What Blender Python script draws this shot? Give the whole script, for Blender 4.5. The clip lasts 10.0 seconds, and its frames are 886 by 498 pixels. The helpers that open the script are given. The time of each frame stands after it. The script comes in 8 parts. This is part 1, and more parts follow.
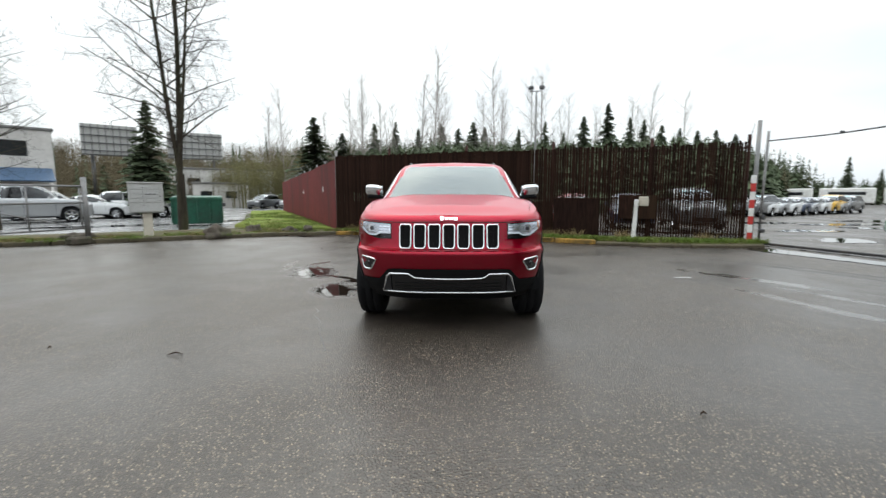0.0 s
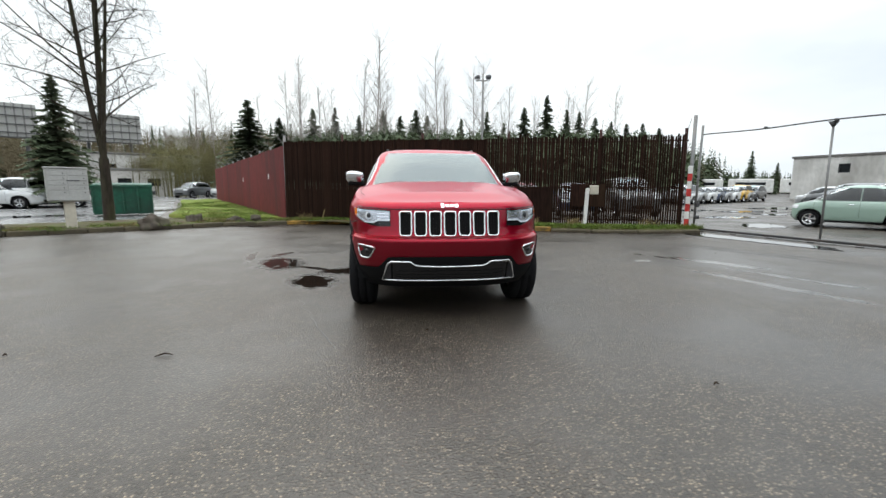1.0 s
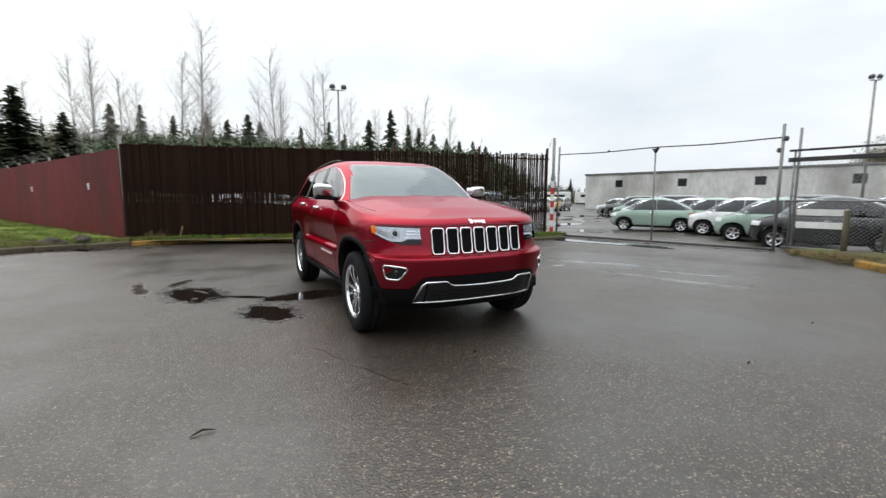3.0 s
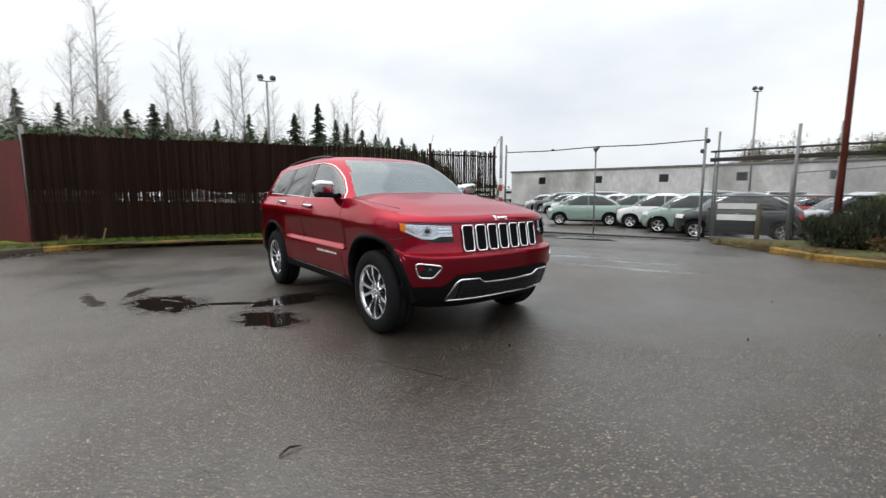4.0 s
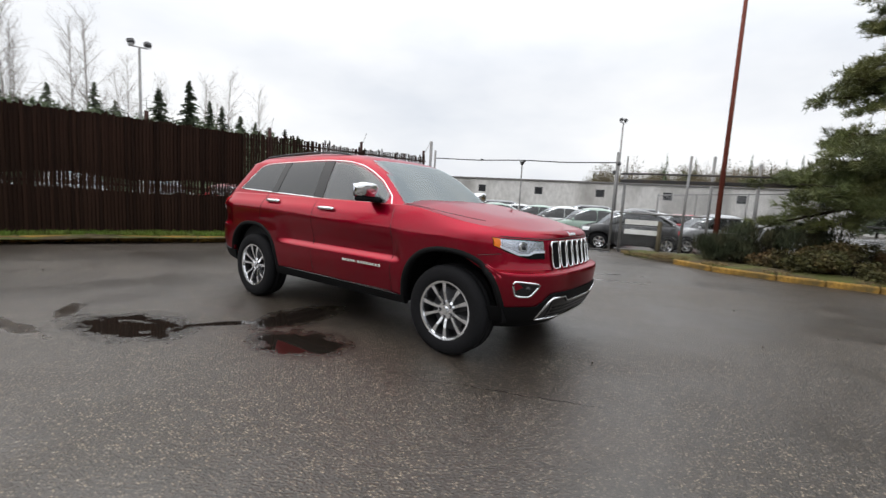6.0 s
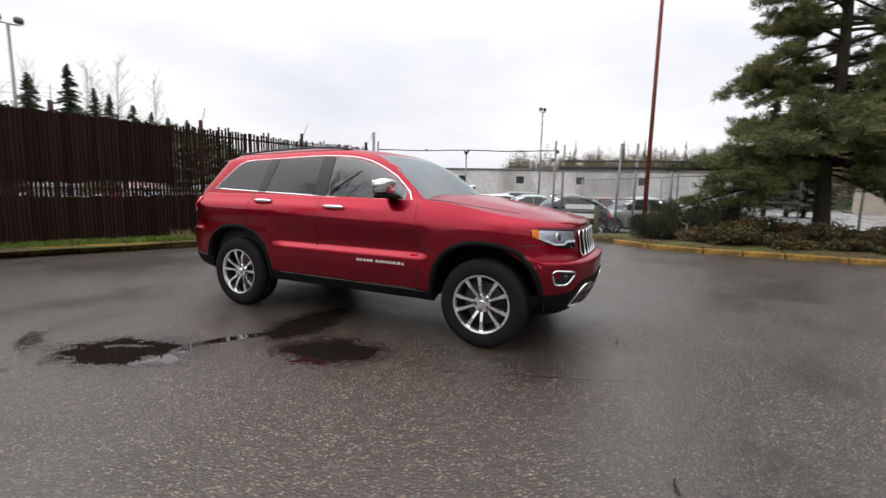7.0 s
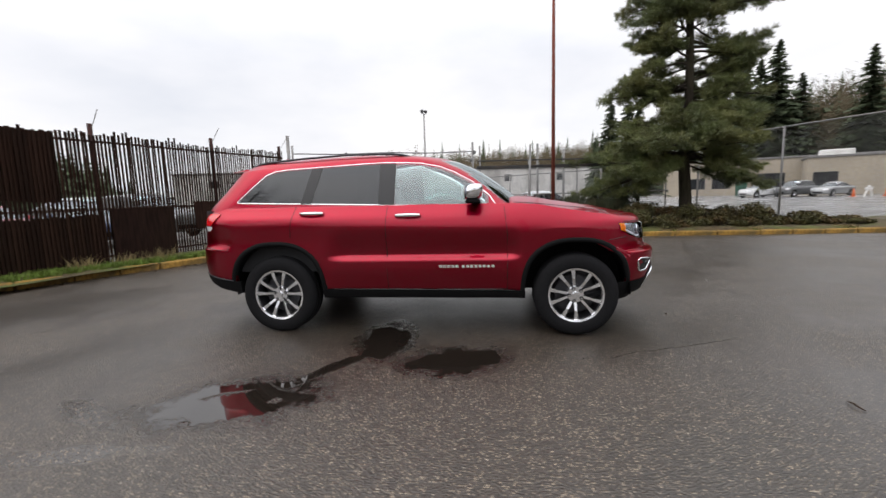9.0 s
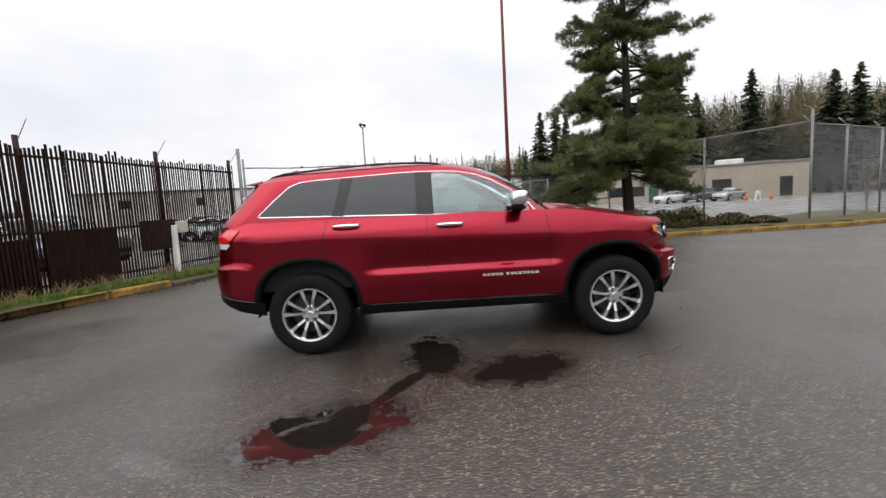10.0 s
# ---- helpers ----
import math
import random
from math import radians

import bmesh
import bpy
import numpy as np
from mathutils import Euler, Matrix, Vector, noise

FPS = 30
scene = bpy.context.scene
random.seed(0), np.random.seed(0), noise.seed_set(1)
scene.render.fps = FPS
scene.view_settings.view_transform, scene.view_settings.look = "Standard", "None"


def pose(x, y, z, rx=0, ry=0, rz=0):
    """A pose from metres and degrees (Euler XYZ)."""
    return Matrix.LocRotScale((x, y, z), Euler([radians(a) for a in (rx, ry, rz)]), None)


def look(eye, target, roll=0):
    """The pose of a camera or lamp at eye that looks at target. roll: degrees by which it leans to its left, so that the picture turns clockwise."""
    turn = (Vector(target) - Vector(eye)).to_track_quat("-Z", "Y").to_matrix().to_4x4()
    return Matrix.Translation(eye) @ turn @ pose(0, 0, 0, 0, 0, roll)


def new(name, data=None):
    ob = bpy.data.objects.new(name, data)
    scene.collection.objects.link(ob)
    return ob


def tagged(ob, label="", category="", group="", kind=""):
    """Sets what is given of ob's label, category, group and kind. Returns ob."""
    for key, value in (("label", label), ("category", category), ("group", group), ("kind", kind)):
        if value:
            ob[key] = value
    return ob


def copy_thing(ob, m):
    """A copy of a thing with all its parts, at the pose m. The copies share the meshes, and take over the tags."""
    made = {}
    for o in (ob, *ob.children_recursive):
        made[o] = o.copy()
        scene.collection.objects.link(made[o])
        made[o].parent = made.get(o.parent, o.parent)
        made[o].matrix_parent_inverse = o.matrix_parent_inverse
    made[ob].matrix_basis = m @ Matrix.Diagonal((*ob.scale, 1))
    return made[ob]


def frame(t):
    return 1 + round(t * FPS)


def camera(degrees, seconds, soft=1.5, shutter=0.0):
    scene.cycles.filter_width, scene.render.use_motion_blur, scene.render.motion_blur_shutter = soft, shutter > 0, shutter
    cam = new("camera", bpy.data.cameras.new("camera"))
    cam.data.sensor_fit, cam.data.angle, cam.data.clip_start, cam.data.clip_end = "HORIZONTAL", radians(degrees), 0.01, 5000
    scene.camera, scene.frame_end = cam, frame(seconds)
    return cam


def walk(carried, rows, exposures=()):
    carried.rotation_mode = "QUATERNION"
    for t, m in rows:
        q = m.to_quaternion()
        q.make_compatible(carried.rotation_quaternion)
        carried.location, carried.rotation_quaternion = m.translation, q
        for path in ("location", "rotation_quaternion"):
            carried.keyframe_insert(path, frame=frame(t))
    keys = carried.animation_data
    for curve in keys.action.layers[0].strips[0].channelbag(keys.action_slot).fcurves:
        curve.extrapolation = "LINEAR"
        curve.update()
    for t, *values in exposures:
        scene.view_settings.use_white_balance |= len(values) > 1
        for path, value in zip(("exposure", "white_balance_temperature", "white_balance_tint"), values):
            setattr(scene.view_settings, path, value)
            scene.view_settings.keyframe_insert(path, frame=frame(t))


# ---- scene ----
cam = camera(92.1, 10.0, soft=1.4, shutter=0.5)
METRES, EYE, TILT, LEAN, TURN = 9.0, 1.265, 1.0, 0.0, 2.8
ROWS = [
    (0.0, 0.0, 0.0, 0.0, 0.0, -7.83, -0.0),
    (0.5, -0.0282, 0.0008, -0.0011, -4.74, -7.95, 1.04),
    (1.0, -0.0618, 0.008, -0.0025, -7.99, -9.27, -0.33),
    (1.5, -0.1013, 0.0291, -0.0049, -10.84, -10.71, 0.65),
    (2.0, -0.1474, 0.0465, -0.0037, -17.7, -9.26, 1.47),
    (2.5, -0.1928, 0.0654, -0.0019, -24.67, -7.83, 1.59),
    (3.0, -0.2371, 0.0878, -0.0006, -29.9, -7.59, -0.69),
    (4.5, -0.3533, 0.1815, -0.0021, -44.22, -8.2, -0.56),
    (5.0, -0.3827, 0.223, -0.0019, -47.78, -8.13, -2.41),
    (5.5, -0.4043, 0.2667, -0.0004, -51.51, -7.36, -3.92),
    (7.0, -0.4727, 0.4044, -0.0017, -66.88, -7.81, -2.2),
    (7.5, -0.494, 0.4547, -0.0022, -71.89, -8.07, -1.12),
    (8.0, -0.5108, 0.5078, -0.0012, -75.69, -7.96, -0.77),
    (8.5, -0.5307, 0.5606, -0.0002, -81.1, -7.79, -0.08),
    (9.0, -0.5361, 0.6173, -0.0013, -84.73, -7.43, 0.68),
    (9.5, -0.5382, 0.6761, -0.0015, -91.03, -5.7, 1.5),
    (10.0, -0.5295, 0.733, -0.004, -94.03, -5.87, 2.18),
]
walk(cam, [(t, pose(0, 0, EYE, TILT, LEAN, TURN) @ pose(METRES * x, METRES * y, METRES * z, 90 + pitch, roll, yaw)) for t, x, y, z, yaw, pitch, roll in ROWS],
     exposures=[(0.0, 0.24, 6380, 5), (2.0, 0.21, 6380, 5), (3.2, 0.09, 6420, 7), (4.5, 0.06, 6450, 8), (5.5, 0.06, 6480, 8.5), (7.0, 0.09, 6600, 12), (10.0, 0.11, 6600, 12)])

# ---------------------------------------------------------------- light
# Overcast afternoon: a bright cloud deck over a pale sky, one wide soft sun.
SUN_AZ, SUN_EL = -25.0, 48.0
world = bpy.data.worlds.new("overcast_sky")
scene.world = world
world.use_nodes = True
wn, wl = world.node_tree.nodes, world.node_tree.links
wn.clear()
w_out = wn.new("ShaderNodeOutputWorld")
w_bg = wn.new("ShaderNodeBackground")
w_sky = wn.new("ShaderNodeTexSky")
w_sky.sky_type, w_sky.sun_disc = "NISHITA", False
w_sky.sun_elevation, w_sky.sun_rotation = radians(SUN_EL), radians(SUN_AZ)
w_sky.dust_density, w_sky.air_density = 4.0, 1.2
w_dim = wn.new("ShaderNodeVectorMath")
w_dim.operation = "SCALE"
w_dim.inputs["Scale"].default_value = 0.10
wl.new(w_sky.outputs["Color"], w_dim.inputs[0])
w_co = wn.new("ShaderNodeTexCoord")
w_map = wn.new("ShaderNodeMapping")
w_map.inputs["Scale"].default_value = (1.0, 1.0, 2.6)
wl.new(w_co.outputs["Generated"], w_map.inputs["Vector"])
w_noise = wn.new("ShaderNodeTexNoise")
w_noise.inputs["Scale"].default_value = 1.9
w_noise.inputs["Detail"].default_value = 5.0
wl.new(w_map.outputs["Vector"], w_noise.inputs["Vector"])
w_ramp = wn.new("ShaderNodeValToRGB")
w_ramp.color_ramp.elements[0].position, w_ramp.color_ramp.elements[0].color = 0.30, (0.78, 0.82, 0.89, 1)
w_ramp.color_ramp.elements[1].position, w_ramp.color_ramp.elements[1].color = 0.62, (1.02, 1.03, 1.05, 1)
wl.new(w_noise.outputs["Fac"], w_ramp.inputs["Fac"])
w_mix = wn.new("ShaderNodeMix")
w_mix.data_type = "RGBA"
w_mix.inputs["Factor"].default_value = 0.93
wl.new(w_dim.outputs["Vector"], w_mix.inputs["A"])
wl.new(w_ramp.outputs["Color"], w_mix.inputs["B"])
# an overcast sky is brighter overhead than at the horizon
w_xyz = wn.new("ShaderNodeSeparateXYZ")
wl.new(w_co.outputs["Generated"], w_xyz.inputs["Vector"])
w_up = wn.new("ShaderNodeMapRange")
w_up.interpolation_type = "SMOOTHSTEP"
w_up.inputs["From Min"].default_value, w_up.inputs["From Max"].default_value = 0.22, 0.95
w_up.inputs["To Min"].default_value, w_up.inputs["To Max"].default_value = 1.0, 2.35
wl.new(w_xyz.outputs["Z"], w_up.inputs["Value"])
w_gain = wn.new("ShaderNodeVectorMath")
w_gain.operation = "SCALE"
wl.new(w_mix.outputs["Result"], w_gain.inputs[0])
wl.new(w_up.outputs["Result"], w_gain.inputs["Scale"])
wl.new(w_gain.outputs["Vector"], w_bg.inputs["Color"])
w_bg.inputs["Strength"].default_value = 1.0
wl.new(w_bg.outputs["Background"], w_out.inputs["Surface"])

sun = new("sun", bpy.data.lights.new("sun", "SUN"))
sun.data.energy, sun.data.angle, sun.data.color = 0.7, radians(90), (1.0, 0.97, 0.93)
sun.matrix_world = look((0, 0, 0), (-math.sin(radians(SUN_AZ)), -math.cos(radians(SUN_AZ)), -math.tan(radians(SUN_EL))))

# ---------------------------------------------------------------- materials
# Standing water in the yard: centre, half lengths and turn.
PUDDLES = [(-2.56, 7.12, 0.38, 0.20, 112), (-1.95, 6.66, 0.22, 0.012, -32), (-1.30, 6.42, 0.32, 0.14, 6), (-1.77, 5.72, 0.26, 0.165, 105)]
# Spots inside them where the asphalt stands out of the water, and broad shallow films of water.
ISLANDS = [(-2.50, 7.20, 0.24, 0.085, 115), (-2.55, 6.87, 0.07, 0.05, 90)]
FILMS = [(-2.85, 8.0, 0.42, 0.11, 62), (-3.25, 7.75, 0.55, 0.10, 100), (4.55, 6.75, 1.0, 0.16, -52), (4.15, 5.05, 1.1, 0.13, -70), (4.95, 5.2, 0.9, 0.10, -62)]


def material(name, base, rough=0.6, metal=0.0, grain=0.0, grain_scale=60.0, stain=None, stain_scale=2.0, stain_amount=0.5,
             bump=0.0, bump_scale=80.0, coat=0.0, spec=0.5, stretch=(1, 1, 1), per_object=0.0, rough_var=0.0):
    """A surface with fine grain, larger stains, fine relief and a little difference from piece to piece."""
    mat = bpy.data.materials.new(name)
    mat.use_nodes = True
    nodes, links = mat.node_tree.nodes, mat.node_tree.links
    bsdf = nodes["Principled BSDF"]
    bsdf.inputs["Roughness"].default_value = rough
    bsdf.inputs["Metallic"].default_value = metal
    bsdf.inputs["Coat Weight"].default_value = coat
    bsdf.inputs["Coat Roughness"].default_value = 0.04
    bsdf.inputs["Specular IOR Level"].default_value = spec * (0.45 if rough >= 0.65 else 1.0)
    co = nodes.new("ShaderNodeTexCoord")
    mp = nodes.new("ShaderNodeMapping")
    mp.inputs["Scale"].default_value = stretch
    links.new(co.outputs["Object"], mp.inputs["Vector"])

    def tex(scale, detail=4.0):
        n = nodes.new("ShaderNodeTexNoise")
        n.inputs["Scale"].default_value, n.inputs["Detail"].default_value = scale, detail
        links.new(mp.outputs["Vector"], n.inputs["Vector"])
        return n.outputs["Fac"]

    def mix(a, b, fac):
        m = nodes.new("ShaderNodeMix")
        m.data_type = "RGBA"
        for socket, value in (("A", a), ("B", b), ("Factor", fac)):
            if hasattr(value, "is_linked"):
                links.new(value, m.inputs[socket])
            else:
                m.inputs[socket].default_value = value if socket == "Factor" else (*value[:3], 1)
        return m.outputs["Result"]

    def ramp(v, lo, hi):
        r = nodes.new("ShaderNodeMapRange")
        r.inputs["From Min"].default_value, r.inputs["From Max"].default_value = lo, hi
        links.new(v, r.inputs["Value"])
        return r.outputs["Result"]

    def times(v, k):
        m = nodes.new("ShaderNodeMath")
        m.operation = "MULTIPLY"
        links.new(v, m.inputs[0])
        m.inputs[1].default_value = k
        return m.outputs[0]

    color = base
    if grain:
        dark = tuple(c * (1 - grain) for c in base)
        light = tuple(min(1, c * (1 + grain)) for c in base)
        color = mix(dark, light, ramp(tex(grain_scale), 0.3, 0.7))
    if stain:
        color = mix(color, stain, times(ramp(tex(stain_scale, 6.0), 0.42, 0.68), stain_amount))
    if per_object:
        info = nodes.new("ShaderNodeObjectInfo")
        hsv = nodes.new("ShaderNodeHueSaturation")
        links.new(ramp_value(nodes, links, info.outputs["Random"], 1 - per_object, 1 + per_object), hsv.inputs["Value"])
        if hasattr(color, "is_linked"):
            links.new(color, hsv.inputs["Color"])
        else:
            hsv.inputs["Color"].default_value = (*base, 1)
        color = hsv.outputs["Color"]
    if hasattr(color, "is_linked"):
        links.new(color, bsdf.inputs["Base Color"])
    else:
        bsdf.inputs["Base Color"].default_value = (*base, 1)
    if rough_var:
        links.new(ramp_value(nodes, links, tex(stain_scale * 1.7), rough - rough_var, rough + rough_var), bsdf.inputs["Roughness"])
    if bump:
        b = nodes.new("ShaderNodeBump")
        b.inputs["Strength"].default_value = 1.0
        b.inputs["Distance"].default_value = bump
        links.new(tex(bump_scale, 5.0), b.inputs["Height"])
        links.new(b.outputs["Normal"], bsdf.inputs["Normal"])
    return mat


def ramp_value(nodes, links, v, lo, hi):
    r = nodes.new("ShaderNodeMapRange")
    r.inputs["To Min"].default_value, r.inputs["To Max"].default_value = lo, hi
    links.new(v, r.inputs["Value"])
    return r.outputs["Result"]


def glass_material(name, tint, clear, rough=0.02, ior=1.62, gloss_tint=(0.96, 0.98, 1.0)):
    """Window glass: a thin pane that lets part of the light through and mirrors the rest."""
    mat = bpy.data.materials.new(name)
    mat.use_nodes = True
    nodes, links = mat.node_tree.nodes, mat.node_tree.links
    nodes.clear()
    out = nodes.new("ShaderNodeOutputMaterial")
    see = nodes.new("ShaderNodeBsdfTransparent")
    see.inputs["Color"].default_value = (*(clear * c for c in tint), 1)
    gloss = nodes.new("ShaderNodeBsdfGlossy")
    gloss.inputs["Roughness"].default_value = rough
    gloss.inputs["Color"].default_value = (*gloss_tint, 1)
    fres = nodes.new("ShaderNodeFresnel")
    fres.inputs["IOR"].default_value = ior
    mixer = nodes.new("ShaderNodeMixShader")
    links.new(fres.outputs["Fac"], mixer.inputs["Fac"])
    links.new(see.outputs["BSDF"], mixer.inputs[1])
    links.new(gloss.outputs["BSDF"], mixer.inputs[2])
    links.new(mixer.outputs["Shader"], out.inputs["Surface"])
    return mat


def asphalt_material():
    """Wet, worn asphalt: dark binder, pale stones, damp patches that shine more, drier grey lanes."""
    mat = bpy.data.materials.new("wet_asphalt")
    mat.use_nodes = True
    nodes, links = mat.node_tree.nodes, mat.node_tree.links
    bsdf = nodes["Principled BSDF"]
    co = nodes.new("ShaderNodeTexCoord")
    P = co.outputs["Object"]

    def noise_tex(scale, detail=4.0, rough=0.5):
        n = nodes.new("ShaderNodeTexNoise")
        n.inputs["Scale"].default_value, n.inputs["Detail"].default_value, n.inputs["Roughness"].default_value = scale, detail, rough
        links.new(P, n.inputs["Vector"])
        return n.outputs["Fac"]

    def rng(v, a, b, lo=0.0, hi=1.0):
        r = nodes.new("ShaderNodeMapRange")
        for k, x in (("From Min", a), ("From Max", b), ("To Min", lo), ("To Max", hi)):
            r.inputs[k].default_value = x
        links.new(v, r.inputs["Value"])
        return r.outputs["Result"]

    def mix(a, b, fac):
        m = nodes.new("ShaderNodeMix")
        m.data_type = "RGBA"
        for socket, value in (("A", a), ("B", b)):
            if isinstance(value, tuple):
                m.inputs[socket].default_value = (*value, 1)
            else:
                links.new(value, m.inputs[socket])
        links.new(fac, m.inputs["Factor"])
        return m.outputs["Result"]

    stones = nodes.new("ShaderNodeTexVoronoi")
    stones.inputs["Scale"].default_value = 75.0
    links.new(P, stones.inputs["Vector"])
    sep = nodes.new("ShaderNodeSeparateColor")
    links.new(stones.outputs["Color"], sep.inputs["Color"])
    binder = mix((0.012, 0.0085, 0.006), (0.038, 0.028, 0.020), noise_tex(9.0, 6.0))
    stone_col = mix((0.028, 0.022, 0.017), (0.32, 0.255, 0.180), rng(sep.outputs["Red"], 0.56, 1.0))
    col = mix(binder, stone_col, rng(stones.outputs["Distance"], 0.55, 0.30))
    # scattered larger pale stones
    big = nodes.new("ShaderNodeTexVoronoi")
    big.inputs["Scale"].default_value = 34.0
    links.new(P, big.inputs["Vector"])
    sep2 = nodes.new("ShaderNodeSeparateColor")
    links.new(big.outputs["Color"], sep2.inputs["Color"])
    both = nodes.new("ShaderNodeMath")
    both.operation = "MULTIPLY"
    links.new(rng(sep2.outputs["Green"], 0.87, 0.90), both.inputs[0])
    links.new(rng(big.outputs["Distance"], 0.26, 0.15), both.inputs[1])
    col = mix(col, mix((0.09, 0.075, 0.055), (0.32, 0.28, 0.22), sep2.outputs["Blue"]), both.outputs[0])
    # a film of water lies over the stones in broad patches
    wet_noise = noise_tex(0.5, 5.0, 0.6)
    film = rng(wet_noise, 0.55, 0.40)
    col = mix(col, (0.030, 0.026, 0.023), rng(wet_noise, 0.56, 0.40, 0.0, 0.5))
    dry = noise_tex(0.33, 3.0)
    col = mix(col, (0.056, 0.051, 0.047), rng(dry, 0.45, 0.72, 0.0, 0.45))
    col = mix(col, (0.060, 0.045, 0.035), rng(noise_tex(0.8, 4.0), 0.52, 0.72, 0.0, 0.35))
    # mottling a hand's width across
    mottle = nodes.new("ShaderNodeVectorMath")
    mottle.operation = "SCALE"
    links.new(col, mottle.inputs[0])
    links.new(rng(noise_tex(16.0, 5.0, 0.7), 0.32, 0.68, 0.38, 1.40), mottle.inputs["Scale"])
    col = mottle.outputs["Vector"]
    # soaked rims round the puddles
    def nearest(spots, grow, rim):
        """How far a place lies from the nearest of some oval spots; 1 is on the rim."""
        least = None
        for cx, cy, rx, ry, turn in spots:
            mp = nodes.new("ShaderNodeMapping")
            mp.vector_type = "TEXTURE"
            mp.inputs["Location"].default_value = (cx, cy, 0)
            mp.inputs["Rotation"].default_value = (0, 0, radians(turn))
            mp.inputs["Scale"].default_value = (rx * grow + rim, ry * grow + rim, 1)
            links.new(P, mp.inputs["Vector"])
            ln = nodes.new("ShaderNodeVectorMath")
            ln.operation = "LENGTH"
            links.new(mp.outputs["Vector"], ln.inputs[0])
            if least is None:
                least = ln.outputs["Value"]
            else:
                mn = nodes.new("ShaderNodeMath")
                mn.operation = "MINIMUM"
                links.new(least, mn.inputs[0])
                links.new(ln.outputs["Value"], mn.inputs[1])
                least = mn.outputs[0]
        return least

    def plus(u, v):
        m = nodes.new("ShaderNodeMath")
        links.new(u, m.inputs[0])
        links.new(v, m.inputs[1])
        return m.outputs[0]

    ragged = rng(noise_tex(4.5, 6.0, 0.68), 0.3, 0.7, -0.36, 0.36)
    shore = plus(plus(nearest(PUDDLES, 1.25, 0.05), ragged), rng(plus(nearest(ISLANDS, 1.0, 0.0), ragged), 1.05, 0.75, 0.0, 0.55))
    shallow = rng(plus(nearest(FILMS, 1.0, 0.0), rng(noise_tex(2.2, 5.0, 0.65), 0.3, 0.7, -0.55, 0.55)), 1.15, 0.55)
    soaked = rng(shore, 1.6, 0.95)
    pool = rng(shore, 1.0, 0.90)
    col = mix(col, (0.010, 0.0075, 0.006), rng(shore, 1.6, 0.92, 0.0, 0.92))
    links.new(col, bsdf.inputs["Base Color"])
    damp = rng(wet_noise, 0.38, 0.60, 0.32, 0.48)
    dry_mix = nodes.new("ShaderNodeMix")
    links.new(soaked, dry_mix.inputs["Factor"])
    links.new(damp, dry_mix.inputs["A"])
    dry_mix.inputs["B"].default_value = 0.16
    film_mix = nodes.new("ShaderNodeMix")
    links.new(shallow, film_mix.inputs["Factor"])
    links.new(dry_mix.outputs["Result"], film_mix.inputs["A"])
    film_mix.inputs["B"].default_value = 0.10
    pool_mix = nodes.new("ShaderNodeMix")
    links.new(pool, pool_mix.inputs["Factor"])
    links.new(film_mix.outputs["Result"], pool_mix.inputs["A"])
    pool_mix.inputs["B"].default_value = 0.03
    wet = pool_mix.outputs["Result"]
    links.new(wet, bsdf.inputs["Roughness"])
    bsdf.inputs["Specular IOR Level"].default_value = 0.74
    bsdf.inputs["Specular Tint"].default_value = (1.0, 0.965, 0.91, 1)
    b = nodes.new("ShaderNodeBump")
    b.inputs["Distance"].default_value = 0.007
    calm = nodes.new("ShaderNodeMath")
    calm.operation = "MULTIPLY"
    links.new(rng(pool, 0.0, 1.0, 0.60, 0.0), calm.inputs[0])
    still = nodes.new("ShaderNodeMath")
    still.operation = "MULTIPLY"
    links.new(rng(film, 0.0, 1.0, 1.0, 0.4), still.inputs[0])
    links.new(rng(shallow, 0.0, 1.0, 1.0, 0.25), still.inputs[1])
    links.new(still.outputs[0], calm.inputs[1])
    links.new(calm.outputs[0], b.inputs["Strength"])
    links.new(rng(stones.outputs["Distance"], 0.7, 0.0), b.inputs["Height"])
    b2 = nodes.new("ShaderNodeBump")
    b2.inputs["Distance"].default_value = 0.01
    links.new(rng(pool, 0.0, 1.0, 0.28, 0.0), b2.inputs["Strength"])
    links.new(noise_tex(5.0, 6.0), b2.inputs["Height"])
    links.new(b.outputs["Normal"], b2.inputs["Normal"])
    links.new(b2.outputs["Normal"], bsdf.inputs["Normal"])
    return mat


M_asphalt = asphalt_material()
M_water = material("puddle_water", (0.012, 0.011, 0.010), 0.02, spec=0.6)
M_paint = material("red_car_paint", (0.275, 0.0020, 0.017), 0.35, metal=1.0, grain=0.12, grain_scale=900, coat=0.65, spec=0.3)
M_paint.node_tree.nodes["Principled BSDF"].inputs["Specular Tint"].default_value = (0.88, 0.35, 0.44, 1)
M_black = material("black_plastic", (0.006, 0.006, 0.0065), 0.65, spec=0.2, grain=0.2, grain_scale=200, bump=0.0006, bump_scale=400)
M_gloss_black = material("gloss_black", (0.008, 0.008, 0.009), 0.12, spec=0.5, grain=0.15, grain_scale=60)
M_pillar = material("satin_black_pillar", (0.009, 0.009, 0.010), 0.28, spec=0.45, grain=0.15, grain_scale=60)
# wet asphalt far off: the sky's sheen is put into the pale base colour
M_lot = material("sky_sheen_paving", (0.235, 0.235, 0.235), 0.26, spec=0.6, grain=0.15, grain_scale=14, stain=(0.12, 0.118, 0.115), stain_scale=0.35, stain_amount=0.7, rough_var=0.08)
M_rubber = material("tyre_rubber", (0.009, 0.009, 0.010), 0.8, spec=0.3, grain=0.3, grain_scale=120, bump=0.001, bump_scale=200)
M_chrome = material("chrome", (0.78, 0.79, 0.81), 0.07, metal=1.0, grain=0.04, grain_scale=30)
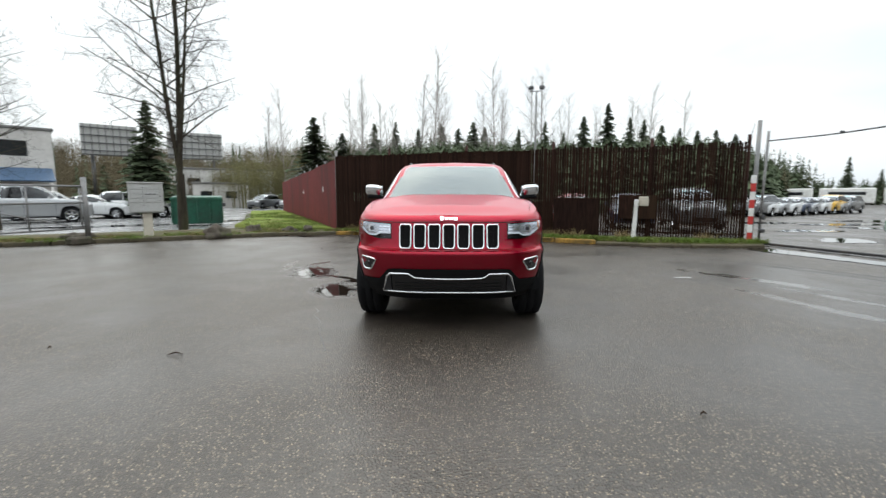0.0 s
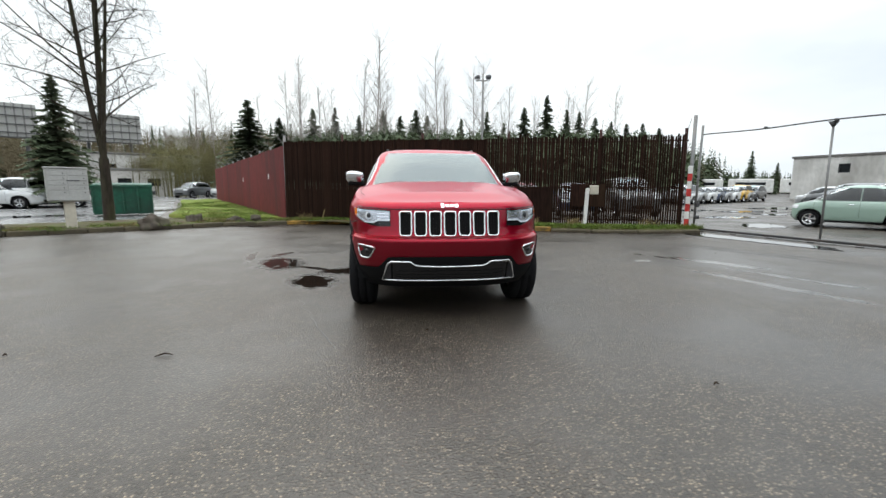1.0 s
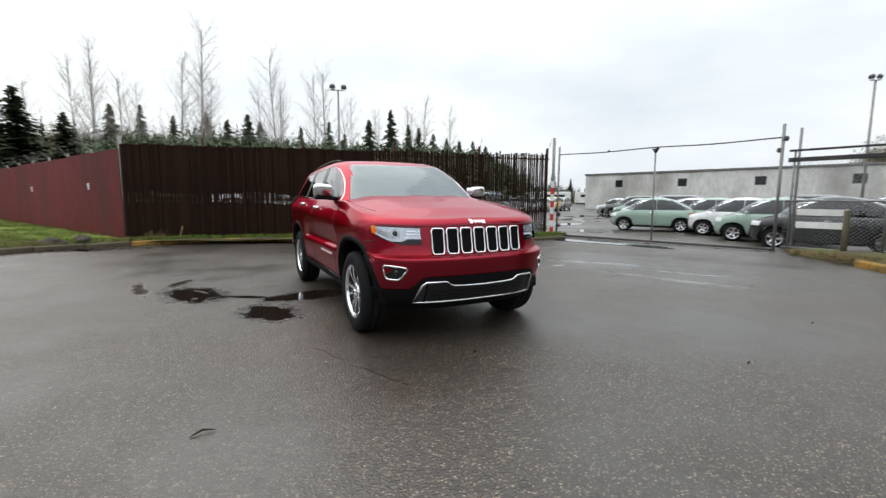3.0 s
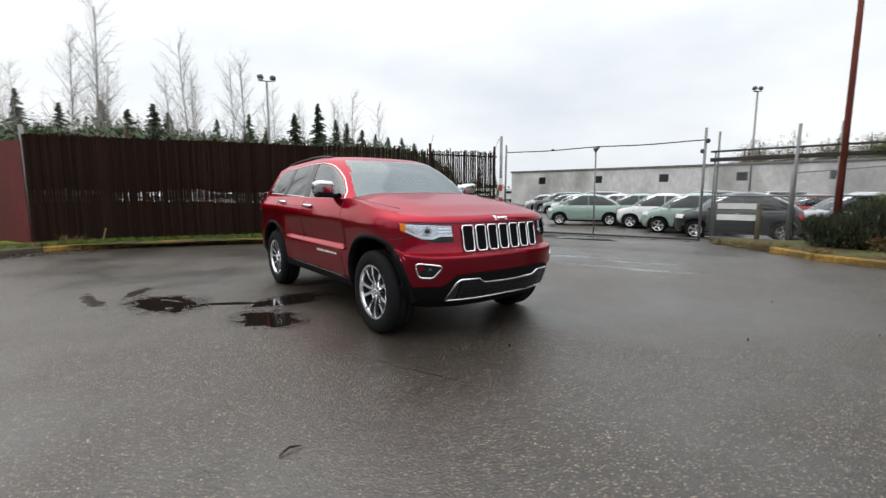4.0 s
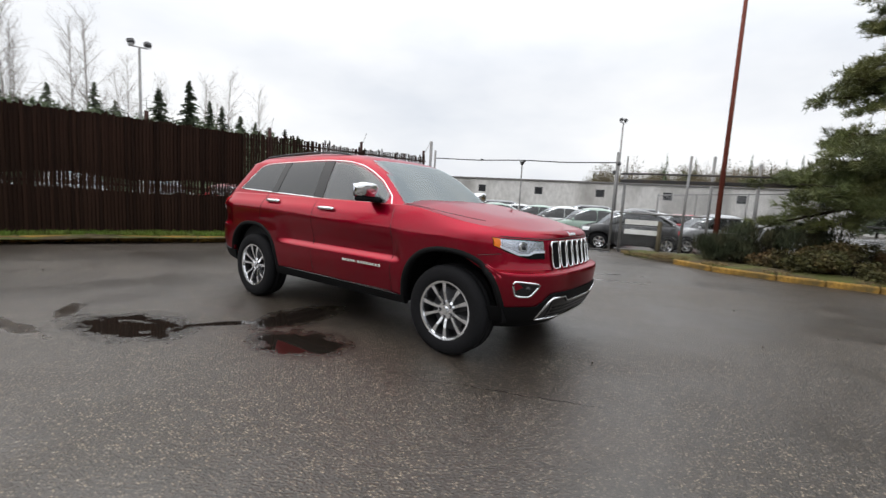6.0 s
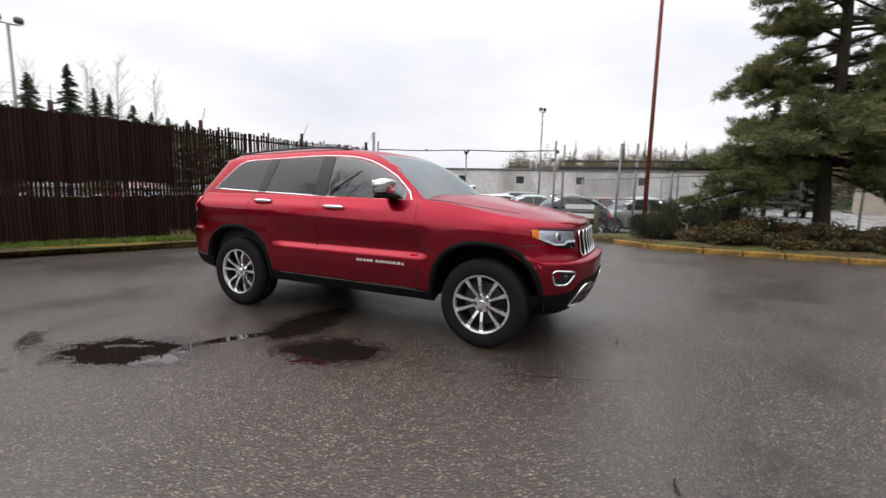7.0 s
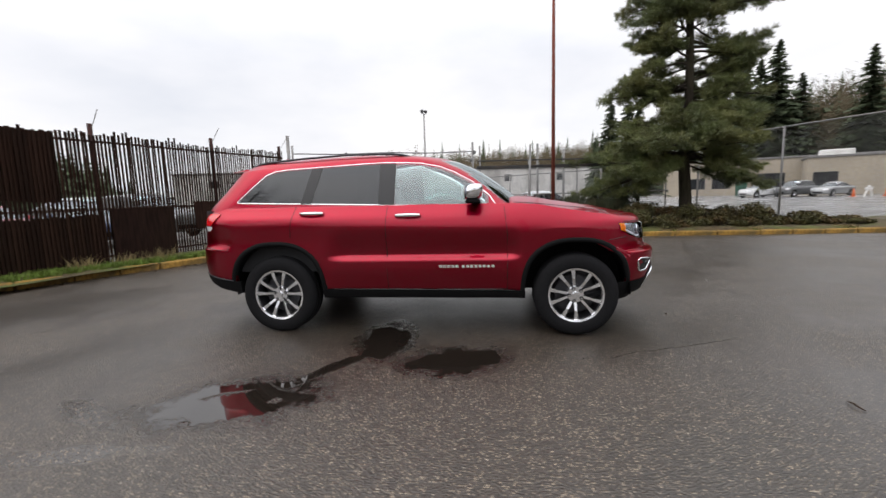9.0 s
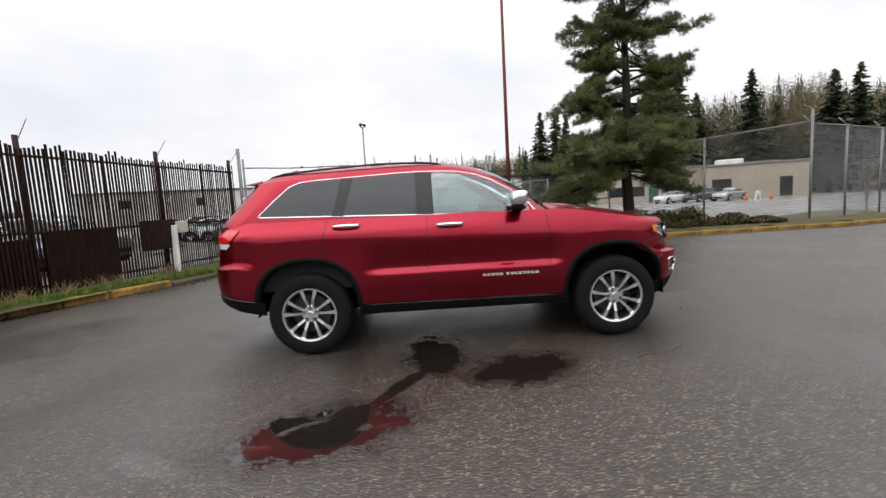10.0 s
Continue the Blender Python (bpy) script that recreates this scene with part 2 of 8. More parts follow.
M_alloy = material("polished_alloy", (0.84, 0.85, 0.87), 0.16, metal=0.95, grain=0.06, grain_scale=40)
M_dark_alloy = material("dark_alloy", (0.05, 0.05, 0.055), 0.45, metal=0.7, grain=0.2, grain_scale=60)
M_glass_dark = glass_material("privacy_glass", (0.30, 0.33, 0.35), 0.42)
M_glass = glass_material("car_glass", (0.82, 0.93, 0.91), 0.85, ior=1.95)
M_glass_screen = glass_material("windscreen_glass", (0.72, 0.92, 0.90), 0.7, ior=2.25, gloss_tint=(0.88, 0.96, 0.97))
M_lens = glass_material("lamp_lens", (0.97, 0.98, 1.0), 0.99, ior=1.07)
M_housing = material("lamp_housing", (0.62, 0.63, 0.65), 0.22, metal=0.8, grain=0.2, grain_scale=90)
M_amber = material("amber_lens", (0.85, 0.20, 0.01), 0.2, coat=0.2, grain=0.1, grain_scale=150)
M_redlens = material("red_lens", (0.55, 0.008, 0.012), 0.15, coat=0.3, grain=0.12, grain_scale=120)
M_white_lens = material("white_lens", (0.75, 0.76, 0.78), 0.12, coat=0.6, grain=0.05, grain_scale=150)
M_interior = material("dark_interior_cloth", (0.03, 0.03, 0.032), 0.85, grain=0.25, grain_scale=200)
M_interior_pale = material("pale_interior_trim", (0.30, 0.29, 0.27), 0.8, grain=0.15, grain_scale=120)
M_slat = material("rusty_brown_slat", (0.0195, 0.0092, 0.0065), 0.8, grain=0.5, grain_scale=22, stain=(0.034, 0.022, 0.0115), stain_scale=0.8,
                  stain_amount=0.7, spec=0.2, stretch=(1, 1, 0.12), per_object=0.32, bump=0.002, bump_scale=60)
M_redpanel = material("red_painted_board", (0.150, 0.022, 0.021), 0.6, grain=0.25, grain_scale=18, stain=(0.075, 0.022, 0.020), stain_scale=1.1,
                      stain_amount=0.7, stretch=(1, 1, 0.2), per_object=0.10, bump=0.002, bump_scale=40)
M_galv = material("galvanised_steel", (0.185, 0.185, 0.185), 0.5, metal=0.35, grain=0.2, grain_scale=30, stain=(0.25, 0.22, 0.19), stain_scale=3, stain_amount=0.4)
M_wire = material("chain_link_wire", (0.30, 0.305, 0.31), 0.5, metal=0.2, grain=0.15, grain_scale=50)
M_rustpost = material("rusted_post", (0.036, 0.014, 0.012), 0.8, grain=0.4, grain_scale=25, stain=(0.065, 0.026, 0.018), stain_scale=4)
M_blackbeam = material("black_beam", (0.020, 0.020, 0.021), 0.6, grain=0.3, grain_scale=30, stain=(0.07, 0.045, 0.03), stain_scale=3, stain_amount=0.5)
M_concrete = material("kerb_concrete", (0.090, 0.076, 0.048), 0.8, grain=0.3, grain_scale=30, stain=(0.05, 0.042, 0.030), stain_scale=2.5, stain_amount=0.8, bump=0.004, bump_scale=40)
M_yellow = material("worn_yellow_paint", (0.27, 0.155, 0.034), 0.8, grain=0.35, grain_scale=22, stain=(0.085, 0.065, 0.028), stain_scale=4.5, stain_amount=0.85, bump=0.003, bump_scale=40, per_object=0.06)
M_wood_red = material("red_stained_pole", (0.17, 0.045, 0.030), 0.75, grain=0.35, grain_scale=14, stain=(0.11, 0.035, 0.025), stain_scale=1.5, stretch=(1, 1, 0.08), bump=0.004, bump_scale=30)
M_grass = material("grass_blades", (0.095, 0.150, 0.022), 0.7, grain=0.4, grain_scale=6, stain=(0.16, 0.13, 0.04), stain_scale=0.8, stain_amount=0.5)
M_drygrass = material("dry_grass", (0.20, 0.15, 0.07), 0.8, grain=0.35, grain_scale=6)
M_soil = material("damp_soil_and_moss", (0.070, 0.052, 0.028), 0.85, grain=0.5, grain_scale=9, stain=(0.080, 0.105, 0.022), stain_scale=1.2, stain_amount=0.8, bump=0.03, bump_scale=9)
M_lawn = material("mossy_lawn", (0.135, 0.190, 0.020), 0.85, grain=0.4, grain_scale=7, stain=(0.17, 0.16, 0.045), stain_scale=0.7, stain_amount=0.6, bump=0.03, bump_scale=12)
M_needle = material("pine_needles", (0.080, 0.100, 0.030), 0.6, grain=0.5, grain_scale=1.6, stain=(0.165, 0.158, 0.045), stain_scale=0.9, stain_amount=0.6)
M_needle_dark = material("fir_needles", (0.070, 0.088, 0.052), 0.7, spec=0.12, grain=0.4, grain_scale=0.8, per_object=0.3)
M_bark = material("bark", (0.032, 0.025, 0.019), 0.9, grain=0.45, grain_scale=12, stain=(0.050, 0.055, 0.020), stain_scale=1.6, stain_amount=0.6, stretch=(1, 1, 0.25), bump=0.012, bump_scale=18)
M_bark_pale = material("pale_bare_twigs", (0.25, 0.225, 0.205), 0.85, grain=0.3, grain_scale=3, per_object=0.15)
M_twig = material("brown_bare_woods", (0.125, 0.100, 0.066), 0.9, spec=0.15, grain=0.25, grain_scale=0.12, stain=(0.105, 0.098, 0.052), stain_scale=0.06, stain_amount=0.7)
M_olive = material("olive_willow_twigs", (0.150, 0.140, 0.060), 0.9, grain=0.35, grain_scale=0.4, stain=(0.105, 0.090, 0.045), stain_scale=0.15, stain_amount=0.6)
M_hill = material("hillside_leaf_litter", (0.078, 0.064, 0.040), 0.95, grain=0.4, grain_scale=0.3, stain=(0.045, 0.048, 0.026), stain_scale=0.04, stain_amount=0.7, bump=0.5, bump_scale=0.3)
M_shrub = material("evergreen_shrub_leaves", (0.032, 0.040, 0.020), 0.7, grain=0.4, grain_scale=3, stain=(0.090, 0.065, 0.030), stain_scale=1.1, stain_amount=0.7)
M_ivy = material("ground_cover_leaves", (0.058, 0.056, 0.020), 0.7, grain=0.6, grain_scale=6, stain=(0.12, 0.060, 0.026), stain_scale=1.3, stain_amount=0.7)
M_wall_grey = material("stained_grey_wall", (0.60, 0.59, 0.57), 0.85, grain=0.15, grain_scale=2.5, stain=(0.24, 0.23, 0.21), stain_scale=0.30, stain_amount=0.7, stretch=(1, 1, 0.5), bump=0.01, bump_scale=8)
M_wall_tan = material("tan_painted_wall", (0.36, 0.315, 0.25), 0.85, grain=0.1, grain_scale=3, stain=(0.27, 0.24, 0.20), stain_scale=0.3, stain_amount=0.5, bump=0.01, bump_scale=8)
M_wall_white = material("off_white_wall", (0.55, 0.53, 0.50), 0.8, grain=0.1, grain_scale=3, stain=(0.38, 0.36, 0.34), stain_scale=0.4, stain_amount=0.5)
M_roof = material("grey_roof", (0.16, 0.155, 0.15), 0.8, grain=0.2, grain_scale=2)
M_blue_roof = material("blue_metal_roof", (0.035, 0.075, 0.14), 0.4, grain=0.2, grain_scale=3)
M_window = material("dark_window", (0.02, 0.022, 0.025), 0.1, grain=0.2, grain_scale=1.5)
M_steel_dark = material("dark_steel", (0.07, 0.07, 0.072), 0.5, metal=0.4, grain=0.2, grain_scale=20)
M_white = material("white_paint", (0.72, 0.72, 0.70), 0.55, grain=0.08, grain_scale=12, stain=(0.45, 0.43, 0.39), stain_scale=2.5, stain_amount=0.5)
M_redstripe = material("red_reflective_tape", (0.45, 0.03, 0.025), 0.4, grain=0.15, grain_scale=20)
M_tan_paint = material("beige_painted_metal", (0.50, 0.46, 0.38), 0.55, grain=0.1, grain_scale=14, stain=(0.34, 0.29, 0.22), stain_scale=3, stain_amount=0.5)
M_greybox = material("grey_painted_metal", (0.40, 0.40, 0.385), 0.5, grain=0.08, grain_scale=20, stain=(0.28, 0.27, 0.25), stain_scale=2, stain_amount=0.4)
M_green = material("green_painted_steel", (0.010, 0.085, 0.050), 0.5, grain=0.2, grain_scale=8, stain=(0.02, 0.035, 0.025), stain_scale=1.5, stain_amount=0.6)
M_rock = material("mossy_rock", (0.075, 0.062, 0.050), 0.9, grain=0.4, grain_scale=8, stain=(0.05, 0.055, 0.025), stain_scale=3, bump=0.03, bump_scale=7)
M_marking = material("worn_white_marking", (0.42, 0.42, 0.41), 0.6, grain=0.35, grain_scale=18, stain=(0.12, 0.12, 0.12), stain_scale=4, stain_amount=0.9)
M_seam = material("tar_seam", (0.010, 0.009, 0.008), 0.5, grain=0.3, grain_scale=40)
M_leaf = material("dead_leaf", (0.028, 0.016, 0.009), 0.75, grain=0.3, grain_scale=60)
M_orange = material("orange_plastic", (0.62, 0.13, 0.03), 0.5, grain=0.1, grain_scale=20)


def car_paint(name, c, metal=0.2):
    return material(name, c, 0.3, metal=metal, grain=0.05, grain_scale=500, coat=0.9)


P_mint = car_paint("mint_paint", (0.26, 0.36, 0.30), 0.0)
P_white = car_paint("white_car_paint", (0.66, 0.67, 0.67), 0.0)
P_silver = car_paint("silver_car_paint", (0.38, 0.39, 0.40), 0.6)
P_black = car_paint("black_car_paint", (0.012, 0.013, 0.015))
P_grey = car_paint("grey_car_paint", (0.13, 0.135, 0.14), 0.4)
P_blue = car_paint("dark_blue_car_paint", (0.03, 0.05, 0.10), 0.3)
P_red = car_paint("bright_red_car_paint", (0.38, 0.012, 0.02))
P_yellow = car_paint("yellow_car_paint", (0.65, 0.38, 0.02), 0.0)

# ---------------------------------------------------------------- mesh helpers
def mesh_from(name, verts, faces, mats, smooth=False, slots=None):
    me = bpy.data.meshes.new(name)
    me.from_pydata([tuple(v) for v in verts], [], faces)
    for mt in (mats if isinstance(mats, (list, tuple)) else [mats]):
        me.materials.append(mt)
    if smooth:
        me.shade_smooth()
    if slots is not None:
        me.polygons.foreach_set("material_index", slots)
    me.update()
    return me


def part(name, bm, mat, parent=None, label="", smooth=False):
    """Links a bmesh (or a mesh) as one object under a thing or a part."""
    if isinstance(bm, bmesh.types.BMesh):
        bmesh.ops.recalc_face_normals(bm, faces=bm.faces)
        me = bpy.data.meshes.new(name)
        bm.to_mesh(me)
        bm.free()
        me.materials.append(mat)
        if smooth:
            me.shade_smooth()
    else:
        me = bm
    ob = new(name, me)
    if parent is not None:
        ob.parent = parent
    if label:
        ob["label"] = label
    return ob


def thing(name, place=(0, 0, 0), rz=0.0, label="", category="", group="", kind=""):
    ob = new(name)
    ob.matrix_basis = pose(*place, 0, 0, rz)
    return tagged(ob, label, category, group, kind)


def add_box(bm, c, s, m=None, bevel=0.0):
    """A box with centre c and full sizes s, turned by m, with soft edges."""
    mt = Matrix.Translation(c) @ (m or Matrix()) @ Matrix.Diagonal((*s, 1))
    vs = bmesh.ops.create_cube(bm, size=1.0, matrix=mt)["verts"]
    if bevel:
        es = list({e for v in vs for e in v.link_edges})
        bmesh.ops.bevel(bm, geom=es, offset=bevel, segments=1, affect="EDGES", clamp_overlap=True)
    return vs


def box(c, s, m=None, bevel=0.0):
    bm = bmesh.new()
    add_box(bm, c, s, m, bevel)
    return bm


def add_tube(bm, a, b, r1, r2=None, n=8, caps=True):
    """A round bar from a to b."""
    a, b = Vector(a), Vector(b)
    d = b - a
    q = d.to_track_quat("Z", "Y").to_matrix().to_4x4()
    mt = Matrix.Translation((a + b) / 2) @ q
    return bmesh.ops.create_cone(bm, cap_ends=caps, segments=n, radius1=r1, radius2=r1 if r2 is None else r2, depth=d.length, matrix=mt)["verts"]


def tube(a, b, r1, r2=None, n=8):
    bm = bmesh.new()
    add_tube(bm, a, b, r1, r2, n)
    return bm


def sweep(points, r, n=6, closed=False):
    """A round bar along a row of points; r is one radius or one for each point. Returns vertices and faces."""
    pts = [Vector(p) for p in points]
    rs = r if hasattr(r, "__len__") else [r] * len(pts)
    verts, faces = [], []
    k = len(pts)
    for i, p in enumerate(pts):
        d = (pts[(i + 1) % k] - pts[i - 1]) if closed else (pts[min(i + 1, k - 1)] - pts[max(i - 1, 0)])
        d.normalize()
        side = d.cross(Vector((0, 0, 1)))
        if side.length < 0.1:
            side = d.cross(Vector((0, 1, 0)))
        side.normalize()
        up = side.cross(d)
        for j in range(n):
            a = 2 * math.pi * j / n
            verts.append(p + (side * math.cos(a) + up * math.sin(a)) * rs[i])
    for i in range(k if closed else k - 1):
        for j in range(n):
            a, b = i * n + j, i * n + (j + 1) % n
            c, d = ((i + 1) % k) * n + (j + 1) % n, ((i + 1) % k) * n + j
            faces.append((a, b, c, d))
    if not closed:
        faces.append(tuple(range(n))[::-1])
        faces.append(tuple((k - 1) * n + j for j in range(n)))
    return verts, faces


def lerp(table, v):
    """Straight interpolation in a table of (key, value)."""
    return float(np.interp(v, [a for a, _ in table], [b for _, b in table]))


def smooth(table, v):
    """Soft interpolation in a table of (key, value): a monotone cubic."""
    xs, ys = [a for a, _ in table], [b for _, b in table]
    if v <= xs[0]:
        return ys[0]
    if v >= xs[-1]:
        return ys[-1]
    i = max(j for j in range(len(xs)) if xs[j] <= v)
    i = min(i, len(xs) - 2)
    d = [(ys[j + 1] - ys[j]) / (xs[j + 1] - xs[j]) for j in range(len(xs) - 1)]

    def m(j):
        if j == 0:
            return d[0]
        if j == len(xs) - 1:
            return d[-1]
        return 0.0 if d[j - 1] * d[j] <= 0 else 2 * d[j - 1] * d[j] / (d[j - 1] + d[j])

    h = xs[i + 1] - xs[i]
    t = (v - xs[i]) / h
    return ((2 * t**3 - 3 * t**2 + 1) * ys[i] + (t**3 - 2 * t**2 + t) * h * m(i) + (-2 * t**3 + 3 * t**2) * ys[i + 1] + (t**3 - t**2) * h * m(i + 1))


def bar(name, a, b, r, mat, parent=None, label="", n=8, r2=None):
    return part(name, tube(a, b, r, r2, n), mat, parent, label, smooth=True)

# ---------------------------------------------------------------- ground
GATE_A, GATE_B = Vector((8.2, 12.1)), Vector((10.1, 6.3))


def ease(t):
    t = max(0.0, min(1.0, t))
    return t * t * (3 - 2 * t)


def ground_z(x, y):
    """The yard is level; the car park behind the fence and gate lies a little lower."""
    d = GATE_B - GATE_A
    nrm = Vector((-d.y, d.x)).normalized()
    over = (Vector((x, y)) - GATE_A).dot(nrm)
    return -0.15 * ease((over - 0.4) / 3.0) * ease((y - 0.0) / 6.0)


def axis(lo, hi, near_lo, near_hi, step):
    a = [lo, lo / 2, lo / 4] + list(np.arange(near_lo, near_hi + 0.01, step)) + [hi / 4, hi / 2, hi]
    return sorted(set(round(float(v), 3) for v in a))


gx, gy = axis(-900, 900, -40, 60, 2.0), axis(-900, 900, -40, 60, 2.0)
ground = new("ground", mesh_from("ground", [(x, y, ground_z(x, y)) for y in gy for x in gx],
             [(j * len(gx) + i, j * len(gx) + i + 1, (j + 1) * len(gx) + i + 1, (j + 1) * len(gx) + i) for j in range(len(gy) - 1) for i in range(len(gx) - 1)], M_asphalt, smooth=True))
tagged(ground, "dark wet asphalt yard with pale stones and damp patches", "ground", kind="structure")


def raised_bed(name, outline, height, mat, label, seed=0, rough=0.05):
    """A raised bed of soil behind a kerb: a filled outline with a humped top."""
    rnd = random.Random(seed)
    bm = bmesh.new()
    vs = [bm.verts.new((x, y, height)) for x, y in outline]
    bm.faces.new(vs)
    bmesh.ops.triangulate(bm, faces=bm.faces[:])
    for _ in range(4):
        es = [e for e in bm.edges if e.calc_length() > 0.9]
        if not es:
            break
        bmesh.ops.subdivide_edges(bm, edges=es, cuts=1, use_grid_fill=False)
        bmesh.ops.triangulate(bm, faces=bm.faces[:])
    rim = {v for e in bm.edges if e.is_boundary for v in e.verts}
    for v in bm.verts:
        if v not in rim:
            v.co.z += rough * noise.noise(Vector((v.co.x * 0.7, v.co.y * 0.7, seed))) + rough * 0.6 + rnd.uniform(-0.01, 0.01)
    ext = bmesh.ops.extrude_edge_only(bm, edges=[e for e in bm.edges if e.is_boundary])
    for v in [g for g in ext["geom"] if isinstance(g, bmesh.types.BMVert)]:
        v.co.z = -0.25
    ob = part(name, bm, mat, smooth=True)
    return tagged(ob, label, "planting bed", kind="structure")


def kerb_run(name, points, mat, label, length=0.9, width=0.16, height=0.13):
    """A row of kerb stones along a line; each stone is a piece with soft edges."""
    root = thing(name, label=label, category="kerb", kind="structure")
    pts = [Vector((*p, 0)) for p in points]
    bm = box((0, 0, height / 2 - 0.1), (1.0, width, height + 0.2), bevel=0.025)
    bmesh.ops.recalc_face_normals(bm, faces=bm.faces)
    me = bpy.data.meshes.new("kerb_stone")
    bm.to_mesh(me)
    bm.free()
    me.materials.append(mat)
    rnd = random.Random(7)
    run = []
    for a, b in zip(pts, pts[1:]):
        n = max(1, round((b - a).length / length))
        run += [a.lerp(b, i / n) for i in range(n)]
    run.append(pts[-1])
    for a, b in zip(run, run[1:]):
        d = b - a
        ob = new("kerb_stone", me)
        ob.parent = root
        mid = (a + b) / 2
        ob.matrix_basis = pose(mid.x, mid.y, rnd.uniform(-0.008, 0.006), 0, rnd.uniform(-0.6, 0.6), math.degrees(math.atan2(d.y, d.x)) + rnd.uniform(-0.6, 0.6)) @ Matrix.Diagonal((d.length - 0.012, 1, 1, 1))
    return root


KERB_NORTH = [(-13.5, 9.3), (-11.9, 10.4), (-10.3, 11.4), (-8.3, 12.6), (-6.2, 13.9), (-4.4, 14.5), (-3.0, 14.55), (-1.4, 14.2), (0.0, 13.6),
              (1.4, 12.95), (2.6, 12.3), (3.6, 11.8), (4.6, 11.4), (5.8, 11.2), (7.6, 11.15)]
KERB_EAST = [(8.7, 4.3), (7.95, 3.4), (7.7, 2.2), (7.68, 0.6), (7.68, -1.6), (7.75, -4.0), (7.85, -6.6), (8.2, -8.0), (9.1, -9.4), (10.6, -10.6), (13.5, -11.8)]
kerb_run("kerb_north", KERB_NORTH[:6], M_concrete, "weathered concrete kerb with moss along the yard")
kerb_run("kerb_fence", KERB_NORTH[5:12], M_yellow, "worn yellow painted kerb in front of the slat fence")
kerb_run("kerb_gate", KERB_NORTH[11:], M_concrete, "low mossy kerb beside the gate", height=0.09)
kerb_run("kerb_east", KERB_EAST, M_yellow, "worn yellow painted kerb along the planting bed")
FENCE_A, FENCE_B = Vector((-4.7, 15.5)), Vector((7.78, 12.15))
RED_END = Vector((-16.5, 38.5))
raised_bed("verge_north", [(x, y + 0.08) for x, y in KERB_NORTH[5:]] + [(8.2, 12.0), (8.2, 12.35), (-4.7, 15.75)], 0.10, M_soil, "damp mossy verge in front of the slat fence", 3)
raised_bed("verge_west", [(x, y + 0.08) for x, y in KERB_NORTH[:6]] + [(-4.7, 15.6), (-7.6, 16.6), (-9.6, 15.6), (-12.0, 14.0), (-15.0, 12.2)], 0.10, M_soil, "damp verge with dead leaves behind the kerb", 5)
raised_bed("lawn", [(-4.7, 15.6), (RED_END.x, RED_END.y), (-19.0, 37.5), (-12.8, 25.0), (-9.9, 18.0), (-7.6, 16.6)], 0.11, M_lawn, "bright green mossy lawn beside the red fence", 9, 0.08)
raised_bed("planting_bed_east", [(x + 0.08, y) for x, y in KERB_EAST] + [(14.2, -11.2), (11.8, -7.0), (11.6, 3.0), (10.6, 5.4), (9.6, 5.8)], 0.11, M_soil, "soil bed with leaf litter behind the yellow kerb", 11, 0.10)


def paving(name, outline, label):
    """A sheet laid on the ground, coloured pale for the sky's sheen on wet asphalt."""
    bm = bmesh.new()
    top = bm.faces.new([bm.verts.new((x, y, 0.006)) for x, y in outline])
    ext = bmesh.ops.extrude_face_region(bm, geom=[top])
    for v in [g for g in ext["geom"] if isinstance(g, bmesh.types.BMVert)]:
        v.co.z = -0.05
    return tagged(part(name, bm, M_lot), label, "pavement", kind="structure")


paving("lot_pavement", [(12.0, -7.6), (15.9, -2.4), (46.0, -2.4), (70.0, -16.0), (56.0, -46.0), (30.0, -62.0), (19.0, -40.0), (15.2, -12.6)], "lot before the tan buildings, coloured pale grey for the sky's sheen on wet asphalt")
paving("street_pavement", [(-15.4, 12.5), (-12.2, 14.3), (-9.9, 15.9), (-10.4, 18.2), (-13.4, 25.2), (-19.6, 37.8), (-19.0, 62.0), (-34.0, 62.0), (-34.0, 30.0), (-25.0, 18.0), (-19.0, 12.0)], "street beside the lawn, coloured pale grey for the sky's sheen on wet asphalt")


def puddle(cx, cy, rx, ry, turn, seed):
    """Standing water: a thin sheet with an uneven rim."""
    n = 160
    verts, c, s = [], math.cos(radians(turn)), math.sin(radians(turn))
    for i in range(n):
        a = 2 * math.pi * i / n
        k = 1 + 0.38 * noise.noise(Vector((math.cos(a) * 1.3, math.sin(a) * 1.3, seed))) + 0.22 * noise.noise(Vector((math.cos(a) * 4, math.sin(a) * 4, seed + 9))) + 0.05 * noise.noise(Vector((math.cos(a) * 9, math.sin(a) * 9, seed + 3)))
        x, y = rx * k * math.cos(a), ry * k * math.sin(a)
        px, py = cx + c * x - s * y, cy + s * x + c * y
        verts.append((px, py, ground_z(cx, cy) + 0.012))
    verts += [(x, y, z - 0.05) for x, y, z in verts]
    faces = [tuple(range(n))] + [(i, (i + 1) % n, n + (i + 1) % n, n + i) for i in range(n)]
    ob = new("puddle", mesh_from("puddle", verts, faces, M_water))
    return tagged(ob, "shallow rainwater puddle lying on the asphalt", "puddle", group="puddles in the yard", kind="structure")



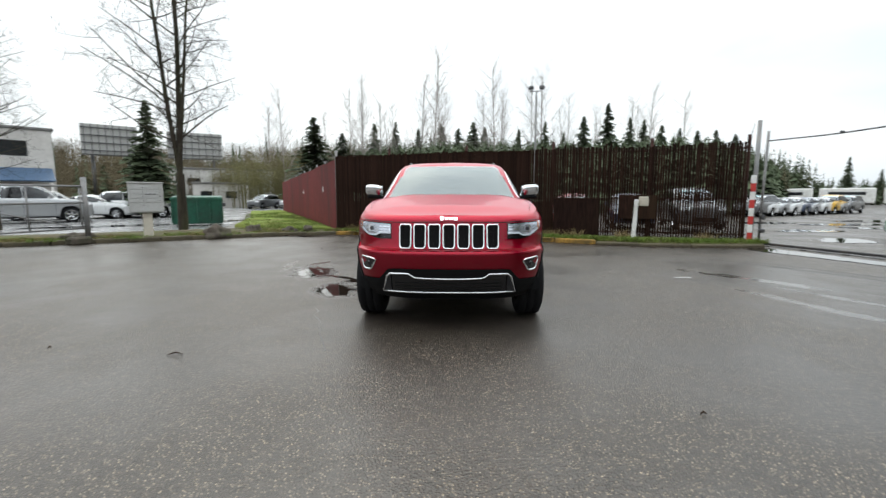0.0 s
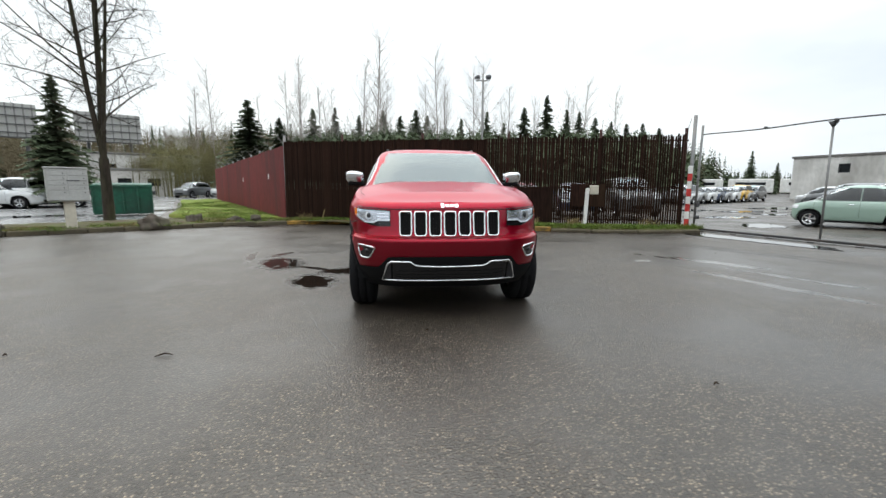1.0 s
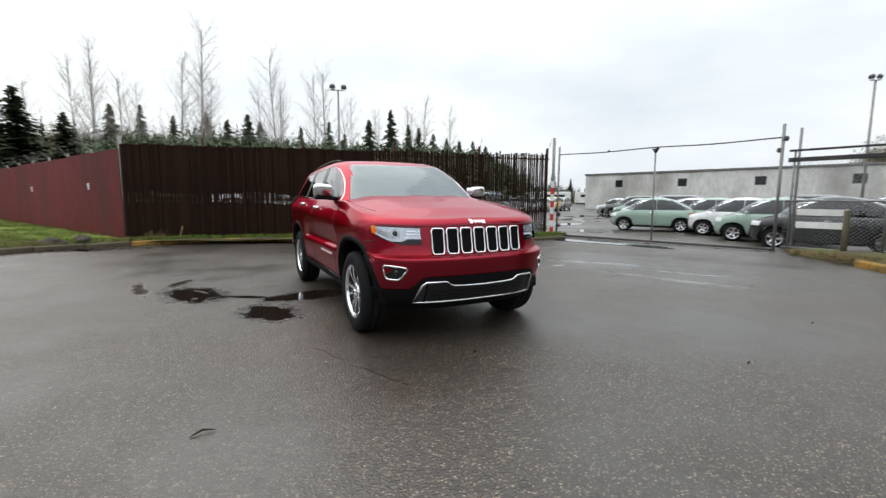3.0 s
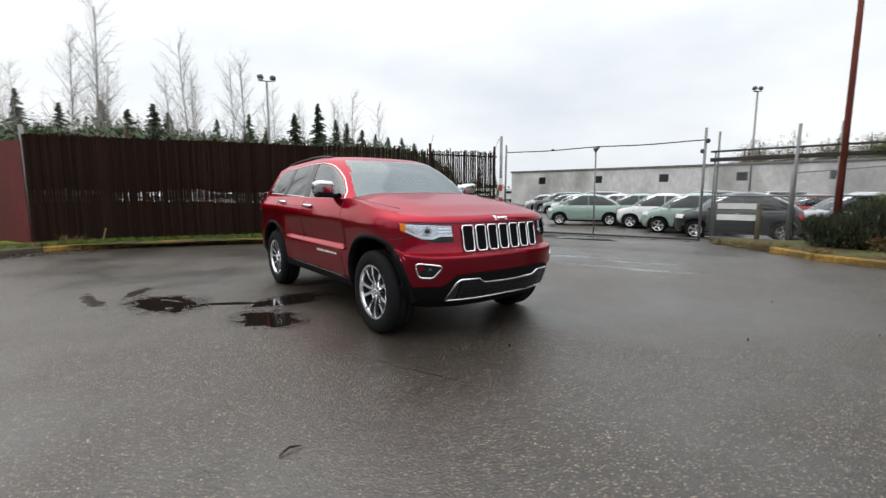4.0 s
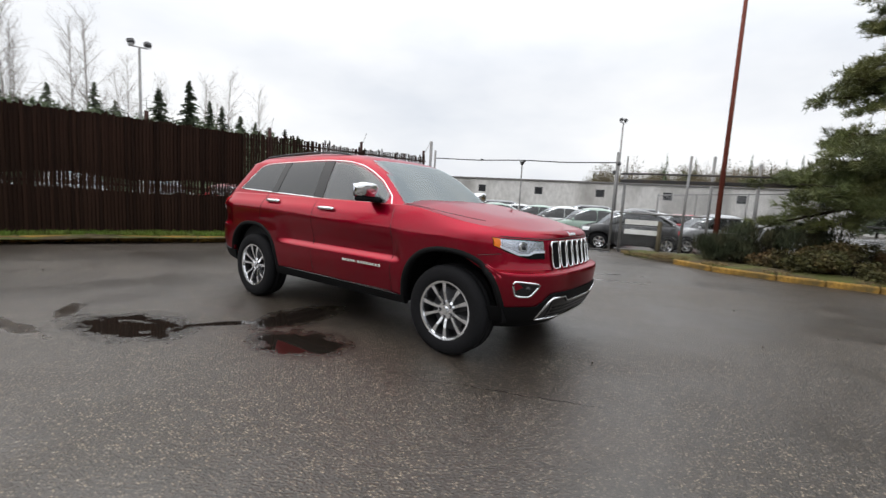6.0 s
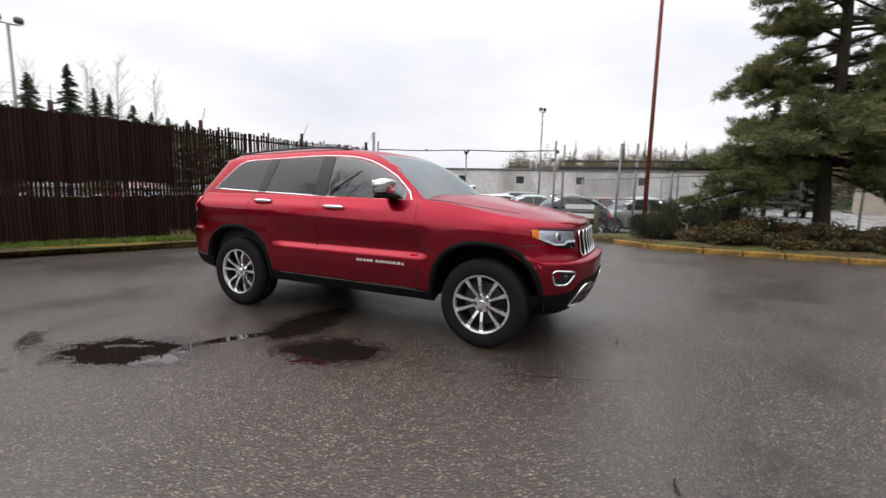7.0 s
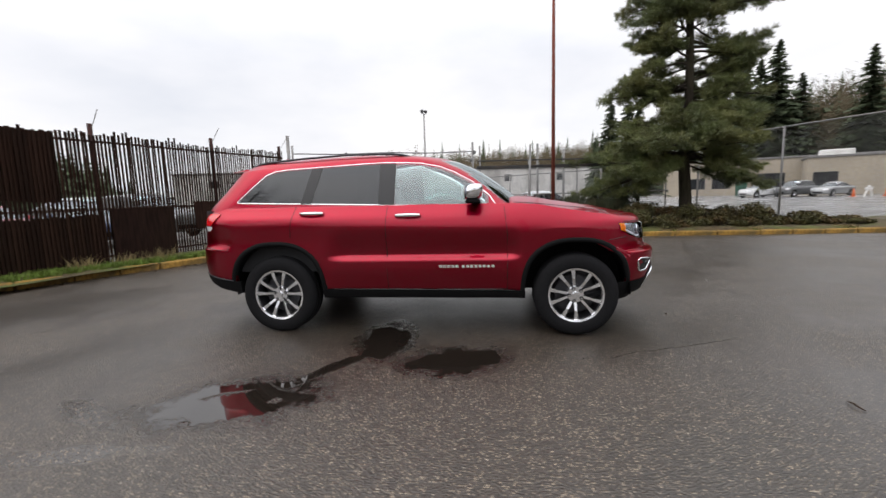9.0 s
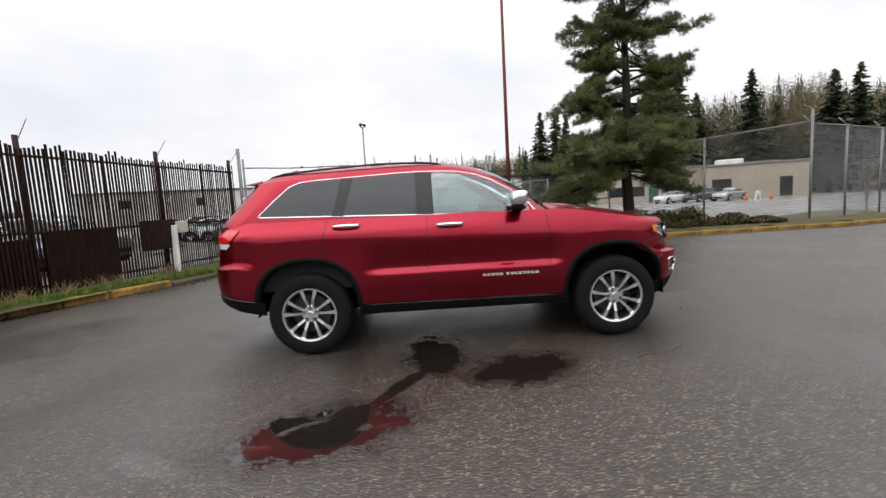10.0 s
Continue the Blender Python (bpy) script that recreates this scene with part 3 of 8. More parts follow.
# ---------------------------------------------------------------- fences
def slat_fence():
    length = (FENCE_B - FENCE_A).length
    ang = math.degrees(math.atan2(FENCE_B.y - FENCE_A.y, FENCE_B.x - FENCE_A.x))
    root = thing("slat_fence", (FENCE_A.x, FENCE_A.y, 0.0), ang, "tall rusty brown slat fence with gaps between its slats", "fence", kind="structure")
    rnd = random.Random(21)
    # posts, rails
    for i, d in enumerate((0.0, 2.12, 4.90, 7.68, 10.46, length - 0.05)):
        bar("post", (d, 0.15, -0.15), (d, 0.15, 2.98), 0.045, M_rustpost if i else M_galv, root, n=10)
        if i:
            bar("barb_arm", (d, 0.08, 2.9), (d - 0.02, -0.22, 3.22), 0.007, M_galv, root, n=6)
    for z in (0.25, 1.24, 2.62):
        bar("rail", (0, 0.088, z), (length, 0.088, z), 0.025, M_rustpost, root)
    for k in range(3):
        pts = [(d, 0.0 - 0.10 * k + 0.03 * math.sin(d * 2 + k), 3.0 + 0.08 * k + 0.02 * math.sin(3 * d + 2 * k)) for d in np.linspace(0, length * 0.42, 40)]
        v, f = sweep(pts, 0.0025, 4)
        part("barbed_wire", mesh_from("barbed_wire", v, f, M_galv), None, root)
    # thin tall slats with gaps between them
    meshes = []
    for w in (0.058, 0.061, 0.055):
        b = box((0, 0, 0.5), (w, 0.012, 1.0))
        me = bpy.data.meshes.new("slat")
        b.to_mesh(me)
        b.free()
        me.materials.append(M_slat)
        meshes.append(me)
    d = 0.07
    while d < length - 0.05:
        ob = new("slat", rnd.choice(meshes))
        ob.parent = root
        h = 2.77 + rnd.uniform(-0.03, 0.03) + 0.02 * math.sin(d * 1.7) + (rnd.uniform(0.03, 0.09) if rnd.random() < 0.16 else 0.0)
        ob.matrix_basis = pose(d, rnd.uniform(-0.004, 0.004), -0.02, rnd.uniform(-0.2, 0.2), rnd.uniform(-0.3, 0.3), 23 + rnd.uniform(-5, 5)) @ Matrix.Diagonal((1, 1, h, 1))
        d += 0.068 + rnd.uniform(-0.003, 0.003)

    def back_row(name, d0, d1, low, high, label):
        """Slats on the far side of the rails that close the gaps of the front row."""
        bm = bmesh.new()
        d = d0
        while d < d1:
            z0, z1 = low(d) + rnd.uniform(-0.015, 0.015), high(d) + rnd.uniform(-0.02, 0.02)
            add_box(bm, (d, 0.048 + 0.012 * rnd.random(), (z0 + z1) / 2), (0.070, 0.008, z1 - z0))
            d += 0.068
        tagged(part(name, bm, M_slat, root, label), kind="stuff")

    # this upper row is an addition that darkens the gaps where dark woods show through
    back_row("upper_back_slats", 0.09, 7.0, lambda d: 1.40 + 0.05 * math.sin(d * 2.3), lambda d: 2.74, "added brown slats that darken the gaps")
    back_row("lower_back_slats", 0.09, 7.7, lambda d: 0.0, lambda d: 1.12 + 0.04 * math.sin(d * 0.9), "low added brown slats that darken the gaps")
    for d0, d1, z0, z1 in ((7.75, 9.10, 0.10, 1.24), (9.64, 10.62, 0.66, 1.35)):
        part("backing_board", box(((d0 + d1) / 2, -0.075, (z0 + z1) / 2), (d1 - d0, 0.012, z1 - z0)), M_slat, root, "solid dark brown board")
    return root


def red_fence():
    a, b = FENCE_A, RED_END
    length = (b - a).length
    ang = math.degrees(math.atan2(b.y - a.y, b.x - a.x))
    root = thing("red_fence", (a.x, a.y, 0.0), ang, "long red painted board fence with barbed wire arms", "fence", kind="structure")
    n = 11
    w = length / n
    for i in range(n):
        verts, faces = [], []
        cols = 40
        for j in range(cols + 1):
            y = 0.012 * (1 if (j % 2) else -1)
            for z in (0.0, 2.62 + 0.02 * math.sin(i * 2.1)):
                verts.append((i * w + 0.01 + (w - 0.02) * j / cols, y, z))
        m = len(verts)
        verts += [(x, y - 0.02, z) for x, y, z in verts]
        for j in range(cols):
            faces.append((2 * j, 2 * j + 1, 2 * j + 3, 2 * j + 2))
            faces.append((m + 2 * j, m + 2 * j + 2, m + 2 * j + 3, m + 2 * j + 1))
            faces.append((2 * j + 1, m + 2 * j + 1, m + 2 * j + 3, 2 * j + 3))
        part("panel", mesh_from("panel", verts, faces, M_redpanel), None, root)
        bar("post", (i * w, -0.06, 0), (i * w, -0.06, 2.75), 0.035, M_galv, root)
        bar("barb_arm", (i * w, -0.06, 2.66), (i * w, 0.17, 2.94), 0.008, M_galv, root, n=6)
    for k in range(3):
        v, f = sweep([(d, 0.17 - 0.08 * k, 2.93 - 0.1 * k + 0.02 * math.sin(d * 3)) for d in np.linspace(0, length, 60)], 0.0028, 4)
        part("barbed_wire", mesh_from("barbed_wire", v, f, M_galv), None, root)
    part("notice", box((2.6, 0.025, 1.62), (0.16, 0.01, 0.20)), M_white, root, "small white notice")
    part("notice", box((9.6, 0.025, 1.60), (0.16, 0.01, 0.20)), M_white, root, "small white notice")
    return root


def chain_link(name, a, b, height, label, posts=4, pitch=0.085, z0=0.0, rail=True, top_arm=False, tall=0.0):
    """A chain-link fence: round posts, a top rail and crossing wires."""
    a, b = Vector(a), Vector(b)
    length = (b - a).length
    root = thing(name, (a.x, a.y, z0), math.degrees(math.atan2(b.y - a.y, b.x - a.x)), label, "fence", kind="structure")
    for i in range(posts):
        d = length * i / (posts - 1)
        bar("post", (d, 0, -0.1), (d, 0, height + (tall if i in (0, posts - 1) else 0.0) + 0.03), 0.038, M_galv, root, n=10)
        if top_arm:
            bar("barb_arm", (d, 0, height), (d + 0.05, 0.28, height + 0.32), 0.014, M_galv, root, n=6)
    if rail:
        bar("top_rail", (0, 0, height), (length, 0, height), 0.024, M_galv, root)
    verts, faces = [], []
    r = 0.0022
    k = int((length + height) / pitch)
    for s in (1, -1):
        for i in range(k):
            x0 = -height + i * pitch if s > 0 else i * pitch
            p0, p1 = Vector((x0, 0.002 * s, 0.03)), Vector((x0 + s * height, 0.002 * s, height))
            lo, hi = (0.0 - p0.x) / (p1.x - p0.x), (length - p0.x) / (p1.x - p0.x)
            lo, hi = max(0.0, min(lo, hi)), min(1.0, max(lo, hi))
            if hi - lo < 0.02:
                continue
            q0, q1 = p0.lerp(p1, lo), p0.lerp(p1, hi)
            v, f = sweep([q0, q1], r, 3)
            base = len(verts)
            verts += v
            faces += [tuple(base + j for j in g) for g in f[:3]]
    part("mesh_wire", mesh_from("mesh_wire", verts, faces, M_wire), None, root)
    return root


slat_fence()
red_fence()

# ---------------------------------------------------------------- cars
# A car is shaped as two stacks of level outlines: the lower body and the cabin. u runs from the nose to the tail, x to the side, z up.
class Shell:
    """One stack of outlines; tables give the nose, tail, half width and corner lengths at each height."""

    def __init__(self, nose, tail, half, front=0.8, rear=0.6, n_front=3.0, n_rear=3.4, side=None):
        self.nose, self.tail, self.half, self.front, self.rear, self.nf, self.nr, self.side = nose, tail, half, front, rear, n_front, n_rear, side

    def x(self, u, z):
        u0, u1, w = smooth(self.nose, z), smooth(self.tail, z), smooth(self.half, z)
        if self.side:
            w -= self.side(u, z)
        if u < u0 + self.front:
            k = min(1.0, max(0.0, (u0 + self.front - u) / self.front))
            return w * (1 - k**self.nf) ** (1 / self.nf)
        if u > u1 - self.rear:
            k = min(1.0, max(0.0, (u - u1 + self.rear) / self.rear))
            return w * (1 - k**self.nr) ** (1 / self.nr)
        return w

    def u_front(self, x, z):
        w = smooth(self.half, z)
        k = min(1.0, abs(x) / w)
        return smooth(self.nose, z) + self.front * (1 - (1 - k**self.nf) ** (1 / self.nf))

    def u_rear(self, x, z):
        w = smooth(self.half, z)
        k = min(1.0, abs(x) / w)
        return smooth(self.tail, z) - self.rear * (1 - (1 - k**self.nr) ** (1 / self.nr))

    def outline(self, z, columns):
        """Points round the outline at height z: columns are ('f', x), ('s', u) or ('r', x) for one side, from the nose to the tail."""
        pts = []
        for kind, v in columns:
            if kind == "f":
                pts.append((v * smooth(self.half, z), self.u_front(v * smooth(self.half, z), z)))
            elif kind == "r":
                pts.append((v * smooth(self.half, z), self.u_rear(v * smooth(self.half, z), z)))
            else:
                u0, u1 = self.u_front(0.86 * smooth(self.half, z), z), self.u_rear(0.86 * smooth(self.half, z), z)
                u = u0 + (u1 - u0) * v
                pts.append((self.x(u, z), u))
        return pts


def columns_for(shell, z, nside, extra=()):
    cols = [("f", k) for k in np.linspace(0, 0.86, 14)]
    cols += [("s", k) for k in np.linspace(0, 1, nside)[1:-1]]
    cols += [("r", k) for k in np.linspace(0.86, 0, 12)]
    return cols


def grid_faces(rows, cols, closed=False):
    return [(r * cols + c, r * cols + (c + 1) % cols, (r + 1) * cols + (c + 1) % cols, (r + 1) * cols + c) for r in range(rows - 1) for c in range(cols if closed else cols - 1)]


class CarKit:
    """Lays panels, panes, trims and lamps on a car's shells."""

    def __init__(self, root, body, cabin):
        self.root, self.body, self.cabin = root, body, cabin

    def side_patch(self, name, mat, u0, u1, lo, hi, side, shell=None, off=0.004, thick=0.012, n=16, m=6, parent=None, label="", smooth_on=True, lean=0.0):
        """A sheet on a side between two heights lo(u) and hi(u); lean slants its upright edges."""
        sh = shell or self.body
        verts = []
        for depth in (off, off - thick):
            for i in range(n + 1):
                u = u0 + (u1 - u0) * i / n
                a, b = lo(u), hi(u)
                for j in range(m + 1):
                    z = a + (b - a) * j / m
                    v = u + lean * (z - (a + b) / 2)
                    verts.append((side * (sh.x(v, z) + depth), v, z))
        return self._sheet(name, mat, verts, n, m, parent, label, smooth_on)

    def front_patch(self, name, mat, x0, x1, lo, hi, shell=None, off=0.004, thick=0.012, n=16, m=6, parent=None, label="", rear=False):
        sh = shell or self.body
        fn, sg = (sh.u_rear, 1) if rear else (sh.u_front, -1)
        verts = []
        for depth in (off, off - thick):
            for i in range(n + 1):
                x = x0 + (x1 - x0) * i / n
                a, b = lo(x), hi(x)
                for j in range(m + 1):
                    z = a + (b - a) * j / m
                    verts.append((x, fn(x, z) + sg * depth, z))
        return self._sheet(name, mat, verts, n, m, parent, label, True)

    def _sheet(self, name, mat, verts, n, m, parent, label, smooth_on):
        c = m + 1
        k = (n + 1) * c
        faces = [(i * c + j, i * c + j + 1, (i + 1) * c + j + 1, (i + 1) * c + j) for i in range(n) for j in range(m)]
        faces += [(k + d, k + cc, k + b, k + a) for a, b, cc, d in list(faces)]
        rim = [i * c for i in range(n + 1)] + [n * c + j for j in range(1, m + 1)] + [i * c + m for i in range(n - 1, -1, -1)] + [j for j in range(m - 1, 0, -1)]
        faces += [(rim[i], rim[(i + 1) % len(rim)], k + rim[(i + 1) % len(rim)], k + rim[i]) for i in range(len(rim))]
        me = mesh_from(name, verts, faces, mat)
        bm = bmesh.new()
        bm.from_mesh(me)
        bmesh.ops.recalc_face_normals(bm, faces=bm.faces)
        if smooth_on:
            for f in bm.faces:
                f.smooth = True
            for e in bm.edges:
                if e.is_manifold and e.calc_face_angle(0) > 0.6:
                    e.smooth = False
        bm.to_mesh(me)
        bm.free()
        return part(name, me, None, parent or self.root, label)

    def strip(self, name, mat, pts, r, parent=None, label="", closed=False, n=6):
        """A round trim strip through points of the car."""
        v, f = sweep(pts, r, n, closed)
        return part(name, mesh_from(name, v, f, mat, smooth=True), None, parent or self.root, label)


def wheel_meshes(radius, rim, width, spokes, detail=True, paired=True):
    """Tyre and rim meshes round the x axis, outer face at +x."""
    n = 48 if detail else 24
    prof = [(rim - 0.01, -width * 0.42), (rim + 0.02, -width * 0.5), (radius - 0.05, -width * 0.5), (radius - 0.012, -width * 0.43), (radius, -width * 0.3),
            (radius, width * 0.3), (radius - 0.012, width * 0.43), (radius - 0.05, width * 0.5), (rim + 0.03, width * 0.5), (rim + 0.006, width * 0.46), (rim - 0.012, width * 0.40)]
    if detail:
        prof[5:5] = [(radius, -width * 0.17), (radius - 0.009, -width * 0.16), (radius - 0.009, -width * 0.12), (radius, -width * 0.11), (radius, width * 0.11), (radius - 0.009, width * 0.12), (radius - 0.009, width * 0.16), (radius, width * 0.17)]
    verts, faces = [], []
    k = len(prof)
    for i in range(n):
        a = 2 * math.pi * i / n
        for r, x in prof:
            verts.append((x, r * math.cos(a), r * math.sin(a)))
    for i in range(n):
        for j in range(k - 1):
            faces.append((i * k + j, i * k + j + 1, ((i + 1) % n) * k + j + 1, ((i + 1) % n) * k + j))
    tyre = mesh_from("tyre", verts, faces, M_rubber, smooth=True)
    bm = bmesh.new()
    # barrel, lip, spokes, hub
    for (r0, x0), (r1, x1) in (((rim + 0.004, width * 0.46), (rim - 0.014, width * 0.44)), ((rim - 0.014, width * 0.44), (rim - 0.02, width * 0.36))):
        ring = [[bm.verts.new((x, r * math.cos(2 * math.pi * i / n), r * math.sin(2 * math.pi * i / n))) for i in range(n)] for r, x in ((r0, x0), (r1, x1))]
        for i in range(n):
            bm.faces.new((ring[0][i], ring[0][(i + 1) % n], ring[1][(i + 1) % n], ring[1][i]))
    bmesh.ops.create_cone(bm, cap_ends=True, segments=20, radius1=0.088 if paired else 0.056, radius2=0.074 if paired else 0.044, depth=0.05, matrix=Matrix.Translation((width * 0.26, 0, 0)) @ pose(0, 0, 0, 0, 90, 0))
    for i in range(spokes):
        base = 2 * math.pi * i / spokes
        for da in ((-0.24, 0.24) if paired else (0.0,)):
            a0, a1 = base + da * 0.95, base + da * 1.14
            r0 = 0.072 if paired else 0.052
            p0 = Vector((width * 0.30, r0 * math.cos(a0), r0 * math.sin(a0)))
            p1 = Vector((width * 0.385, (rim - 0.012) * math.cos(a1), (rim - 0.012) * math.sin(a1)))
            tang = Vector((0, -math.sin(base), math.cos(base)))
            w0, w1 = (0.0130, 0.0195) if paired else (0.03, 0.04)
            back = Vector((-0.035, 0, 0))
            q = [p0 - tang * w0, p0 + tang * w0, p1 + tang * w1, p1 - tang * w1]
            mid = [(p0 + p1) / 2 + tang * s * (w0 * 0.78 + w1 * 0.12) + Vector((0.010, 0, 0)) for s in (-1, 1)]
            vs = [bm.verts.new(p) for p in (q[0], q[1], mid[1], q[2], q[3], mid[0])]
            bs = [bm.verts.new(p + back) for p in (q[0], q[1], mid[1], q[2], q[3], mid[0])]
            bm.faces.new((vs[0], vs[1], vs[2], vs[5]))
            bm.faces.new((vs[5], vs[2], vs[3], vs[4]))
            for j in range(6):
                bm.faces.new((vs[j], bs[j], bs[(j + 1) % 6], vs[(j + 1) % 6]))
    bmesh.ops.recalc_face_normals(bm, faces=bm.faces)
    rm = bpy.data.meshes.new("rim")
    bm.to_mesh(rm)
    bm.free()
    rm.materials.append(M_alloy)
    bm = bmesh.new()
    bmesh.ops.create_cone(bm, cap_ends=True, segments=24, radius1=rim * 0.72, radius2=rim * 0.72, depth=0.03, matrix=Matrix.Translation((width * 0.02, 0, 0)) @ pose(0, 0, 0, 0, 90, 0))
    bmesh.ops.create_cone(bm, cap_ends=True, segments=24, radius1=rim, radius2=rim, depth=0.02, matrix=Matrix.Translation((-width * 0.3, 0, 0)) @ pose(0, 0, 0, 0, 90, 0))
    # flat dark discs on the hub plate imitate the shade in the lug recesses
    if paired:
        for i in range(5):
            a = 2 * math.pi * i / 5
            bmesh.ops.create_cone(bm, cap_ends=True, segments=10, radius1=0.0175, radius2=0.0175, depth=0.006, matrix=Matrix.Translation((width * 0.26 + 0.0255, 0.060 * math.cos(a), 0.060 * math.sin(a))) @ pose(0, 0, 0, 0, 90, 0))
    bmesh.ops.create_cone(bm, cap_ends=False, segments=n, radius1=rim - 0.03, radius2=rim - 0.02, depth=width * 0.76, matrix=Matrix.Translation((-width * 0.02, 0, 0)) @ pose(0, 0, 0, 0, 90, 0))
    br = bpy.data.meshes.new("brake_disc")
    bm.to_mesh(br)
    bm.free()
    br.materials.append(M_dark_alloy)
    bm = bmesh.new()
    for i in range(5):
        a = 2 * math.pi * i / 5
        bmesh.ops.create_cone(bm, cap_ends=True, segments=6, radius1=0.011, radius2=0.009, depth=0.03, matrix=Matrix.Translation((width * 0.26 + 0.026, 0.060 * math.cos(a), 0.060 * math.sin(a))) @ pose(0, 0, 0, 0, 90, 0))
    bmesh.ops.create_cone(bm, cap_ends=True, segments=20, radius1=0.032, radius2=0.027, depth=0.02, matrix=Matrix.Translation((width * 0.385, 0, 0)) @ pose(0, 0, 0, 0, 90, 0))
    cp = bpy.data.meshes.new("hub_cap")
    bm.to_mesh(cp)
    bm.free()
    cp.materials.append(M_chrome)
    return tyre, rm, br, cp


def add_wheel(root, meshes, x, u, r, side, turn=0.0):
    w = new("wheel")
    w.parent = root
    w.matrix_basis = pose(side * x, u, r, 0, 0, 0 if side > 0 else 180) @ pose(0, 0, 0, turn, 0, 0)
    for me, nm in zip(meshes, ("tyre", "rim", "brake_disc", "hub_cap")):
        o = new(nm, me)
        o.parent = w
    return w


def body_shell(kit, spec, mat, detail=True):
    """The lower body with wheel arches let into its lower edge, its bonnet and deck."""
    sh = kit.body
    nside = 120 if detail else 56
    levels = spec["levels"]
    ref = columns_for(sh, 0.8, nside)
    arches = spec["arches"]
    R = spec["arch_r"]
    zw = spec["wheel_r"]

    def bottom(u):
        zb = smooth(spec["sill"], u)
        for ua in arches:
            d = abs(u - ua)
            if d < R:
                zb = max(zb, zw + (R**2.4 - d**2.4) ** (1 / 2.4) if d < R else zb)
        return zb

    rows = []
    nl = len(levels)
    base = sh.outline(0.75, ref)
    for x0, u0 in base:
        zb, zt = bottom(u0), smooth(spec["top"], u0)
        col = []
        zs = [max(zb, min(zt, l)) for l in levels]
        zs[0] = zb
        zs[-1] = zt
        # keep rows apart where the arch squeezes them
        for i in range(1, nl):
            zs[i] = max(zs[i], zb + (zt - zb) * 0.02 * i)
        col = zs
        rows.append(col)
    verts = []
    nc = len(ref)
    for side in (1, -1):
        for ci, (kind, v) in enumerate(ref):
            u_ref = base[ci][1]
            for z in rows[ci]:
                zt = rows[ci][-1]
                if kind == "s":
                    f0 = max(0.0, 1 - (u_ref - base[13][1]) / 0.9)
                    f1 = max(0.0, 1 - (base[-12][1] - u_ref) / 0.7)
                    u = u_ref + f0 * (smooth(sh.nose, z) - smooth(sh.nose, 0.75)) + f1 * (smooth(sh.tail, z) - smooth(sh.tail, 0.75))
                    x = sh.x(u, z)
                else:
                    x = v * smooth(sh.half, z)
                    if sh.side:
                        x = v * (smooth(sh.half, z) - sh.side(u_ref, z))
                    u = sh.u_front(x, z) if kind == "f" else sh.u_rear(x, z)
                verts.append((side * x, u, z))
    faces = []
    for s in range(2):
        o = s * nc * nl
        for c in range(nc - 1):
            for r in range(nl - 1):
                f = (o + c * nl + r, o + (c + 1) * nl + r, o + (c + 1) * nl + r + 1, o + c * nl + r + 1)
                faces.append(f if s == 0 else f[::-1])
    # top deck between the two upper rims, crowned across; none where the cabin opens
    m = 12
    o = len(verts)
    deck = []
    for c in range(nc):
        p, q = verts[c * nl + nl - 1], verts[nc * nl + c * nl + nl - 1]
        for j in range(m + 1):
            t = j / m
            k = 2 * t - 1
            crown = spec["crown"](p[1]) * (1 - abs(k) ** 2.2)
            if "ridge" in spec:
                crown += spec["ridge"](p[1], abs(k))
            deck.append((p[0] + (q[0] - p[0]) * t, p[1], p[2] + crown))
    verts += deck
    for c in range(nc - 1):
        umid = (base[c][1] + base[c + 1][1]) / 2
        if spec["open"][0] < umid < spec["open"][1]:
            continue
        for j in range(m):
            faces.append((o + c * (m + 1) + j, o + (c + 1) * (m + 1) + j, o + (c + 1) * (m + 1) + j + 1, o + c * (m + 1) + j + 1))
    me = mesh_from("body", verts, faces, mat)
    bm = bmesh.new()
    bm.from_mesh(me)
    bmesh.ops.remove_doubles(bm, verts=bm.verts, dist=0.0006)
    bmesh.ops.recalc_face_normals(bm, faces=bm.faces)
    for f in bm.faces:
        f.smooth = True
    for e in bm.edges:
        if e.is_manifold and e.calc_face_angle(0) > 0.55:
            e.smooth = False
    # the sheet metal's returned edge
    ext = bmesh.ops.extrude_edge_only(bm, edges=[e for e in bm.edges if e.is_boundary])
    for v in [g for g in ext["geom"] if isinstance(g, bmesh.types.BMVert)]:
        v.co.x *= 0.955
        if v.co.z < 0.9:
            v.co.z += 0.004
    bm.to_mesh(me)
    bm.free()
    return part("body", me, None, kit.root)


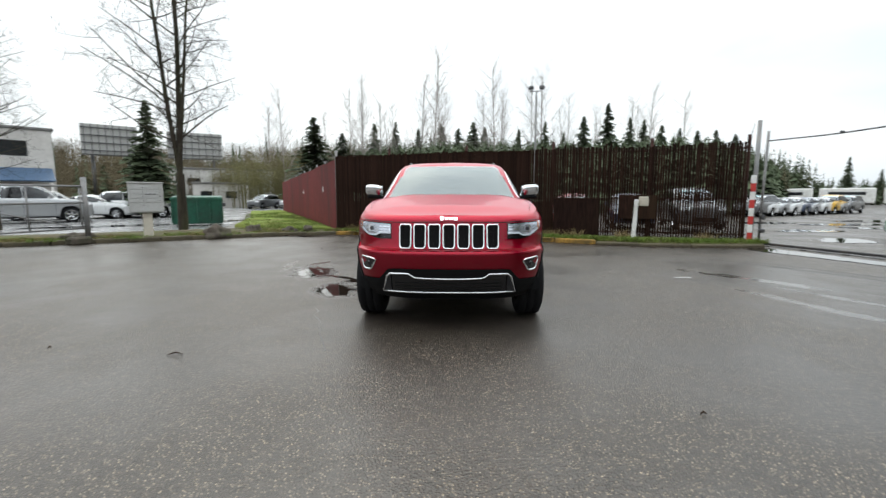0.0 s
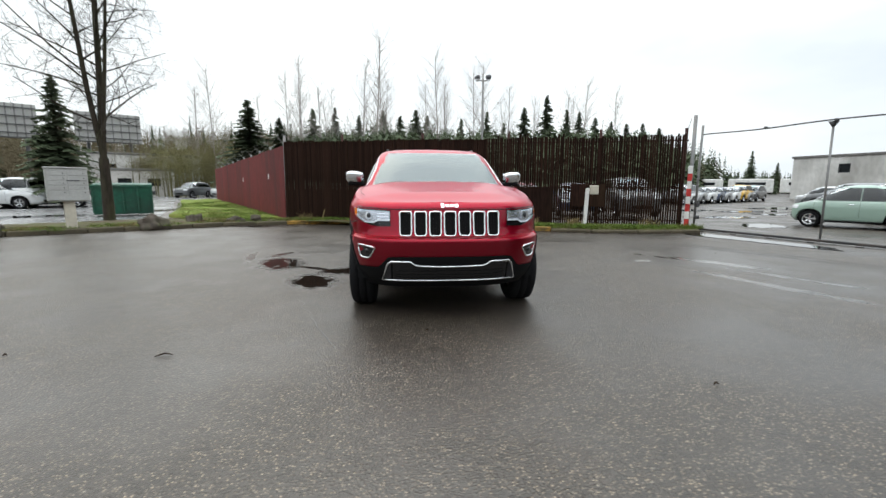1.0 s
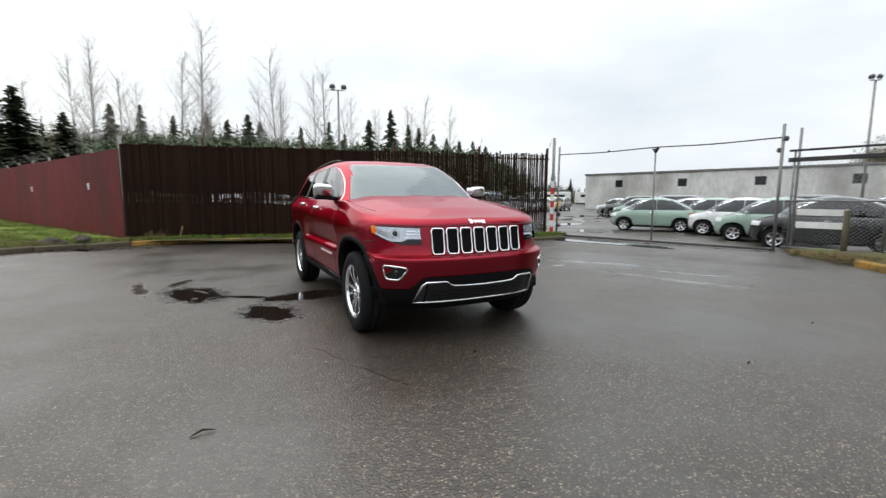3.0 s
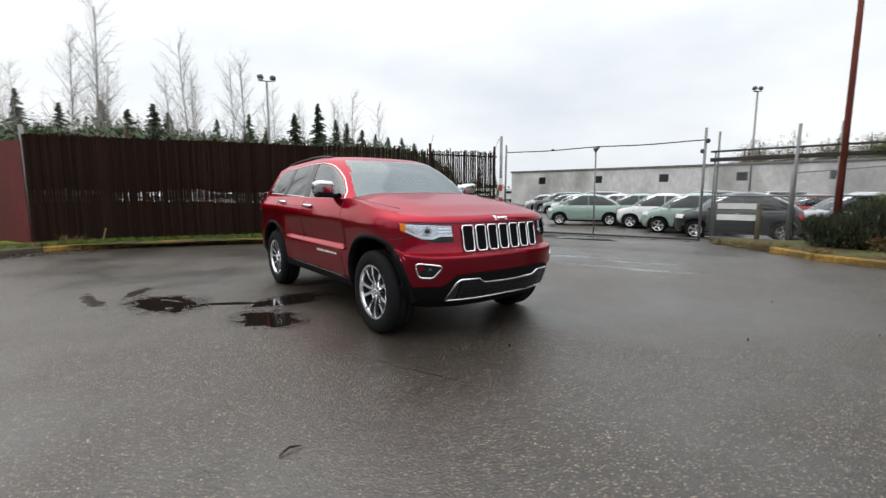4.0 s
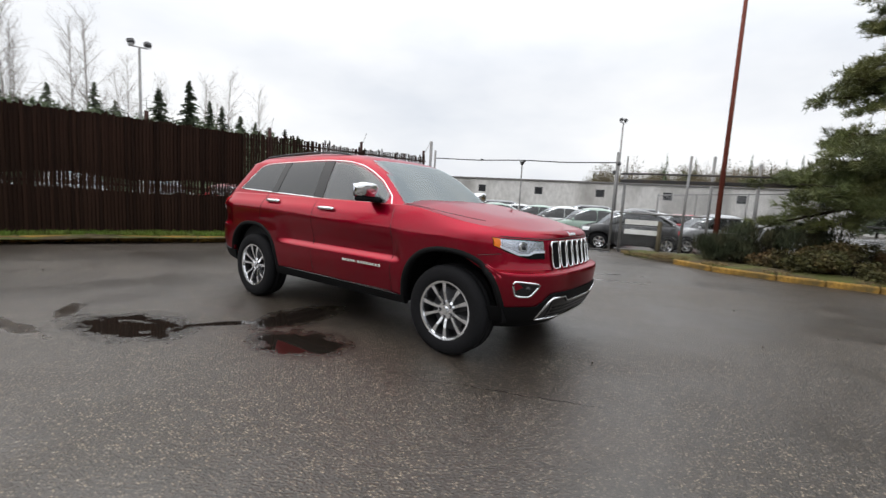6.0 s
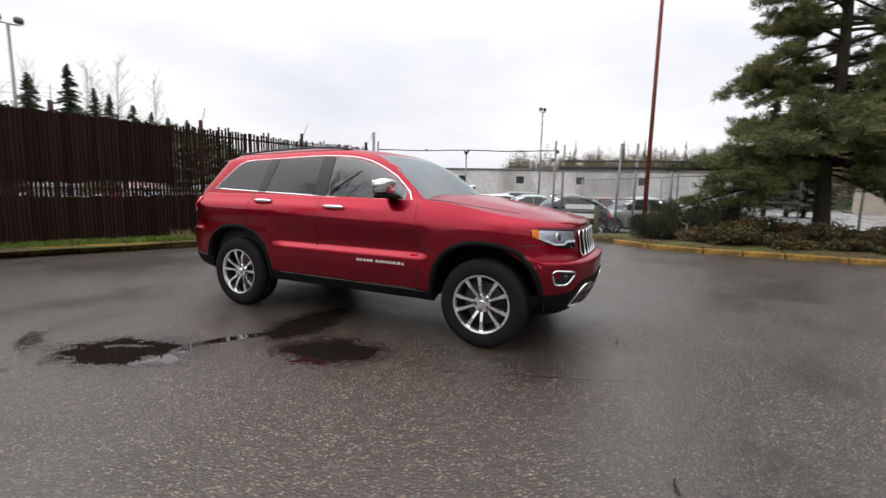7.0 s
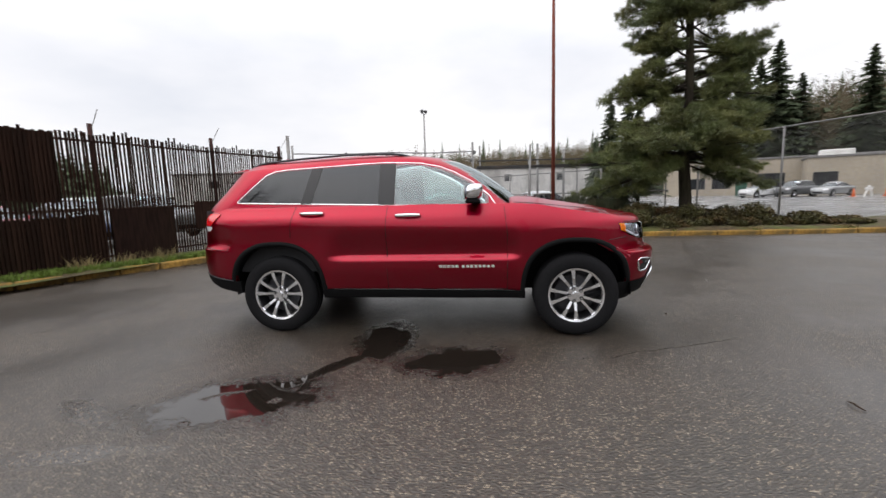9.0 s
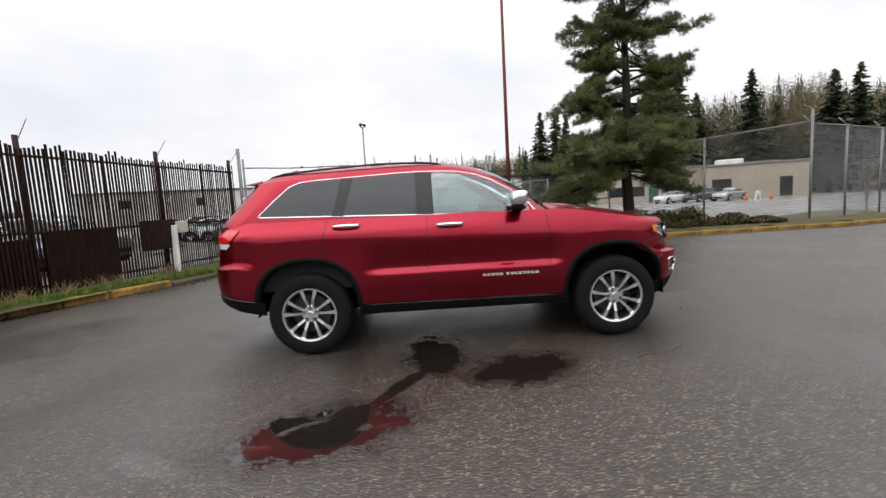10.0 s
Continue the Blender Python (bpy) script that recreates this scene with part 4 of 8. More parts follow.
def cabin_shell(kit, zs, mat, windows, screen, back, nside=70, crown=0.035):
    """Pillars and roof: the cabin's outlines with openings where the panes sit."""
    sh = kit.cabin
    ref = columns_for(sh, zs[0], nside)
    nc, nl = len(ref), len(zs)
    verts, faces = [], []
    for side in (1, -1):
        for z in zs:
            for x, u in sh.outline(z, ref):
                verts.append((side * x, u, z))
    for s in range(2):
        o = s * nc * nl
        for r in range(nl - 1):
            for c in range(nc - 1):
                ids = (o + r * nc + c, o + r * nc + c + 1, o + (r + 1) * nc + c + 1, o + (r + 1) * nc + c)
                cx = sum(abs(verts[i][0]) for i in ids) / 4
                cu = sum(verts[i][1] for i in ids) / 4
                cz = sum(verts[i][2] for i in ids) / 4
                kind = ref[c][0]
                if kind == "s" and any(a < cu < b and lo(cu) < cz < hi(cu) for a, b, lo, hi in windows):
                    continue
                if kind != "r" and cu < screen[4] and cx < screen[0] + screen[1] * cz and screen[2] < cz < screen[3]:
                    continue
                if kind == "r" and cx < back[0] and back[1] < cz < back[2]:
                    continue
                faces.append(ids if s == 0 else ids[::-1])
    o = len(verts)
    m = 12
    top = [verts[(nl - 1) * nc + c] for c in range(nc)]
    for x, u, z in top:
        for j in range(m + 1):
            k = 2 * j / m - 1
            verts.append((-x * k, u, z + crown * (1 - k * k) * min(1.0, x / 0.5)))
    for c in range(nc - 1):
        for j in range(m):
            faces.append((o + c * (m + 1) + j, o + (c + 1) * (m + 1) + j, o + (c + 1) * (m + 1) + j + 1, o + c * (m + 1) + j + 1))
    me = mesh_from("roof", verts, faces, mat)
    bm = bmesh.new()
    bm.from_mesh(me)
    bmesh.ops.remove_doubles(bm, verts=bm.verts, dist=0.0006)
    bmesh.ops.recalc_face_normals(bm, faces=bm.faces)
    for f in bm.faces:
        f.smooth = True
    bm.to_mesh(me)
    bm.free()
    return part("roof", me, None, kit.root)


def red_suv():
    root = thing("suv", (-0.136, 3.80, 0.0), 0.84, "shiny dark red SUV with chrome trim parked on wet asphalt", "car")
    WR, ARCH = 0.387, 0.480
    FW, RW = 0.878, 3.788

    HALF = [(0.30, 0.885), (0.40, 0.930), (0.50, 0.952), (0.62, 0.968), (0.80, 0.974), (0.97, 0.984), (0.985, 0.9835), (1.0, 0.980), (1.06, 0.963), (1.15, 0.928), (1.22, 0.893), (1.26, 0.868)]

    def sculpt(u, z):
        """How far the side stands back: the ledge low on the doors, a shoulder line that climbs to the tail, the step over the rear bumper."""
        on = ease((u - 1.36) / 0.14) * ease((3.30 - u) / 0.25)
        ledge = ease((z - 0.690) / 0.060)
        fade = 1 - ease((z - 0.76) / 0.26)
        climb = 0.040 * max(0.0, min(2.1, u - 1.45)) * ease((u - 1.2) / 0.4) * ease((z - 0.80) / 0.1) * (1 - ease((z - 1.10) / 0.1))
        step = 0.022 * ease((u - 4.22) / 0.12) * ease((z - 0.815) / 0.05) * (1 - ease((z - 0.92) / 0.20))
        return 0.046 * on * ledge * fade + 0.012 * on * ease((0.62 - z) / 0.15) + step + smooth(HALF, z) - smooth(HALF, z - climb)

    body = Shell(nose=[(0.30, 0.19), (0.38, 0.135), (0.46, 0.090), (0.53, 0.062), (0.60, 0.044), (0.68, 0.033), (0.715, 0.030), (0.738, 0.034), (0.750, 0.058), (0.760, 0.118), (0.90, 0.149), (0.99, 0.164), (1.01, 0.166), (1.035, 0.172), (1.06, 0.20), (1.09, 0.262), (1.3, 0.47)],
                 tail=[(0.30, 4.60), (0.42, 4.70), (0.52, 4.76), (0.70, 4.790), (0.82, 4.785), (0.85, 4.755), (1.0, 4.738), (1.19, 4.730), (1.3, 4.70)],
                 half=HALF, front=0.88, rear=0.58, n_front=3.0, n_rear=3.2, side=sculpt)
    cabin = Shell(nose=[(1.16, 1.22), (1.25, 1.36), (1.40, 1.555), (1.534, 1.75), (1.63, 1.94), (1.69, 2.12), (1.72, 2.33), (1.735, 2.60)],
                  tail=[(1.16, 4.72), (1.223, 4.700), (1.37, 4.575), (1.51, 4.46), (1.60, 4.395), (1.68, 4.36), (1.72, 4.28), (1.735, 4.15)],
                  half=[(1.16, 0.905), (1.25, 0.875), (1.45, 0.800), (1.60, 0.735), (1.66, 0.700), (1.70, 0.650), (1.72, 0.600), (1.735, 0.54)],
                  front=0.46, rear=0.45, n_front=2.5, n_rear=3.0)
    belt = lambda u: 1.188 + 0.0350 * (u - 1.61)
    rim = [(1.60, 1.192), (1.66, 1.290), (1.83, 1.430), (2.0, 1.525), (2.15, 1.585), (2.33, 1.622), (2.5, 1.634), (2.7, 1.640), (2.9, 1.637), (3.4, 1.620), (3.7, 1.606), (3.83, 1.592), (3.93, 1.556), (4.08, 1.420), (4.215, 1.285)]
    kit = CarKit(root, body, cabin)
    top = [(0.0, 1.066), (0.19, 1.072), (0.30, 1.082), (0.50, 1.105), (0.90, 1.158), (1.45, 1.215), (2.5, 1.225), (4.3, 1.235), (4.82, 1.20)]
    spec = dict(levels=[0.30, 0.36, 0.42, 0.48, 0.54, 0.60, 0.64, 0.66, 0.675, 0.69, 0.705, 0.718, 0.733, 0.742, 0.750, 0.756, 0.762, 0.785, 0.82, 0.845,  0.88, 0.94, 0.99, 1.02, 1.04, 1.06, 1.09, 1.12, 1.15, 1.18, 1.21, 1.24],
                arches=(FW, RW), arch_r=ARCH, wheel_r=WR, sill=[(0.0, 0.40), (0.4, 0.40), (1.3, 0.37), (3.4, 0.38), (4.15, 0.405), (4.45, 0.455), (4.65, 0.52), (4.8, 0.53)], top=top,
                crown=lambda u: 0.064 * ease((u - 0.15) / 0.5), open=(1.46, 4.55),
                ridge=lambda u, k: 0.016 * ease((u - 0.3) / 0.6) * math.exp(-((k - 0.60) / 0.14) ** 2))
    body_shell(kit, spec, M_paint)

    glass_top = lambda u: lerp(rim, u) - 0.022
    wins = [(1.69, 2.585, lambda u: belt(u) + 0.016, glass_top), (2.725, 3.425, lambda u: belt(u) + 0.016, glass_top), (3.435, 4.185, lambda u: belt(u) + 0.016, glass_top)]
    zs = list(np.linspace(1.17, 1.66, 34)) + [1.675, 1.69, 1.70, 1.71, 1.72, 1.728, 1.735]
    cabin_shell(kit, zs, M_paint, wins, (1.245, -0.40, 1.225, 1.645, 2.12), (0.60, 1.28, 1.58), nside=150, crown=0.022)

    # glass
    kit.front_patch("windscreen", M_glass_screen, -0.785, 0.785, lambda x: 1.215, lambda x: 1.652 - 2.5 * max(0.0, abs(x) - 0.612), shell=cabin, off=0.003, thick=0.005, n=40, m=16)
    kit.front_patch("rear_window", M_glass_dark, -0.64, 0.64, lambda x: 1.26, lambda x: 1.60, shell=cabin, off=0.003, thick=0.005, n=20, rear=True)
    for side in (-1, 1):
        for i, (a, b, lo, hi) in enumerate(wins):
            kit.side_patch("door_window" if i < 2 else "quarter_window", M_glass if i == 0 else M_glass_dark, a - 0.02, b + 0.02, lambda u, l=lo: l(u) - 0.012, lambda u, h=hi, l=lo: max(h(u) + 0.014, l(u)), side, shell=cabin, off=0.003, thick=0.005, n=30, m=8)
        kit.side_patch("pillar_cover", M_pillar, 2.575, 2.735, lambda u: belt(u) + 0.006, lambda u: lerp(rim, u) - 0.008, side, shell=cabin, off=0.006, n=4, m=8)
        kit.side_patch("pillar_cover", M_pillar, 3.375, 3.485, lambda u: belt(u) + 0.006, lambda u: lerp(rim, u) - 0.008, side, shell=cabin, off=0.006, n=4, m=8, lean=-0.24)
        # chrome frame round the side windows
        path = [(u, belt(u)) for u in np.linspace(4.20, 1.62, 26)] + rim
        kit.strip("window_trim", M_chrome, [(side * (cabin.x(u, z) - 0.004), u, z) for u, z in path], [0.0095] * 26 + [0.0070] * len(rim), closed=True, label="bright chrome window frame")
        # doors: seams and handles
        for pts in ([(1.505, 0.44), (1.50, 0.75), (1.50, 0.93), (1.527, 1.185)], [(2.655, 0.44), (2.655, 0.9), (2.640, 1.215)], [(3.27, 0.44), (3.31, 0.54)], [(3.615, 0.93), (3.605, 1.04), (3.572, 1.235)],
                    [(1.505, 0.44), (2.2, 0.44), (3.27, 0.44)], [(0.425, 0.885), (0.50, 0.875), (0.60, 0.86)], [(4.29, 0.81), (4.50, 0.83), (4.66, 0.835)]):
            dense = []
            for (u0, z0), (u1, z1) in zip(pts, pts[1:]):
                dense += [(u0 + (u1 - u0) * t, z0 + (z1 - z0) * t) for t in np.linspace(0, 1, 9)]
            kit.strip("panel_gap", M_gloss_black, [(side * (body.x(u, z) - 0.0016), u, z) for u, z in dense], 0.0042, n=4)
        for u, zh in ((2.432, 1.128), (3.390, 1.163)):
            x = body.x(u, zh)
            h = new("handle")
            h.parent = root
            h["label"] = "chrome door handle"
            v, f = sweep([(side * (x - 0.004), u - 0.122, zh - 0.002), (side * (x + 0.026), u - 0.108, zh), (side * (x + 0.038), u - 0.04, zh + 0.002), (side * (x + 0.038), u + 0.05, zh + 0.002), (side * (x + 0.026), u + 0.108, zh), (side * (x - 0.004), u + 0.122, zh - 0.002)],
                         [0.012, 0.017, 0.018, 0.018, 0.017, 0.012], 8)
            part("grip", mesh_from("grip", v, f, M_chrome, smooth=True), None, h)
            kit.side_patch("recess", M_paint, u - 0.07, u + 0.07, lambda q: zh - 0.034, lambda q: zh + 0.034, side, off=0.0015, thick=0.004, n=6, m=3, parent=h)
        # arch trims
        for ua in (FW, RW):
            verts, n = [], 40
            for off in (0.010, -0.10):
                for i in range(n + 1):
                    th = radians((12 if ua == RW else -2) + ((170 if ua == RW else 172) * i / n))
                    for k, r in enumerate((ARCH - 0.014, ARCH + 0.010, ARCH + 0.028)):
                        c, s = math.cos(th), math.sin(th)
                        q = (abs(c) ** 2.4 + abs(s) ** 2.4) ** (-1 / 2.4)
                        u, z = ua + r * q * c, WR + r * q * s
                        z = max(z, 0.335)
                        verts.append((side * (body.x(u, max(z, 0.36)) + off - (0.010 if k == 2 else 0.0)), u, z))
            m, nn = 3, n + 1
            K = nn * m
            faces = [(i * m + j, i * m + j + 1, (i + 1) * m + j + 1, (i + 1) * m + j) for i in range(n) for j in range(m - 1)]
            faces += [(K + a, K + d, K + c, K + b) for a, b, c, d in list(faces)]
            faces += [(i * m, (i + 1) * m, K + (i + 1) * m, K + i * m) for i in range(n)] + [(i * m + 2, K + i * m + 2, K + (i + 1) * m + 2, (i + 1) * m + 2) for i in range(n)]
            bm = bmesh.new()
            bm.from_mesh(mesh_from("arch", verts, faces, M_black))
            part("arch_trim", bm, M_black, root, smooth=True)
            bm = bmesh.new()
            seg = 24
            rows = [[bm.verts.new((side * xx, ua + 0.505 * math.cos(math.pi * i / seg), WR + 0.505 * math.sin(math.pi * i / seg) - 0.02)) for i in range(seg + 1)] for xx in (0.55, 0.87)]
            for i in range(seg):
                bm.faces.new((rows[0][i], rows[0][i + 1], rows[1][i + 1], rows[1][i]))
            bm.faces.new(rows[0])
            part("wheel_liner", bm, M_black, root)
        kit.side_patch("sill", M_black, 1.34, 3.32, lambda u: 0.352, lambda u: lerp([(1.3, 0.428), (3.3, 0.440)], u), side, off=0.012, thick=0.05, n=24, m=4)
        kit.strip("sill_trim", M_gloss_black, [(side * (body.x(u, 0.43) + 0.012), u, lerp([(1.3, 0.430), (3.3, 0.443)], u)) for u in np.linspace(1.42, 3.26, 12)], 0.004)
        low = lambda u: lerp([(4.18, 0.400), (4.45, 0.450), (4.66, 0.525)], u)
        high = lambda u: lerp([(4.18, 0.510), (4.30, 0.522), (4.66, 0.572)], u)
        kit.side_patch("rear_bumper_side", M_black, 4.19, 4.66, low, high, side, off=0.010, thick=0.03, n=16, m=4)
        kit.strip("rear_bumper_trim", M_dark_alloy, [(side * (body.x(u, 0.55) + 0.008), u, high(u) + 0.004) for u in np.linspace(4.26, 4.66, 10)], 0.006)
        # tail lamp
        tl = kit.side_patch("tail_lamp", M_redlens, 4.375, 4.69, lambda u: lerp([(4.375, 1.166), (4.417, 1.112), (4.464, 1.064), (4.69, 1.062)], u), lambda u: lerp([(4.375, 1.180), (4.69, 1.194)], u), side, off=0.012, thick=0.03, n=16, m=6, label="red tail lamp")
        kit.side_patch("reversing_lamp", M_white_lens, 4.465, 4.68, lambda u: lerp([(4.465, 1.035), (4.50, 1.008), (4.68, 1.012)], u), lambda u: 1.056, side, off=0.010, thick=0.03, n=10, m=3, parent=tl, label="clear lower lens")
        # product lettering on the door as plain raised marks
        for k in range(13):
            u0 = 1.625 + k * 0.0395 + (0.02 if k > 7 else 0.0)
            kit.side_patch("letter_mark", M_white, u0, u0 + 0.026, lambda u: 0.632, lambda u: 0.637, side, off=0.008, thick=0.01, n=1, m=1)
            kit.side_patch("letter_mark", M_white, u0 + 0.004, u0 + 0.026, lambda u: 0.644, lambda u: 0.650, side, off=0.008, thick=0.01, n=1, m=1)
            kit.side_patch("letter_mark", M_white, u0 + (k % 3) * 0.009, u0 + (k % 3) * 0.009 + 0.008, lambda u: 0.6375, lambda u: 0.6435, side, off=0.008, thick=0.01, n=1, m=1)
        # mirror
        mr = new("mirror")
        mr.parent = root
        bm = bmesh.new()
        bmesh.ops.create_uvsphere(bm, u_segments=20, v_segments=12, radius=1.0)
        for v in bm.verts:
            x, y, z = v.co
            f = lambda a: math.copysign(abs(a) ** 0.62, a)
            v.co = (side * (1.008 + 0.112 * f(x)), 1.80 + 0.080 * f(y) - 0.02 * z, 1.326 + 0.074 * f(z) + 0.012 * x)
        part("cap", bm, M_chrome, mr, "chrome mirror cap", smooth=True)
        bm = bmesh.new()
        add_box(bm, (side * 0.995, 1.81, 1.246), (0.20, 0.13, 0.040), bevel=0.015)
        add_box(bm, (side * 0.885, 1.79, 1.240), (0.12, 0.09, 0.04), bevel=0.01)
        part("bracket", bm, M_black, mr, smooth=False)
        part("mirror_glass", box((side * 1.008, 1.880, 1.326), (0.19, 0.006, 0.12), bevel=0.002), M_chrome, mr)
        # roof rail
        rr = new("roof_rail")
        rr.parent = root
        xs = lambda u: cabin.x(u, 1.70) - 0.035
        v, f = sweep([(side * xs(u), u, z) for u, z in ((2.46, 1.700), (2.54, 1.722), (2.7, 1.736), (3.1, 1.744), (3.6, 1.740), (4.0, 1.726), (4.14, 1.712), (4.22, 1.69))], [0.010, 0.012, 0.011, 0.011, 0.011, 0.011, 0.012, 0.010], 8)
        part("rail_bar", mesh_from("rail_bar", v, f, M_dark_alloy, smooth=True), None, rr)
        # head lamp: a dark box with a bright hooked reflector, a projector eye and an amber corner
        s = side
        hi = lambda x: lerp([(0.545, 0.996), (0.70, 1.004), (0.84, 1.010), (0.895, 1.012)], abs(x))
        lo = lambda x: lerp([(0.545, 0.850), (0.69, 0.848), (0.76, 0.866), (0.84, 0.900), (0.895, 0.945)], abs(x))
        cut = lambda x: lerp([(0.545, 0.898), (0.66, 0.898), (0.70, 0.876), (0.78, 0.878), (0.84, 0.912), (0.895, 0.955)], abs(x))
        span = lambda p, q: (p, q) if s > 0 else (-q, -p)
        hl = kit.front_patch("head_lamp", M_gloss_black, *span(0.545, 0.895), lo, hi, off=0.003, thick=0.03, n=36, m=5)
        kit.front_patch("reflector", M_housing, *span(0.552, 0.872), lambda x: cut(x) + 0.006, lambda x: hi(x) - 0.010, off=0.008, thick=0.01, n=40, m=5, parent=hl, label="bright silver reflector")
        kit.front_patch("light_strip", M_white_lens, *span(0.552, 0.872), lambda x: cut(x), lambda x: cut(x) + 0.016, off=0.013, thick=0.01, n=40, m=2, parent=hl, label="clear daytime light strip")
        kit.front_patch("reflector_step", M_chrome, *span(0.56, 0.665), lambda x: 0.936, lambda x: 0.942, off=0.012, thick=0.008, n=8, m=1, parent=hl)
        kit.front_patch("reflector_step", M_chrome, *span(0.56, 0.665), lambda x: 0.962, lambda x: 0.968, off=0.012, thick=0.008, n=8, m=1, parent=hl)
        kit.front_patch("turn_signal", M_amber, *span(0.868, 0.893), lambda x: lo(x) + 0.004, lambda x: hi(x) - 0.004, off=0.012, thick=0.012, n=16, m=3, parent=hl, label="amber turn signal")
        nrm = Vector((s * 0.42, -1, 0.1)).normalized()
        pc = Vector((s * 0.740, body.u_front(0.740, 0.945), 0.944)) + nrm * 0.006
        bm = bmesh.new()
        add_tube(bm, pc, pc + nrm * 0.010, 0.043, 0.040, 28)
        part("projector_ring", bm, M_housing, hl, smooth=False)
        bm = bmesh.new()
        bmesh.ops.create_uvsphere(bm, u_segments=18, v_segments=12, radius=0.032, matrix=Matrix.Translation(pc - nrm * 0.012))
        part("projector", bm, M_dark_alloy, hl, smooth=True)
        kit.front_patch("lens_cover", M_lens, *span(0.545, 0.895), lo, hi, off=0.026, thick=0.003, n=36, m=5, parent=hl)
        # fog lamp with its chrome ring
        fx, fz = 0.766, 0.628
        pts = [(-0.082, 0.034), (0.074, 0.052), (0.088, 0.030), (0.066, -0.046), (0.045, -0.058), (-0.010, -0.058), (-0.028, -0.048)]
        loop = []
        for i in range(len(pts)):
            p, q = pts[i], pts[(i + 1) % len(pts)]
            loop += [(p[0] + (q[0] - p[0]) * t, p[1] + (q[1] - p[1]) * t) for t in (0.12, 0.4, 0.65, 0.88)]
        fl = new("fog_lamp")
        fl.parent = root
        kit.strip("fog_ring", M_chrome, [(s * (fx + p), body.u_front(fx + p, fz + q) - 0.003, fz + q) for p, q in loop], 0.0085, parent=fl, closed=True, label="chrome fog lamp ring")
        verts = [(s * (fx + p * 0.97), body.u_front(fx + p, fz + q) - 0.004, fz + q * 0.97) for p, q in loop] + [(s * fx, body.u_front(fx, fz) - 0.003, fz)]
        k = len(loop)
        part("fog_housing", mesh_from("fog_housing", verts, [(i, (i + 1) % k, k) for i in range(k)], M_gloss_black), None, fl)
        bm = bmesh.new()
        bmesh.ops.create_uvsphere(bm, u_segments=14, v_segments=8, radius=0.024, matrix=Matrix.Translation((s * (fx - 0.005), body.u_front(fx, fz) + 0.008, fz)))
        part("fog_bulb", bm, M_gloss_black, fl, smooth=True)

    # seven-slot grille
    gr = new("grille")
    gr.parent = root
    for i in range(7):
        cx, hw, z0, z1 = (i - 3) * 0.1355, 0.0545, 0.766, 0.984
        hw2 = hw * 0.94
        loop = []
        for (x, z), (x2, z2) in zip([(-hw2, z0), (hw2, z0), (hw, z1), (-hw, z1)], [(hw2, z0), (hw, z1), (-hw, z1), (-hw2, z0)]):
            for t in (0.10, 0.22, 0.5, 0.78, 0.90):
                loop.append((cx + x + (x2 - x) * t, z + (z2 - z) * t))
        ring = kit.strip("slot_ring", M_chrome, [(x, body.u_front(x, z) - 0.012, z) for x, z in loop], 0.009, parent=gr, closed=True, label="chrome grille ring")
        kit.front_patch("slot", M_black, cx - hw, cx + hw, lambda x: z0, lambda x: z1, off=0.004, thick=0.01, n=3, m=4, parent=gr)
        for k in range(4):
            x = cx - hw + hw * 2 * (k + 0.8) / 4.6
            kit.front_patch("fin", M_black, x - 0.005, x + 0.005, lambda q: z0 + 0.01, lambda q: z1 - 0.01, off=0.010, thick=0.01, n=1, m=3, parent=gr)
    # plain marks for the badge
    for k, w in enumerate((0.030, 0.034, 0.034, 0.036)):
        x0 = -0.082 + k * 0.042
        kit.front_patch("badge_mark", M_chrome, x0, x0 + w, lambda x, k=k: 1.030 - (0.006 if k in (0, 3) else 0.0), lambda x, k=k: 1.052 + (0.008 if k == 0 else 0.0), off=0.006, thick=0.02, n=2, m=2)
    # lower bumper
    hi = lambda x: lerp([(0.0, 0.592), (0.50, 0.592), (0.575, 0.584), (0.625, 0.530), (0.665, 0.496), (0.93, 0.486)], abs(x))
    kit.front_patch("bumper", M_black, -0.915, 0.915, lambda x: 0.368, hi, off=0.012, thick=0.05, n=80, m=8)
    kit.front_patch("air_intake", M_gloss_black, -0.53, 0.53, lambda x: 0.392, lambda x: lerp([(0.0, 0.502), (0.32, 0.508), (0.37, 0.540), (0.53, 0.540)], abs(x)), off=0.015, thick=0.02, n=30, m=4)
    for z in (0.415, 0.445, 0.475):
        kit.strip("intake_bar", M_black, [(x, body.u_front(x, z) - 0.018, z) for x in np.linspace(-0.50, 0.50, 20)], 0.003)
    loop = [(-0.625, 0.384), (-0.575, 0.530), (-0.545, 0.553), (-0.37, 0.554), (-0.335, 0.530), (-0.30, 0.518), (-0.15, 0.513), (0.0, 0.511), (0.15, 0.513), (0.30, 0.518), (0.335, 0.530), (0.37, 0.554), (0.545, 0.553), (0.575, 0.530), (0.625, 0.384)]
    kit.strip("bumper_trim", M_chrome, [(x, body.u_front(x, z) - 0.020, z) for x, z in loop], [0.009, 0.012, 0.010] + [0.007] * 9 + [0.010, 0.012, 0.009], label="bright chrome bumper surround")
    kit.strip("bumper_trim", M_chrome, [(x, body.u_front(x, 0.384) - 0.020, 0.384) for x in np.linspace(-0.62, 0.62, 24)], 0.009, label="bright chrome bumper surround")
    for s in (-1, 1):
        kit.front_patch("bumper_wing", M_dark_alloy, *((0.545, 0.628) if s > 0 else (-0.628, -0.545)), lambda x: 0.392, lambda x: lerp([(0.545, 0.545), (0.575, 0.526), (0.628, 0.40)], abs(x)), off=0.017, thick=0.02, n=8, m=6, label="satin grey bumper wing")
